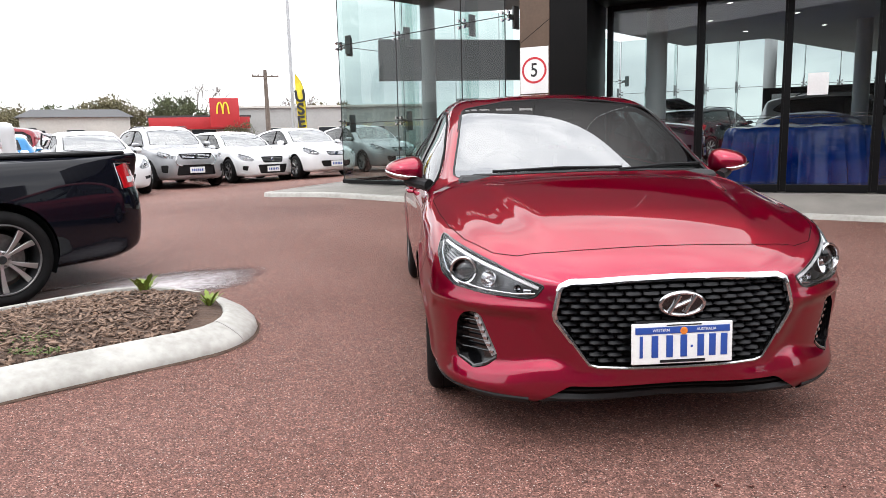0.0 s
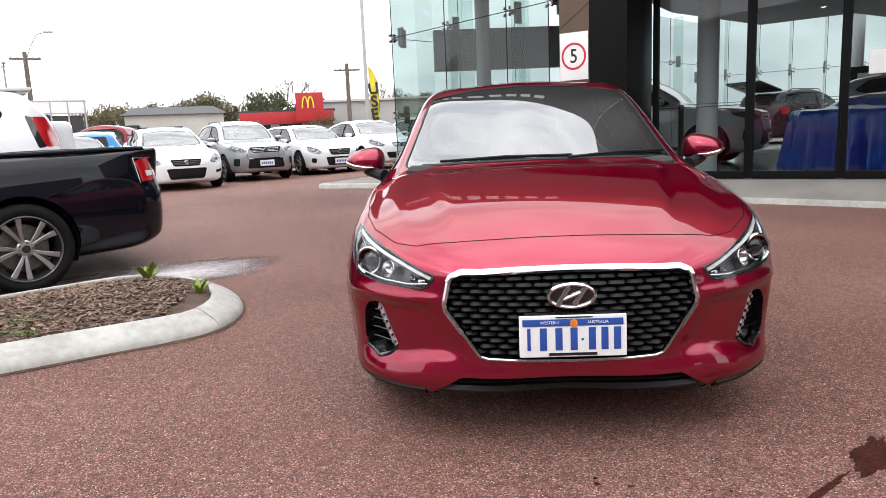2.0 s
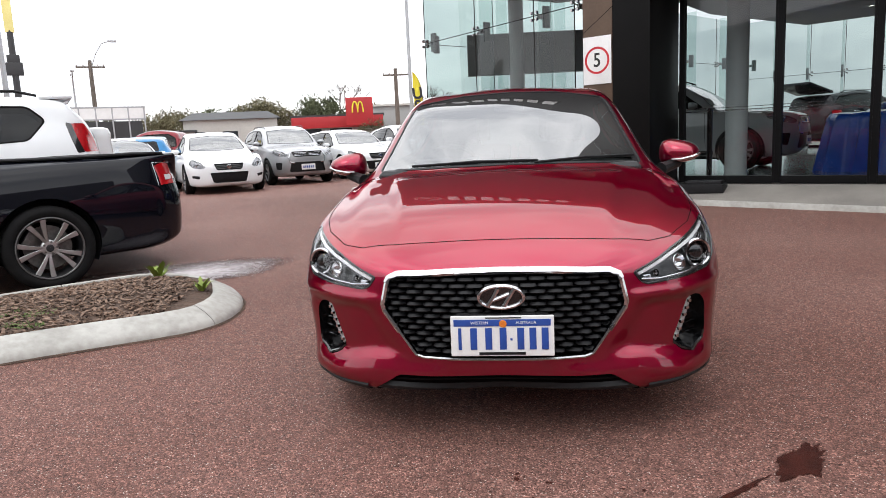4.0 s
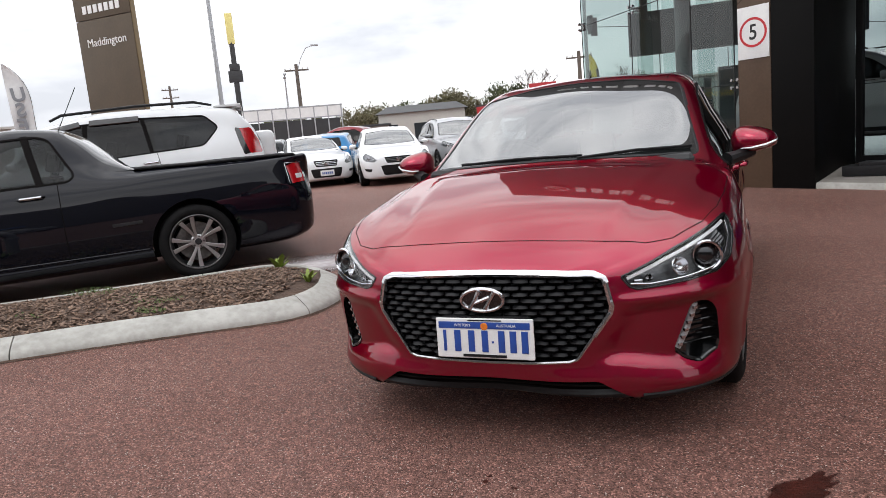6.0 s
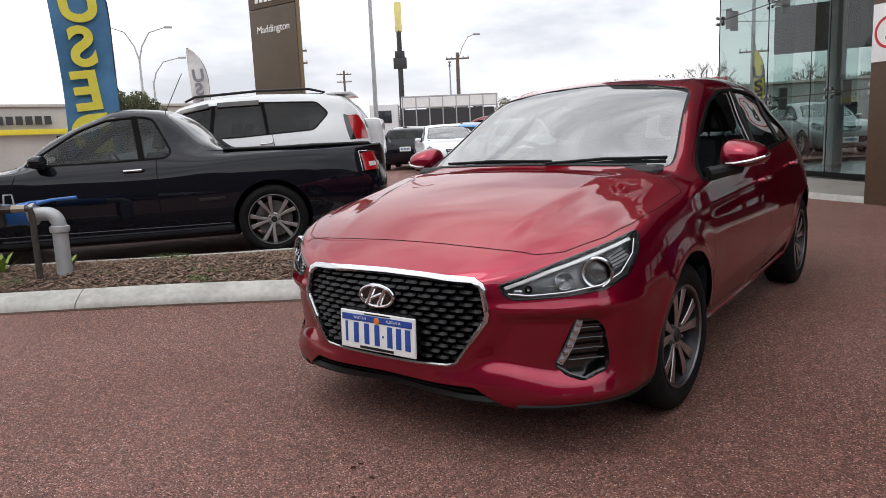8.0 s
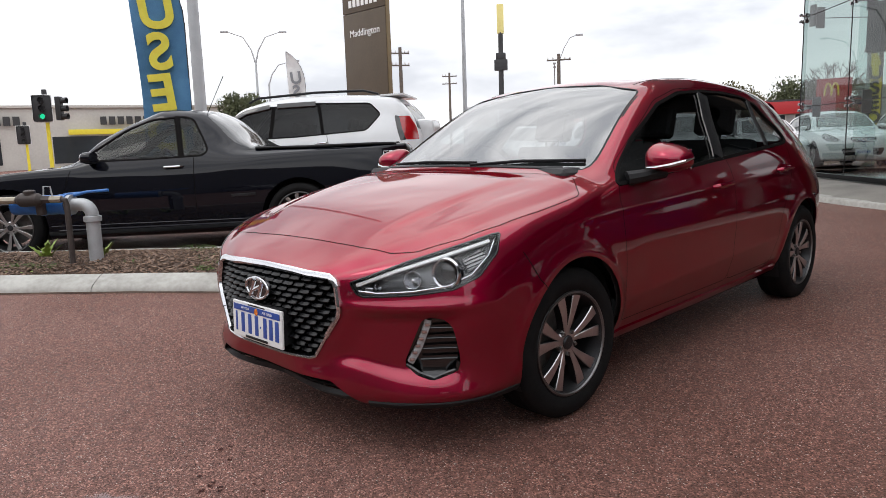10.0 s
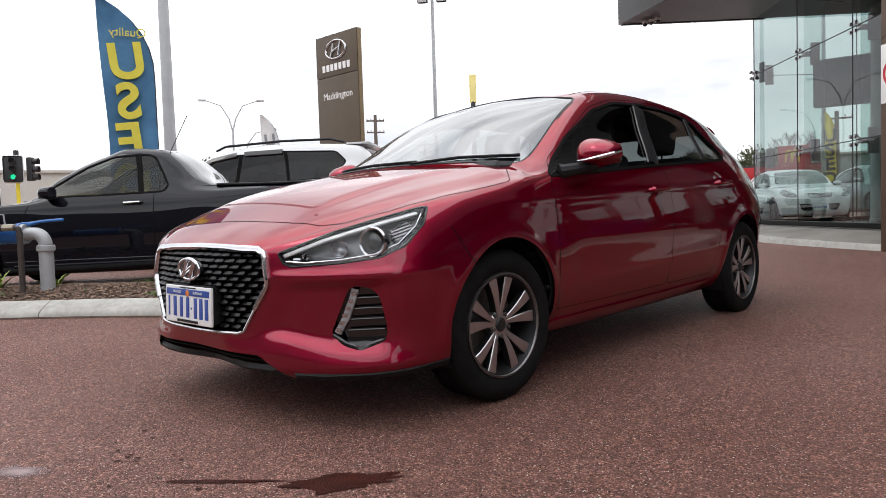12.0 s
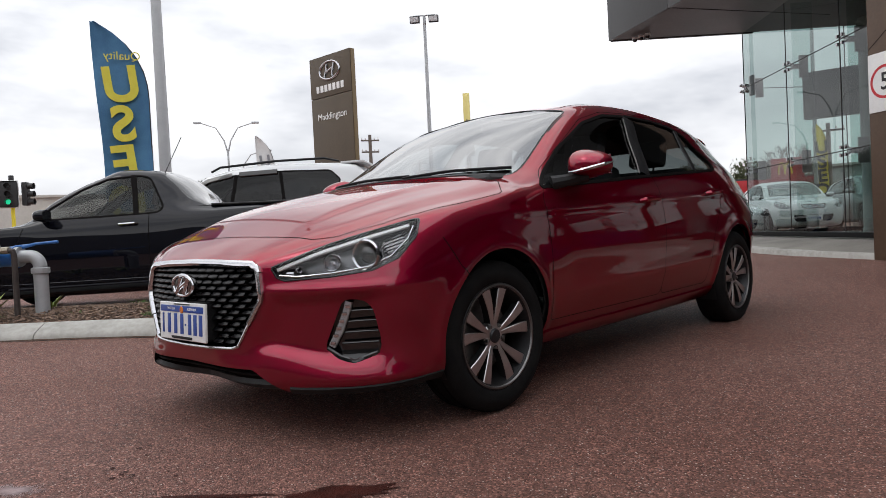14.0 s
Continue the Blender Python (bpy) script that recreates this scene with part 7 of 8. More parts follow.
def glass_wall(name, a, b, z0, z1, cols, rows, label, mat, fins=True, frame=True):
    """Point-fixed glazing: panes, fins behind the joints, spider brackets, a sill rail."""
    a, b = Vector(a), Vector(b)
    L = (b - a).length
    top = thing(name, label, "window", pose(a.x, a.y, 0, 0, 0, math.degrees(math.atan2(b.y - a.y, b.x - a.x))), kind="structure")
    ws = [L * k / cols for k in range(cols + 1)] if isinstance(cols, int) else [L * c for c in cols]
    for x0, x1 in zip(ws, ws[1:]):
        for r0, r1 in zip(rows, rows[1:]):
            ob = part("pane", sheet(x0 + 0.006, x1 - 0.006, r0 + 0.005, r1 - 0.005), mat, top, smooth=0)
            ob.visible_shadow = False
    for k, x in enumerate(ws):
        part("joint", boxes((x - 0.007, x + 0.007, -0.005, 0.005, z0, z1)), DARK_STEEL, top)
        if fins and 0 < k < len(ws) - 1:
            ob = part("glass_fin", sheet(0.10, 0.42, z0, z1, True, x), FIN_GLASS, top, "green-edged glass fin", smooth=0)
            ob.visible_shadow = False
        for r in rows[1:-1]:
            if fins:
                spider(top, pose(x, 0.0, r))
                part("fin_splice", boxes((x - 0.02, x + 0.02, 0.20, 0.33, r - 0.17, r + 0.17), bevel=0.006), BAND_GREY, top)
    for r in rows[1:-1]:
        part("joint", boxes((0, L, -0.004, 0.004, r - 0.006, r + 0.006)), DARK_STEEL, top)
    if frame:
        part("sill_rail", boxes((0, L, -0.04, 0.05, z0 - 0.06, z0 + 0.01), bevel=0.005), FRAME_BLACK, top)
    return top


def plan(v):
    return (v.x, v.y, 0)


pavement()
GA, GB = Vector((-1.92, 13.85, 0)), Vector((1.02, 10.95, 0))
glass_wall("window_front", plan(GA), plan(GB), 0.46, 4.35, [0, 0.40, 0.78, 1.0], [0.46, 1.55, 3.02, 4.35], "tall point-fixed showroom glass with spider brackets", SHOW_GLASS)
GR = Vector((6.2, 24.5, 0))
glass_wall("window_side", plan(GR), plan(GA), 0.46, 4.35, 7, [0.46, 3.02, 4.35], "showroom side glass wall with fins", SHOW_GLASS)
# brown column with the speed sign, black portal behind it
solid("column_bronze", boxes((0, 0.43, 0, 0.62, 0.0, 4.1), bevel=0.006), CLAD_BROWN, "bronze clad column at the entrance", "column", FACE, kind="structure")
part("panel_joint", mesh("panel_joint", [(0.0, -0.002, 2.48), (0.43, -0.002, 2.78), (0.43, -0.002, 2.79), (0.0, -0.002, 2.49)], [(0, 1, 2, 3)], SEAM), None, bpy.data.objects["column_bronze"])
solid("portal_wall", boxes((0.432, 0.95, 0.004, 1.02, 0.0, 4.1), bevel=0.004), CLAD_BLACK, "glossy black portal wall beside the doors", "wall", FACE, kind="structure")
# carried on to 20 m, out of view, to darken what the car mirrors
solid("portal_head", boxes((0.95, 20.0, 0.30, 1.02, 3.02, 4.1), bevel=0.004), CLAD_BLACK, "black panel over the doors", "wall", FACE, kind="structure")
sign = thing("speed_sign", "white speed sign with a red ring on the bronze column", "sign", FACE @ pose(0.215, -0.006, 2.115))
part("board", boxes((-0.205, 0.205, -0.008, 0.004, -0.315, 0.315), bevel=0.003), SIGN_WHITE, sign)
part("ring", lathe([(0.150, -0.0092), (0.151, -0.0105), (0.179, -0.0105), (0.180, -0.0092)], 48, "y", cap=False), SIGN_RED, sign, "red ring")
lettering("numeral", "5", 0.26, SIGN_BLACK, sign, pose(0, -0.0095, -0.005, 90, 0, 0) @ Matrix.Diagonal((0.88, 1, 1, 1)), 0.001, "black numeral five", 0.012)

# doors: frames and panes
DOOR_D = 0.95
MULL = [1.0, 2.26, 3.34, 4.39, 5.45, 6.5, 7.6, 8.7, 9.9, 11.1]
for k, (s0, s1) in enumerate(zip(MULL, MULL[1:])):
    door = thing("door_%d" % (k + 1), "black framed sliding glass showroom door", "door", FACE @ pose(s0, DOOR_D, 0), kind="structure")
    w = s1 - s0
    for nm, d in (("stile", (0.0, 0.075, -0.04, 0.04, SLAB, 3.02)), ("stile", (w - 0.03, w, -0.04, 0.04, SLAB, 3.02)), ("rail", (0.075, w - 0.03, -0.035, 0.035, SLAB - 0.01, SLAB + 0.09)), ("rail", (0.075, w - 0.03, -0.035, 0.035, 2.95, 3.02))):
        part(nm, boxes(d, bevel=0.004), FRAME_BLACK, door)
    pn = part("pane", sheet(0.075, w - 0.03, SLAB + 0.09, 2.95), DOOR_GLASS, door, smooth=0)
    pn.visible_shadow = False
    part("safety_strip", boxes((0.08, w - 0.035, -0.008, -0.006, 1.36, 1.375), (0.08, w - 0.035, -0.008, -0.006, 1.40, 1.41)), glass("frosted_strip_%d" % k, (0.55, 0.57, 0.57), 0.3), door)
part("notice", boxes((0.27, 0.51, -0.009, -0.0065, 1.65, 1.93), bevel=0.001), SIGN_WHITE, bpy.data.objects["door_3"], "white paper notice")

# canopy over it all: soffit and fascia
tip = Vector((-3.52, 12.16, 0))
can = [tip, tip + FD * 22, tip + FD * 22 + FB * 12, Vector((0.6, 16.2, 0)), Vector((-1.76, 13.94, 0))]
bm = bmesh.new()
lo, hi = [bm.verts.new((p.x, p.y, 4.0)) for p in can], [bm.verts.new((p.x, p.y, 4.25)) for p in can]
bm.faces.new(lo), bm.faces.new(hi[::-1])
for k in range(len(can)):
    bm.faces.new((lo[k], lo[(k + 1) % len(can)], hi[(k + 1) % len(can)], hi[k]))
bmesh.ops.recalc_face_normals(bm, faces=bm.faces)
solid("canopy_soffit", bm, SOFFIT, "dark grey panelled soffit of the canopy", "canopy", kind="structure", smooth=0)
fas = thing("canopy_fascia", "pewter metal fascia panels round the canopy", "canopy", kind="structure")


def fascia_panels(a, b, n, z0=3.985, z1=7.4):
    L = (b - a).length
    m = pose(a.x, a.y, 0, 0, 0, math.degrees(math.atan2(b.y - a.y, b.x - a.x)))
    for k in range(n):
        x0, x1 = L * k / n + 0.004, L * (k + 1) / n - 0.004
        ob = part("panel", boxes((x0, x1, -0.05, 0.01, z0, z1), bevel=0.004), FASCIA, fas)
        ob.matrix_basis = m


fascia_panels(tip, tip + FD * 22, 12)
fascia_panels(Vector((-1.76, 13.94, 0)), tip, 2)
for k in range(1, 9):
    p = tip + FD * (k * 1.83)
    ob = part("soffit_joint", boxes((-0.006, 0.006, 0, 3.0, 3.994, 4.0)), SEAM, fas)
    ob.matrix_basis = pose(p.x, p.y, 0, 0, 0, math.degrees(math.atan2(FD.y, FD.x)))
# fascia lettering as plain bars, with an oval badge
letters = thing("fascia_lettering", "white raised sign shapes on the canopy fascia", "sign", pose(tip.x, tip.y, 0, 0, 0, math.degrees(math.atan2(FD.y, FD.x))))
for k in range(7):
    x = 2.35 + k * 0.47
    part("bar", boxes((x, x + 0.30, -0.10, -0.052, 6.15, 6.60), bevel=0.006), SIGN_WHITE, letters)
bm = tube(bmesh.new(), [(1.75 + 0.36 * math.cos(a * math.tau / 32), -0.08, 6.38 + 0.21 * math.sin(a * math.tau / 32)) for a in range(32)], 0.035, 8, closed=True)
tube(bm, [(1.57, -0.08, 6.28), (1.93, -0.08, 6.48)], 0.04, 8)
part("oval_badge", bm, SIGN_WHITE, letters)
# cameras under the canopy tip
for k in range(3):
    p = tip + FD * (0.30 + 0.12 * k) + FB * (0.30 + 0.05 * k)
    c = thing("security_camera", "small white dome camera under the canopy", "camera", pose(p.x, p.y, 3.98), group="canopy cameras")
    part("base", lathe([(0.05, 0.0), (0.05, -0.03), (0.045, -0.04)], 16), WHITE_PLASTIC, c)
    part("dome", lathe([(0.042, -0.04)] + [(0.042 * math.cos(a), -0.045 - 0.042 * math.sin(a)) for a in np.linspace(0.1, 1.5, 6)], 16), GLOSS_BLACK, c)

# inside
bm = bmesh.new()
room = [site(-0.1, 1.1), site(12, 1.1), site(12, 14), GR, GA + FB * 0.1]
vs = [bm.verts.new((p.x, p.y, SLAB + 0.004)) for p in room]
bm.faces.new(vs)
if bm.faces[:][0].normal.z < 0:
    bmesh.ops.reverse_faces(bm, faces=bm.faces)
solid("floor", bm, SHOW_FLOOR, "polished grey showroom floor", "floor", kind="structure", smooth=0)
bm = bmesh.new()
room2 = [site(0.0, 1.03), site(12, 1.03), site(12, 13.9), site(4.8, 13.9), site(2.8, 9.0), site(0.9, 9.2), site(-0.1, 5.6)]
lo, hi = [bm.verts.new((p.x, p.y, 3.35)) for p in room2], [bm.verts.new((p.x, p.y, 3.5)) for p in room2]
bm.faces.new(lo), bm.faces.new(hi[::-1])
for k in range(len(room2)):
    bm.faces.new((lo[k], lo[(k + 1) % len(room2)], hi[(k + 1) % len(room2)], hi[k]))
bmesh.ops.recalc_face_normals(bm, faces=bm.faces)
solid("ceiling", bm, CEILING, "grey plasterboard showroom ceiling", "ceiling", kind="structure", smooth=0)
glass_wall("window_back", plan(site(12, 14.0)), plan(site(-2.0, 15.1)), 0.46, 4.35, 15, [0.46, 1.5, 2.6, 4.35], "far glass wall of the showroom with brackets", SHOW_GLASS)
# front wall added past the last door, unseen, to darken the car's side
wall_run("wall_front", plan(site(11.12, 0.95)), plan(site(20, 0.95)), 0, 4.0, 0.2, CLAD_BROWN, "plain bronze clad wall added past the doors, out of view")
wall_run("wall_east", plan(site(12, 1.1)), plan(site(12, 14)), 0, 4.0, 0.2, BAND_GREY, "plain grey showroom end wall")
wall_run("bulkhead", plan(site(-4.2, 3.05)), plan(site(-0.9, 5.6)), 2.42, 3.23, 0.25, BAND_GREY, "grey bulkhead band behind the glass")
wall_run("partition", plan(site(-3.0, 4.2)), plan(site(-2.2, 4.9)), SLAB, 2.05, 0.2, BAND_GREY, "grey partition wall inside the showroom")
for s, d in ((-3.35, 3.6), (1.58, 1.6), (4.6, 7.0), (6.4, 9.5), (2.8, 10.5)):
    p = site(s, d)
    solid("column", lathe([(0.165, SLAB), (0.165, SLAB + 0.04), (0.15, SLAB + 0.05), (0.15, 4.0)], 32), COLUMN, "round pale grey showroom column", "column", pose(p.x, p.y, 0), group="showroom columns", kind="structure")
LAMP = glow("downlight_glow", (1.0, 0.97, 0.9), 6.0)
dl = thing("downlight", "small round recessed ceiling downlight", "lamp", group="downlights")
part("trim_ring", lathe([(0.045, 0.0), (0.062, -0.006), (0.066, 0.0)], 18, cap=False), WHITE_PLASTIC, dl)
part("lens", lathe([(0.001, -0.002), (0.045, -0.002)], 18, cap=False), LAMP, dl)
k = 0
for s in (1.9, 3.4, 4.9, 6.4, 7.9):
    for d in (2.0, 3.6, 5.4, 7.4, 9.6, 12):
        if d > 9 and s < 4.8:
            continue
        p = site(s + (0.5 if k % 2 else 0), d, 3.347)
        k += 1
        if k == 1:
            dl.matrix_basis = pose(*p)
        else:
            copy_thing(dl, pose(*p))


def covered_car():
    """A car under a loose blue cloth: hanging folds round the sides, creases on top."""
    v, f = [], []
    nu_, nv_ = 260, 26
    A, B, rc = 2.25, 1.02, 0.45
    path = []
    for sx, sy, a0 in ((1, 1, 0), (-1, 1, 90), (-1, -1, 180), (1, -1, 270)):
        path += [(sx * (A - rc) + rc * math.cos(radians(a0 + k * 15)), sy * (B - rc) + rc * math.sin(radians(a0 + k * 15))) for k in range(7)]
    path.append(path[0])
    run = np.concatenate([[0], np.cumsum([math.dist(a, b) for a, b in zip(path, path[1:])])])
    for i in range(nu_):
        q = run[-1] * i / nu_
        bx, by = float(np.interp(q, run, [p[0] for p in path])), float(np.interp(q, run, [p[1] for p in path]))
        fold = 0.6 * math.sin(q * 19 + 2.2 * math.sin(q * 2.1)) + 0.45 * math.sin(q * 33 + 1) + 0.8 * noise.noise(Vector((q * 1.3, 0, 0)))
        out = Vector((bx / A, by / B)).normalized()
        for j in range(nv_ + 1):
            t = j / nv_
            if t < 0.45:
                w = t / 0.45
                z = 0.86 * w
                x, y = bx + out.x * (0.13 * fold * (1 - w * 0.75) + 0.10 * (1 - w)), by + out.y * (0.13 * fold * (1 - w * 0.75) + 0.10 * (1 - w))
            else:
                w = (t - 0.45) / 0.55
                k = (1 - w) ** 0.75
                x, y = bx * k + out.x * 0.02 * fold * (1 - w), by * k + out.y * 0.02 * fold * (1 - w)
                cab = max(0, 1 - ((x - 0.15) / 1.45) ** 4) * max(0, 1 - (y / 0.80) ** 4)
                z = 0.86 + 0.08 * w + 0.20 * cab * min(1, w * 2.2) + 0.03 * noise.noise(Vector((x * 3, y * 3, 2)))
            v.append((x, y, z))
    m = nv_ + 1
    for i in range(nu_):
        for j in range(nv_):
            f.append((i * m + j, ((i + 1) % nu_) * m + j, ((i + 1) % nu_) * m + j + 1, i * m + j + 1))
    me = mesh("covered_car", v, f, TARP, 70)
    p = site(3.72, 5.1)
    tagged(new("covered_car", me), "car hidden under a draped shiny blue cloth", "covered car").matrix_basis = pose(p.x, p.y, SLAB, 0, 0, math.degrees(math.atan2(FB.y, FB.x)) - 8)


covered_car()


def indoor(fn, name, label, s, d, heading, colour, **kw):
    p = site(s, d)
    car = fn(name, label, (0, 0, 0, (0.9, 3.5)), colour, group="showroom cars", **kw)
    car.matrix_basis = pose(p.x, p.y, SLAB + 0.005, 0, 0, heading)
    return car


indoor(small_suv, "compact_suv", "silver grey sport utility car on display behind the glass", 2.0, 4.25, 155, PALE_GREY_PAINT, glass_m=DARK_GLASS)
hatch_open = indoor(small_suv, "compact_suv", "black sport utility car with its tailgate raised", 2.1, 17.4, -147, BLACK_PAINT, glass_m=DARK_GLASS)
gate_bm = boxes((-0.02, 0.95, -0.62, 0.62, -0.035, 0.035), bevel=0.03)
gate = part("tailgate", gate_bm, BLACK_PAINT, hatch_open, "open black tailgate")
gate.matrix_basis = pose(3.85, 0, 1.58, 0, -16, 0)
part("tailgate_glass", boxes((0.10, 0.55, -0.5, 0.5, -0.045, -0.037), bevel=0.003), DARK_GLASS, gate)
indoor(small_suv, "compact_suv", "silver sport utility car behind the covered car", 6.9, 8.4, 150, SILVER_PAINT)
# added panel imitates the dark lettered building that shows in the door glass
board = thing("display_board", "dark panel with a pale bar, standing in for a building mirrored in the glass", "board", FACE @ pose(2.7, 9.6, SLAB))
part("panel", boxes((0, 2.6, 0, 0.06, 0.5, 1.85), bevel=0.01), CLAD_BLACK, board)
part("bar", boxes((0.2, 1.0, -0.01, -0.003, 1.5, 1.7), bevel=0.002), SIGN_WHITE, board)
part("leg", boxes((0.2, 0.26, 0, 0.06, 0, 0.5)), CLAD_BLACK, board)
part("leg", boxes((2.34, 2.4, 0, 0.06, 0, 0.5)), CLAD_BLACK, board)
p = site(1.21, 1.59)
solid("bollard", lathe([(0.04, SLAB), (0.04, SLAB + 0.98), (0.045, SLAB + 1.0), (0.03, SLAB + 1.02)], 18), GLOSS_BLACK, "slim black post inside the doors", "post", pose(p.x, p.y, 0))
p = site(1.45, 0.45)
mat_bm = boxes((-0.33, 0.33, -0.16, 0.16, SLAB - 0.10, SLAB + 0.02), (-0.16, 0.30, -0.13, 0.12, SLAB + 0.0, SLAB + 0.06), bevel=0.02)
solid("folded_mat", mat_bm, PLASTIC, "black rubber mat lying by the portal", "mat", pose(p.x, p.y, 0, 0, 0, -20))


# ---- signs, poles and the street beyond ----
POLE_GREY = surf("painted_pole", (0.42, 0.43, 0.44), (0.36, 0.37, 0.38), scale=4, rough=0.45, metal=0.3)
POLE_DARK = surf("dark_pole", (0.03, 0.03, 0.032), scale=6, rough=0.5)
TIMBER = surf("weathered_timber", (0.16, 0.13, 0.11), (0.10, 0.085, 0.07), scale=6, rough=0.9)
SIGN_GOLD = surf("golden_sign_edge", (0.17, 0.12, 0.06), (0.14, 0.098, 0.048), scale=1.2, rough=0.4, metal=0.3)
SIGN_BROWN = surf("bronze_sign", (0.085, 0.060, 0.036), (0.068, 0.047, 0.028), scale=1.2, rough=0.45, metal=0.2)
FLAG_BLUE = surf("blue_banner", (0.07, 0.20, 0.36), (0.05, 0.15, 0.29), scale=6, rough=0.75)
FLAG_YELLOW = surf("yellow_banner", (0.78, 0.66, 0.05), (0.7, 0.56, 0.04), scale=6, rough=0.75)
PALE_YELLOW = surf("pale_yellow", (0.80, 0.72, 0.30), (0.72, 0.62, 0.2), scale=1, rough=0.5)
FLAG_WHITE = surf("white_banner", (0.72, 0.72, 0.71), (0.62, 0.62, 0.62), scale=6, rough=0.75)
INK = surf("banner_ink", (0.03, 0.03, 0.035), scale=6, rough=0.8)
LETTER_GREY = surf("banner_grey", (0.25, 0.26, 0.28), scale=6, rough=0.8)
LETTER_YELLOW = surf("banner_yellow_ink", (0.74, 0.66, 0.08), (0.68, 0.58, 0.06), scale=8, rough=0.75)
BUILD_PALE = surf("pale_render", (0.52, 0.50, 0.46), (0.44, 0.42, 0.39), scale=0.6, rough=0.85)
BUILD_GREY = surf("grey_render", (0.36, 0.36, 0.35), (0.30, 0.30, 0.29), scale=0.6, rough=0.85)
ROOF_DARK = surf("dark_roof", (0.045, 0.045, 0.047), (0.035, 0.035, 0.037), scale=2, rough=0.7)
FAST_RED = surf("red_sheet", (0.42, 0.02, 0.025), (0.36, 0.016, 0.02), scale=1.2, rough=0.4)
WINDOW_DARK = surf("far_window", (0.03, 0.035, 0.04), scale=2, rough=0.1)
FOLIAGE = surf("foliage", (0.095, 0.108, 0.048), (0.055, 0.064, 0.030), scale=0.8, rough=0.8, fine=5)
FOLIAGE_OLIVE = surf("olive_foliage", (0.16, 0.14, 0.07), (0.09, 0.08, 0.043), scale=0.8, rough=0.8, fine=5)
TWIG = surf("bare_twig", (0.20, 0.17, 0.155), (0.14, 0.12, 0.11), scale=3, rough=0.9)
GRASS = surf("verge_grass", (0.10, 0.13, 0.05), (0.07, 0.09, 0.035), scale=3, rough=0.9)


def feather_flag(label, x, y, yaw, base, top, width, cloth, mat_text, chars, size, small="", mirrored=True):
    """A tall feather banner on a bent pole; seen from its back the letters run mirrored."""
    t = thing("feather_flag", label, "flag", pose(x, y, rise(x, y), 0, 0, yaw))
    H = top
    pole = []
    for k in range(22):
        q = k / 21
        pole.append((width * 0.5 - width * 0.16 * (1 - q) * 0 - (width * 0.98 * max(0, (q - 0.72) / 0.28) ** 2.2), 0, H * (q if q < 0.72 else 0.72 + (q - 0.72) * (1 - 0.12 * ((q - 0.72) / 0.28) ** 2) * 1.13)))
    part("pole", tube(bmesh.new(), [(width * 0.5, 0, 0)] + pole[1:], [0.02] + [0.016 - 0.010 * k / 21 for k in range(1, 22)], 8), POLE_DARK, t, "black bent pole")
    v, f = [], []
    m = 9
    for k in range(40):
        q = k / 39
        z = base + (pole[-1][2] - base) * q
        zz = [p[2] for p in pole]
        xr = float(np.interp(z, zz, [p[0] for p in pole]))
        xl = -width * 0.5 + 0.06 * width * math.sin(q * 5)
        for j in range(m):
            s = j / (m - 1)
            v.append((xr + (xl - xr) * s, 0.025 * math.sin(s * 5 + q * 11) + 0.02 * math.sin(q * 17), z))
    for k in range(39):
        for j in range(m - 1):
            f.append((k * m + j, k * m + j + 1, (k + 1) * m + j + 1, (k + 1) * m + j))
    part("cloth", mesh("cloth", v, f, cloth, 60), None, t)
    z = H * 0.84
    sx = -1 if mirrored else 1
    flip = Matrix.Diagonal((sx, 1, 1, 1))
    if small:
        ob = lettering("small_word", small, size * 0.30, mat_text, t, pose(0.02 * width, -0.055, z + size * 0.22, 90, 0, 0) @ flip, 0.002)
    for k, ch in enumerate(chars):
        lettering("letter", ch, size * 1.25, mat_text, t, pose(-0.02, -0.055, z - size * (0.55 + k * 1.02), 90, 0, 0) @ Matrix.Rotation(radians(6), 4, "Z") @ flip, 0.012, bold=0.03)
    return t


def light_pole(label, x, y, h, r, heads=0, yaw=0.0, mat=None):
    t = thing("light_pole", label, "lamp post", pose(x, y, rise(x, y), 0, 0, yaw))
    part("pole", lathe([(r * 1.6, 0), (r * 1.6, 0.03), (r * 1.15, 0.05), (r, 1.0), (r * 0.62, h)], 16), mat or POLE_GREY, t)
    part("base_plate", boxes((-r * 2.2, r * 2.2, -r * 2.2, r * 2.2, 0, 0.02), bevel=0.004), mat or POLE_GREY, t)
    if heads:
        part("cross_arm", tube(bmesh.new(), [(-0.45, 0, h), (0.45, 0, h)], 0.03, 8), mat or POLE_GREY, t)
        for s in (-1, 1):
            bm = boxes((s * 0.38 - 0.19, s * 0.38 + 0.19, -0.22, 0.22, -0.30, -0.02), bevel=0.03)
            bmesh.ops.transform(bm, matrix=pose(0, -0.05, h, 14, 0, 0), verts=bm.verts)
            hd = part("flood_head", bm, POLE_DARK, t, "black flood light head")
            bm = boxes((s * 0.38 - 0.165, s * 0.38 + 0.165, -0.235, -0.222, -0.26, -0.06), bevel=0.004)
            bmesh.ops.transform(bm, matrix=pose(0, -0.05, h, 14, 0, 0), verts=bm.verts)
            part("lens", bm, LAMP_WHITE, hd)
    return t


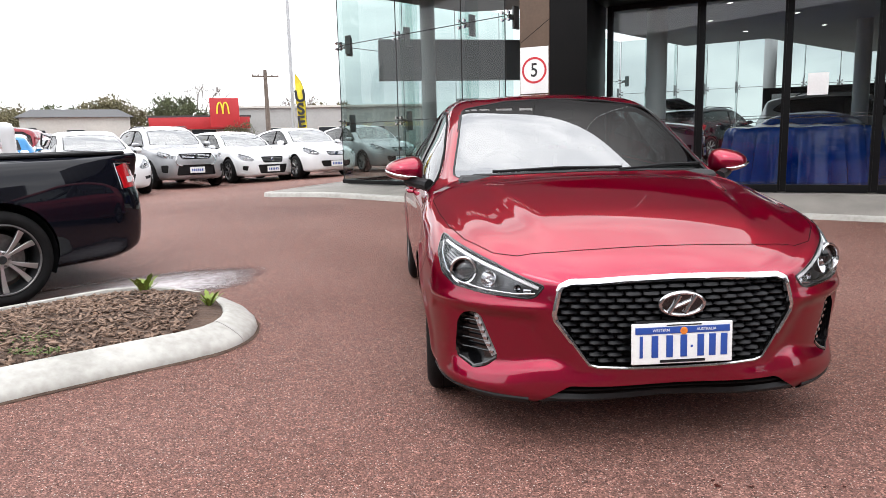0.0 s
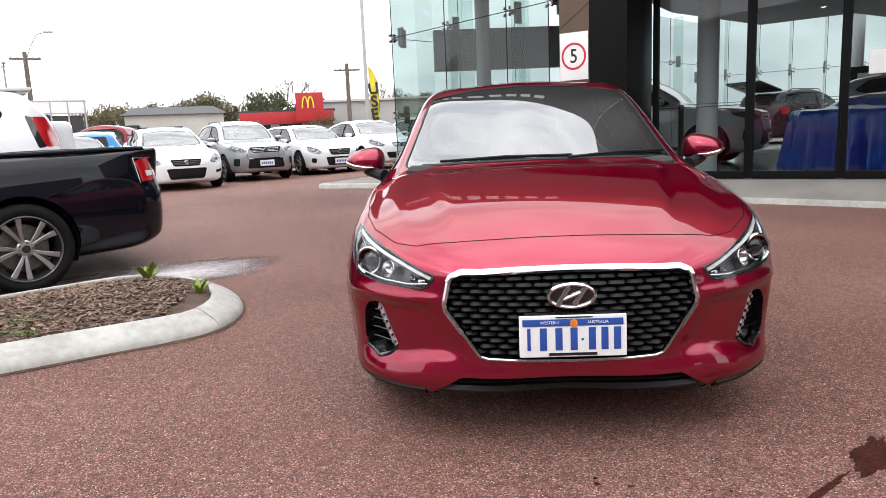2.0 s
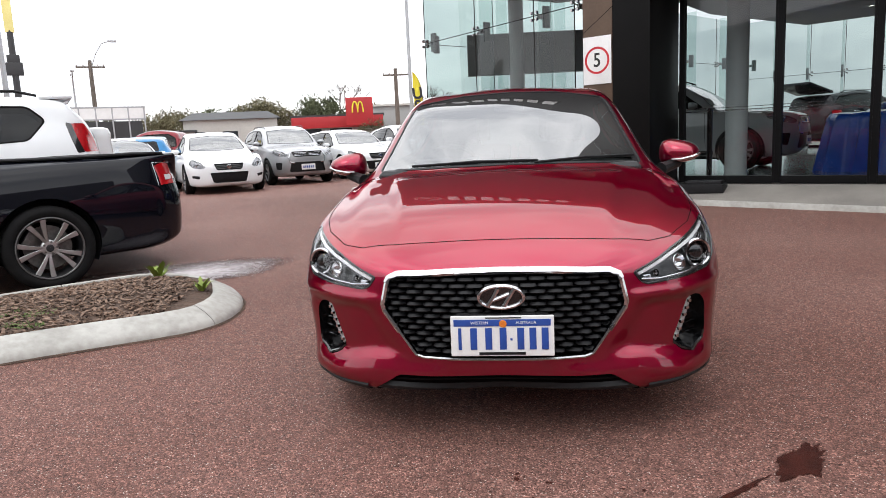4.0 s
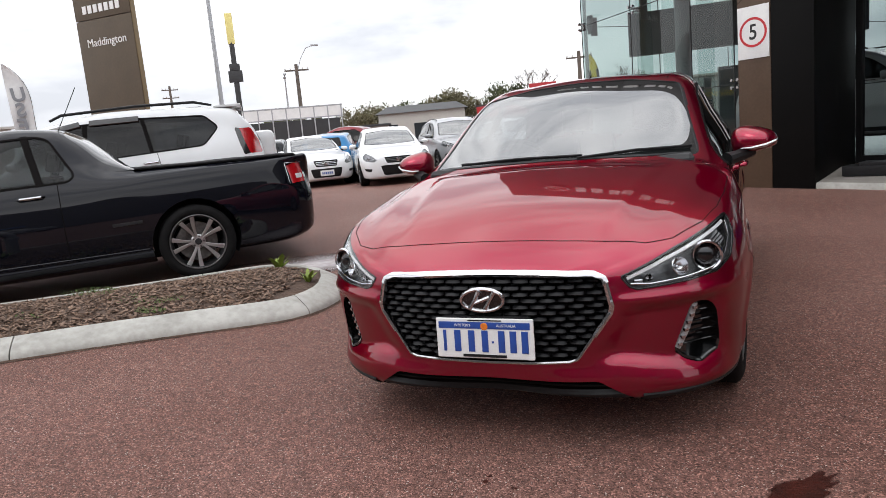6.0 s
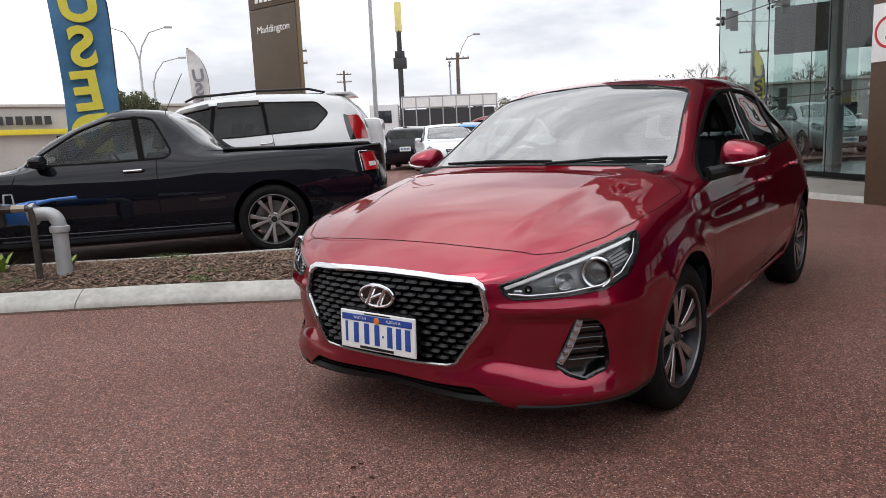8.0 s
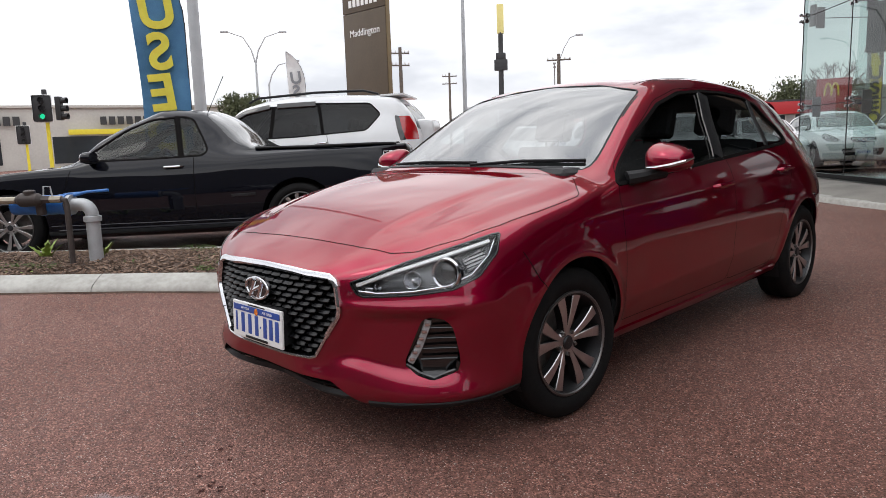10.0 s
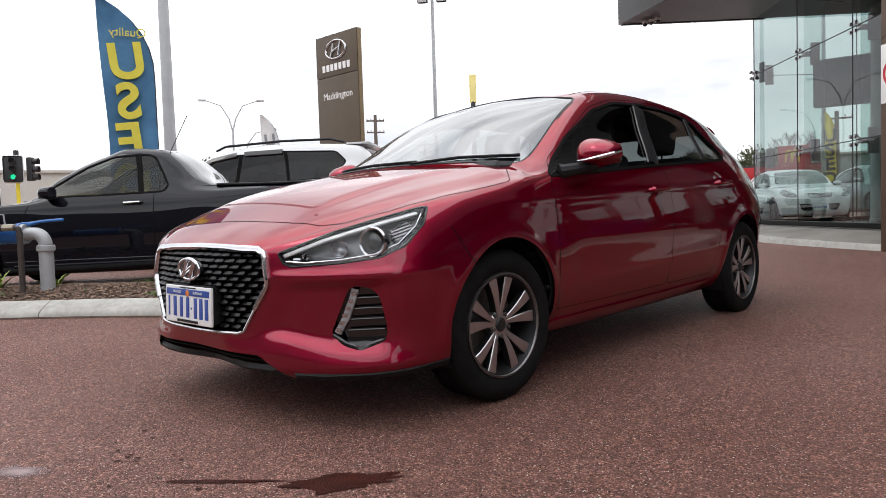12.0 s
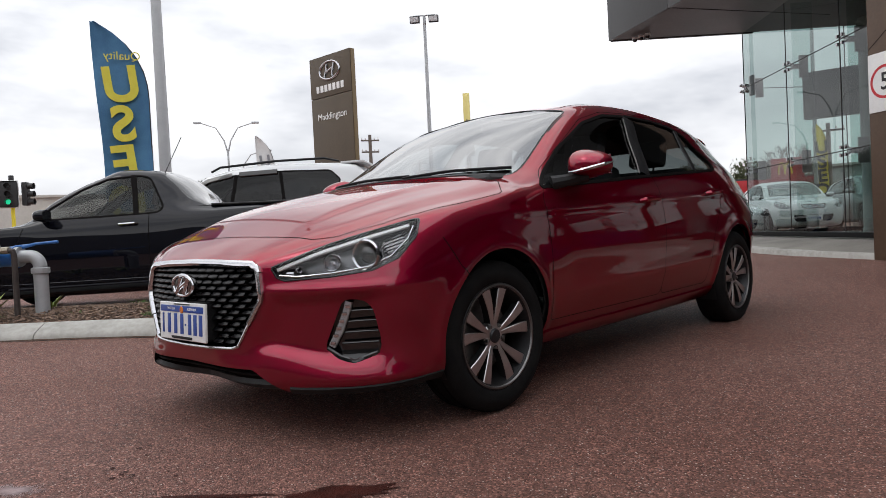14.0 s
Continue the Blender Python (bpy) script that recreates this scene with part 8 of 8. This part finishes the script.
def street_lamp(label, x, y, h, arms, yaw):
    t = thing("street_lamp", label, "lamp post", pose(x, y, 0, 0, 0, yaw))
    part("pole", lathe([(0.13, 0), (0.08, h * 0.78)], 12), POLE_GREY, t)
    for s in arms:
        pts = [(0, 0, h * 0.76), (s * 0.3, 0, h * 0.86), (s * 1.0, 0, h * 0.96), (s * 2.4, 0, h)]
        a = part("arm", tube(bmesh.new(), pts, [0.07, 0.06, 0.05, 0.04], 8), POLE_GREY, t)
        part("lantern", boxes((min(s * 2.3, s * 3.0), max(s * 2.3, s * 3.0), -0.14, 0.14, h - 0.08, h + 0.08), bevel=0.05), POLE_GREY, a)
    return t


def power_pole(label, x, y, h, yaw, lamp=False, arms=1, reach=0.8):
    t = thing("power_pole", label, "power pole", pose(x, y, 0, 0, 0, yaw))
    part("post", lathe([(0.17, 0), (0.11, h)], 10), TIMBER, t)
    for k in range(arms):
        z = h - 0.4 - 0.8 * k
        c = part("cross_arm", boxes((-reach, reach, -0.05, 0.05, z - 0.05, z + 0.05)), TIMBER, t)
        for q in (-0.92 * reach, -0.5 * reach, 0.5 * reach, 0.92 * reach):
            part("insulator", lathe([(0.03, z + 0.06), (0.06, z + 0.12), (0.03, z + 0.22)], 8), WHITE_PLASTIC, c).location = (q, 0, 0)
    if lamp:
        a = part("lamp_arm", tube(bmesh.new(), [(0, 0, h - 0.6), (0.35, 0, h + 0.35), (0.75, 0, h + 1.0), (1.2, 0, h + 1.15)], 0.03, 6), POLE_GREY, t)
        part("lantern", boxes((1.1, 1.6, -0.10, 0.10, h + 1.09, h + 1.20), bevel=0.03), POLE_GREY, a)
    return t


def clump_tree(name, label, x, y, h, spread, mat, seed, trunk=0.3, leaves=6500, low=0.25):
    """Trunk and limbs with a crown of many small leaf sprays in uneven clumps."""
    r = random.Random(seed)
    t = thing(name, label, "tree", pose(x, y, 0))
    bm = tube(bmesh.new(), [(0, 0, -0.2), (0.1, 0.05, h * 0.25), (-0.05, 0.1, h * 0.5)], [0.05 * h * trunk + 0.08, 0.04 * h * trunk + 0.06, 0.05], 8)
    clumps = []
    for k in range(26):
        a = k * 2.4 + r.uniform(-0.4, 0.4)
        rr = spread * math.sqrt(r.uniform(0.05, 1)) * 0.75
        z = h * r.uniform(low + 0.15, 0.88) * (1 - 0.25 * rr / spread)
        c = Vector((rr * math.cos(a), rr * math.sin(a), z))
        clumps.append((c, spread * r.uniform(0.20, 0.36)))
        tube(bm, [(0, 0, h * 0.25), c * 0.5 + Vector((0, 0, h * 0.08)), c], [0.07, 0.045, 0.015], 5)
    part("trunk", bm, TIMBER, t)
    v, f = [], []
    for _ in range(leaves):
        c, q = r.choice(clumps)
        d = Vector((r.gauss(0, 1), r.gauss(0, 1), r.gauss(0, 0.7))).normalized() * q * r.uniform(0.45, 1.05)
        p = c + d
        l = r.uniform(0.08, 0.20) * (h / 7)
        mm = Matrix.Translation(p) @ Euler((r.uniform(0, 6.3), r.uniform(0, 6.3), r.uniform(0, 6.3))).to_matrix().to_4x4()
        b = len(v)
        for w in ((-l, 0, 0), (0, -l * 0.45, 0), (l, 0, l * 0.25), (0, l * 0.45, 0)):
            v.append(mm @ Vector(w))
        f.append((b, b + 1, b + 2, b + 3))
    part("crown", mesh("crown", v, f, mat, 0), None, t)
    return t


def bare_tree(label, x, y, h, seed):
    r = random.Random(seed)
    t = thing("bare_tree", label, "tree", pose(x, y, 0))
    bm = bmesh.new()

    def grow(p, d, l, rad, n):
        q = p + d * l
        tube(bm, [p, (p + q) / 2 + Vector((r.uniform(-1, 1), r.uniform(-1, 1), 0)) * l * 0.06, q], [rad, rad * 0.85, rad * 0.65], 4, caps=False)
        if n:
            for _ in range(3):
                e = (d + Vector((r.uniform(-0.8, 0.8), r.uniform(-0.8, 0.8), r.uniform(-0.15, 0.5)))).normalized()
                grow(q, e, l * r.uniform(0.6, 0.8), rad * 0.6, n - 1)
    grow(Vector((0, 0, 0)), Vector((0, 0, 1)), h * 0.30, 0.16, 5)
    part("branching_trunk", bm, TWIG, t)
    return t


def low_building(name, label, x, y, yaw, w, d, h, wall, roof, openings=(), pitch=0.0, fascia=None):
    t = thing(name, label, "building", pose(x, y, 0, 0, 0, yaw))
    part("wall", boxes((0, w, 0, d, -0.2, h), bevel=0.02), wall, t)
    if pitch:
        part("roof", mesh("roof", [(-0.3, -0.3, h), (w + 0.3, -0.3, h), (w + 0.3, d + 0.3, h), (-0.3, d + 0.3, h), (0.6, d / 2, h + pitch), (w - 0.6, d / 2, h + pitch)], [(0, 1, 5, 4), (1, 2, 5), (2, 3, 4, 5), (3, 0, 4)], roof, 0), None, t)
    else:
        part("roof", boxes((-0.2, w + 0.2, -0.2, d + 0.2, h, h + 0.18), bevel=0.02), roof, t)
    if fascia:
        part("fascia", boxes((-0.1, w + 0.1, -0.25, -0.02, h - 0.75, h + 0.05), bevel=0.02), fascia, t)
    for a, b, c, e in openings:
        wn_ = part("window", boxes((a, b, -0.05, 0.02, c, e)), WINDOW_DARK, t)
        part("frame", boxes((a - 0.06, b + 0.06, -0.04, 0.0, c - 0.06, c), (a - 0.06, b + 0.06, -0.04, 0.0, e, e + 0.06), (a - 0.06, a, -0.04, 0.0, c, e), (b, b + 0.06, -0.04, 0.0, c, e)), BUILD_PALE, wn_)
    return t


def pylon():
    t = thing("pylon_sign", "tall bronze pylon sign with pale lettering beside the street", "sign", pose(-16.87, 15.07, 0, 0, 0, 5.4))
    part("column", boxes((-1.11, 1.11, 0, 0.20, 0, 5.63), bevel=0.02), SIGN_BROWN, t)
    part("head", boxes((-1.11, 1.11, -0.005, 0.205, 5.645, 7.07), bevel=0.02), SIGN_BROWN, t)
    part("edge_panel", boxes((1.112, 1.135, 0.02, 0.18, 0, 7.05), bevel=0.004), SIGN_GOLD, t, "golden brown edge panel")
    lettering("place_name", "Maddington", 0.335, SIGN_WHITE, t, pose(0.02, -0.008, 4.95, 90, 0, 0), 0.006)
    for k in range(7):
        xx = -0.76 + k * 0.222
        part("bar", boxes((xx, xx + 0.15, -0.02, -0.004, 5.82, 6.05)), SIGN_WHITE, t)
    bm = tube(bmesh.new(), [(0.53 * math.cos(a * math.tau / 36), -0.02, 6.52 + 0.31 * math.sin(a * math.tau / 36)) for a in range(36)], 0.04, 8, closed=True)
    tube(bm, [(-0.26, -0.02, 6.30), (-0.12, -0.02, 6.74)], 0.045, 8)
    tube(bm, [(0.12, -0.02, 6.30), (0.26, -0.02, 6.74)], 0.045, 8)
    tube(bm, [(-0.19, -0.02, 6.46), (0.19, -0.02, 6.58)], 0.04, 8)
    part("oval_badge", bm, CHROME, t, "bright oval badge")


pylon()
feather_flag("blue feather banner with yellow lettering seen from behind", -7.75, 5.12, 70, 0.7, 4.15, 0.74, FLAG_BLUE, LETTER_YELLOW, "USED", 0.60, "Quality")
feather_flag("white feather banner with grey lettering seen from behind", -20.7, 14.5, 58, 0.8, 4.6, 0.64, FLAG_WHITE, LETTER_GREY, "USED", 0.48, "")
feather_flag("yellow feather banner with black lettering", -5.35, 27.5, 12, 0.6, 3.7, 0.34, FLAG_YELLOW, INK, "USED", 0.48, "", False)
light_pole("thick grey light pole behind the utility car", -12.18, 7.40, 11.5, 0.135)
light_pole("grey pole with two black flood lights", -17.61, 20.24, 9.35, 0.095, heads=2, yaw=42)
light_pole("tall slim grey pole behind the used cars", -5.81, 28.17, 10.5, 0.08)
t = thing("sign_mast", "dark mast with a yellow lit sign head", "mast", pose(-32.4, 37.05, 0, 0, 0, 40))
part("mast", lathe([(0.20, 0), (0.17, 8.7)], 12), POLE_DARK, t)
part("sign_head", boxes((-0.24, 0.24, -0.16, 0.16, 8.6, 10.6), bevel=0.06), PALE_YELLOW, t, "pale yellow sign head")
part("bracket", boxes((-0.46, 0.46, -0.2, 0.2, 6.1, 6.85), (-0.34, 0.34, -0.2, 0.2, 6.85, 7.3), bevel=0.05), POLE_DARK, t)
street_lamp("tall twin-armed street lamp over the road", -52.96, 28.39, 10.9, (-0.9, 0.9), 62)
street_lamp("street lamp with a single arm", -60, 33, 9.5, (1,), 60)
power_pole("timber power pole with cross arm and street lamp", -28.33, 38.46, 6.85, 36, lamp=True)
power_pole("distant timber power pole with two cross arms", -55.9, 52.5, 8.8, 45, arms=2)
power_pole("timber power pole beside the pylon sign", -35.76, 30.74, 7.7, 60, arms=2, reach=0.62)
power_pole("slim power pole behind the grey building", -10.6, 43.7, 5.7, 20)
street_lamp("slim street lamp beside the power pole", -41.85, 53.66, 8.2, (-0.6, 0.6), 130)


def traffic_light(x, y, h, yaw, lit, both=True):
    """A yellow post with a rimmed board of three hooded lamps, and a second head turned aside."""
    t = thing("traffic_light", "black traffic light with a white rim on a yellow post", "traffic light", pose(x, y, 0, 0, 0, yaw), group="traffic lights")
    part("post", lathe([(0.075, 0), (0.065, h - 0.9)], 10), FLAG_YELLOW, t)
    part("post_top", lathe([(0.09, h), (0.09, h + 0.2), (0.07, h + 0.22), (0.001, h + 0.22)], 10), POLE_DARK, t)
    for q, m in enumerate((pose(-0.10, -0.12, 0), pose(0.50, 0.1, 0, 0, 0, 68))[:2 if both else 1]):
        head = part("head", boxes((-0.31, 0.31, -0.02, 0.02, h - 0.95, h), bevel=0.09) if q == 0 else boxes((-0.12, 0.12, -0.02, 0.18, h - 0.90, h - 0.03), bevel=0.04), POLE_DARK, t, "black signal head")
        head.matrix_basis = m
        if q == 0:
            part("rim", boxes((-0.335, 0.335, 0.022, 0.04, h - 0.975, h + 0.025), bevel=0.01), SIGN_WHITE, head, "white rim")
        for k in range(3):
            ob = part("hood", lathe([(0.10, 0.0), (0.115, -0.20), (0.105, -0.20), (0.09, 0.0)], 14, "y", cap=False), POLE_DARK, head)
            ob.location = (0, -0.03, h - 0.18 - 0.29 * k)
            if q == 0:
                part("lens", lathe([(0.001, -0.024), (0.09, -0.022)], 14, "y", cap=False), (GREEN_SIGNAL if k == lit else POLE_DARK), head).location = (0, 0, h - 0.18 - 0.29 * k)
    return t


GREEN_SIGNAL = glow("green_signal", (0.02, 0.75, 0.35), 1.5)
traffic_light(-25.94, 6.98, 3.33, 70, 2)
traffic_light(-39.88, 8.58, 2.75, 78, 9, False)
# buildings
low_building("long_building", "long pale building with a dark roof across the road", -30.6, 51.6, 27, 7.4, 7, 3.55, BUILD_PALE, ROOF_DARK, ((0.6, 1.6, 1.2, 2.6), (3.0, 4.2, 1.2, 2.6)), 0.75)
low_building("long_building", "pale fence and shed along the street", -42, 45, 27, 14, 1.0, 2.6, BUILD_PALE, ROOF_DARK)
mac = low_building("restaurant", "low fast-food restaurant with red fascia", -19.6, 48.0, 19, 6.4, 9, 3.1, BUILD_GREY, ROOF_DARK, ((0.5, 2.0, 0.8, 2.3), (2.6, 4.2, 0.8, 2.3)), fascia=FAST_RED)
s = thing("restaurant_sign", "red roof sign with a yellow double arch", "sign", pose(-15.4, 47.6, 0, 0, 0, 19))
part("board", boxes((0, 1.9, 0, 0.5, 2.4, 4.35), bevel=0.03), FAST_RED, s)
for x0 in (0.45, 0.83):
    part("arch", tube(bmesh.new(), [(x0 + 0.19 * (1 - math.cos(a)), -0.06, 3.3 + 0.75 * math.sin(a)) for a in np.linspace(0, math.pi, 12)], 0.05, 8), FLAG_YELLOW, s, "yellow arch")
low_building("shop_building", "long grey commercial building with a flat parapet", -16.4, 57.2, 12, 16, 10, 4.1, BUILD_GREY, BUILD_PALE, ((2.5, 4.5, 0.9, 2.5), (6.5, 8.5, 0.9, 2.5), (10, 12, 0.9, 2.5)))
low_building("office_building", "white office building with a yellow band across the street", -51.6, 4.0, 77, 26, 8, 4.3, BUILD_PALE, BUILD_PALE, ((2, 5, 0.6, 2.4), (8, 12, 0.6, 2.4), (16, 20, 0.6, 2.4)))
ob = thing("shop_fascia", "blank white shop sign with grey bars and a yellow band", "sign", pose(-51.6, 4.0, 0, 0, 0, 77))
part("band", boxes((9, 19, -0.5, -0.25, 2.5, 2.85), bevel=0.02), FLAG_YELLOW, ob, "yellow band")
for k in range(8):
    part("bar", boxes((2.0 + k * 0.55, 2.4 + k * 0.55, -0.32, -0.22, 3.15, 3.75)), ROOF_DARK, ob)
for k in range(9):
    part("bar", boxes((11.0 + k * 0.55, 11.4 + k * 0.55, -0.32, -0.22, 3.15, 3.7)), ROOF_DARK, ob)
# street truck
tr = thing("truck", "white truck with a caged tray standing on the street", "truck", pose(-30.2, 31.9, 0.45, 0, 0, 41) @ Matrix.Diagonal((1.05, 1.05, 1.1, 1)))
part("cab", boxes((0, 1.7, -1.1, 1.1, 0.5, 2.7), bevel=0.18, seg=3), WHITE_PAINT, tr)
part("cab_window", boxes((0.35, 1.3, -1.13, -1.09, 1.6, 2.3), bevel=0.02), WINDOW_DARK, tr)
part("tray", boxes((1.9, 7.6, -1.15, 1.15, 0.95, 1.15), bevel=0.03), POLE_GREY, tr)
part("load", boxes((2.0, 7.4, -1.05, 1.05, 1.2, 2.3), bevel=0.1), ROOF_DARK, tr, "dark covered load")
part("side_rail", boxes((1.9, 7.6, -1.15, -1.11, 2.95, 3.03), (1.9, 7.6, -1.15, -1.11, 2.35, 2.42)), POLE_GREY, tr)
for k in range(8):
    part("stake", boxes((1.95 + k * 0.79, 2.02 + k * 0.79, -1.15, -1.10, 1.15, 3.0)), POLE_GREY, tr)
for x in (1.0, 5.6, 6.6):
    for y in (-0.95, 0.95):
        w = part("wheel", lathe([(0.2, -0.13), (0.43, -0.13), (0.45, -0.08), (0.45, 0.08), (0.43, 0.13), (0.2, 0.13)], 24, "y"), TYRE, tr)
        w.location = (x, y, 0.25)
# white sheet stands in for the bright sky seen through the open cage
part("side_panel", boxes((1.9, 7.6, -1.14, -1.12, 2.42, 2.95)), SIGN_WHITE, tr)

# trees
for lab, x, y, h, sp, mt, sd in (("broad olive-green gum tree behind the car yard", -29.4, 63.6, 6.6, 3.4, FOLIAGE_OLIVE, 1), ("dense green tree beyond the restaurant", -25.9, 70.0, 7.2, 3.0, FOLIAGE, 2), ("round green tree at the street's far side", -41.2, 68.5, 6.0, 3.6, FOLIAGE_OLIVE, 3),
                                  ("green tree beside the restaurant roof", -33.5, 63.0, 5.6, 2.6, FOLIAGE, 4), ("low green tree over the parapet", -20.0, 68.0, 6.2, 2.6, FOLIAGE_OLIVE, 5), ("dark green street tree", -43.2, 53.5, 6.0, 1.8, FOLIAGE, 6),
                                  ("rounded tree beyond the truck", -39.9, 62.3, 5.8, 3.2, FOLIAGE_OLIVE, 7), ("rounded tree beyond the power pole", -44.5, 58.5, 5.9, 2.6, FOLIAGE, 8), ("street tree beside the twin lamp", -51.2, 26.0, 6.6, 1.9, FOLIAGE, 9),
                                  ("dark tree behind the traffic lights", -42.5, 22.3, 5.8, 2.2, FOLIAGE, 10), ("gum tree far behind the showroom", -12.0, 75.0, 6.4, 3.0, FOLIAGE_OLIVE, 11)):
    clump_tree("tree", lab, x, y, h, sp * 1.1, mt, sd)
clump_tree("bush", "dense clipped bush beside the red sign", -13.5, 48.1, 3.3, 1.3, FOLIAGE, 15, leaves=1800, low=0.0)
bare_tree("leafless tree behind the grey building", -13.3, 58.6 + 9.5, 7.2, 3)
bare_tree("leafless tree among the gums", -24.0, 72.5, 8.2, 5)
bare_tree("leafless grey street tree", -30.5, 70.0, 6.8, 8)

# added plain walls, unseen, block low sky light; with copied parked cars they close the place behind the camera, where
# glass and paint mirror them
UNSEEN_WALL = surf("unseen_wall_sheet", (0.13, 0.125, 0.12), (0.10, 0.097, 0.094), scale=0.8, rough=0.7, bump=0.002, bscale=20)
wall_run("wall_south", (-22, -13, 0), (24, -13, 0), -0.1, 6.5, 0.3, UNSEEN_WALL, "plain dark grey wall added behind the camera to block sky light")
wall_run("wall_yard_east", (24, -12.84, 0), (24, -2.6, 0), -0.1, 6.5, 0.3, UNSEEN_WALL, "plain dark grey wall added out of view to block sky light")
parked = [o for o in bpy.data.objects if o.name.split(".")[0] in ("sedan", "compact_suv", "estate_car") and o.parent is None]
for k, (x, y, yaw) in enumerate(((-3.5, -9.5, 250), (0.5, -10.5, 255), (4.5, -10.2, 262), (9.0, -8.5, 280), (13.0, -4.0, 320))):
    copy_thing(parked[k % len(parked)], stand(x, y, yaw, (0.9, 3.5)))
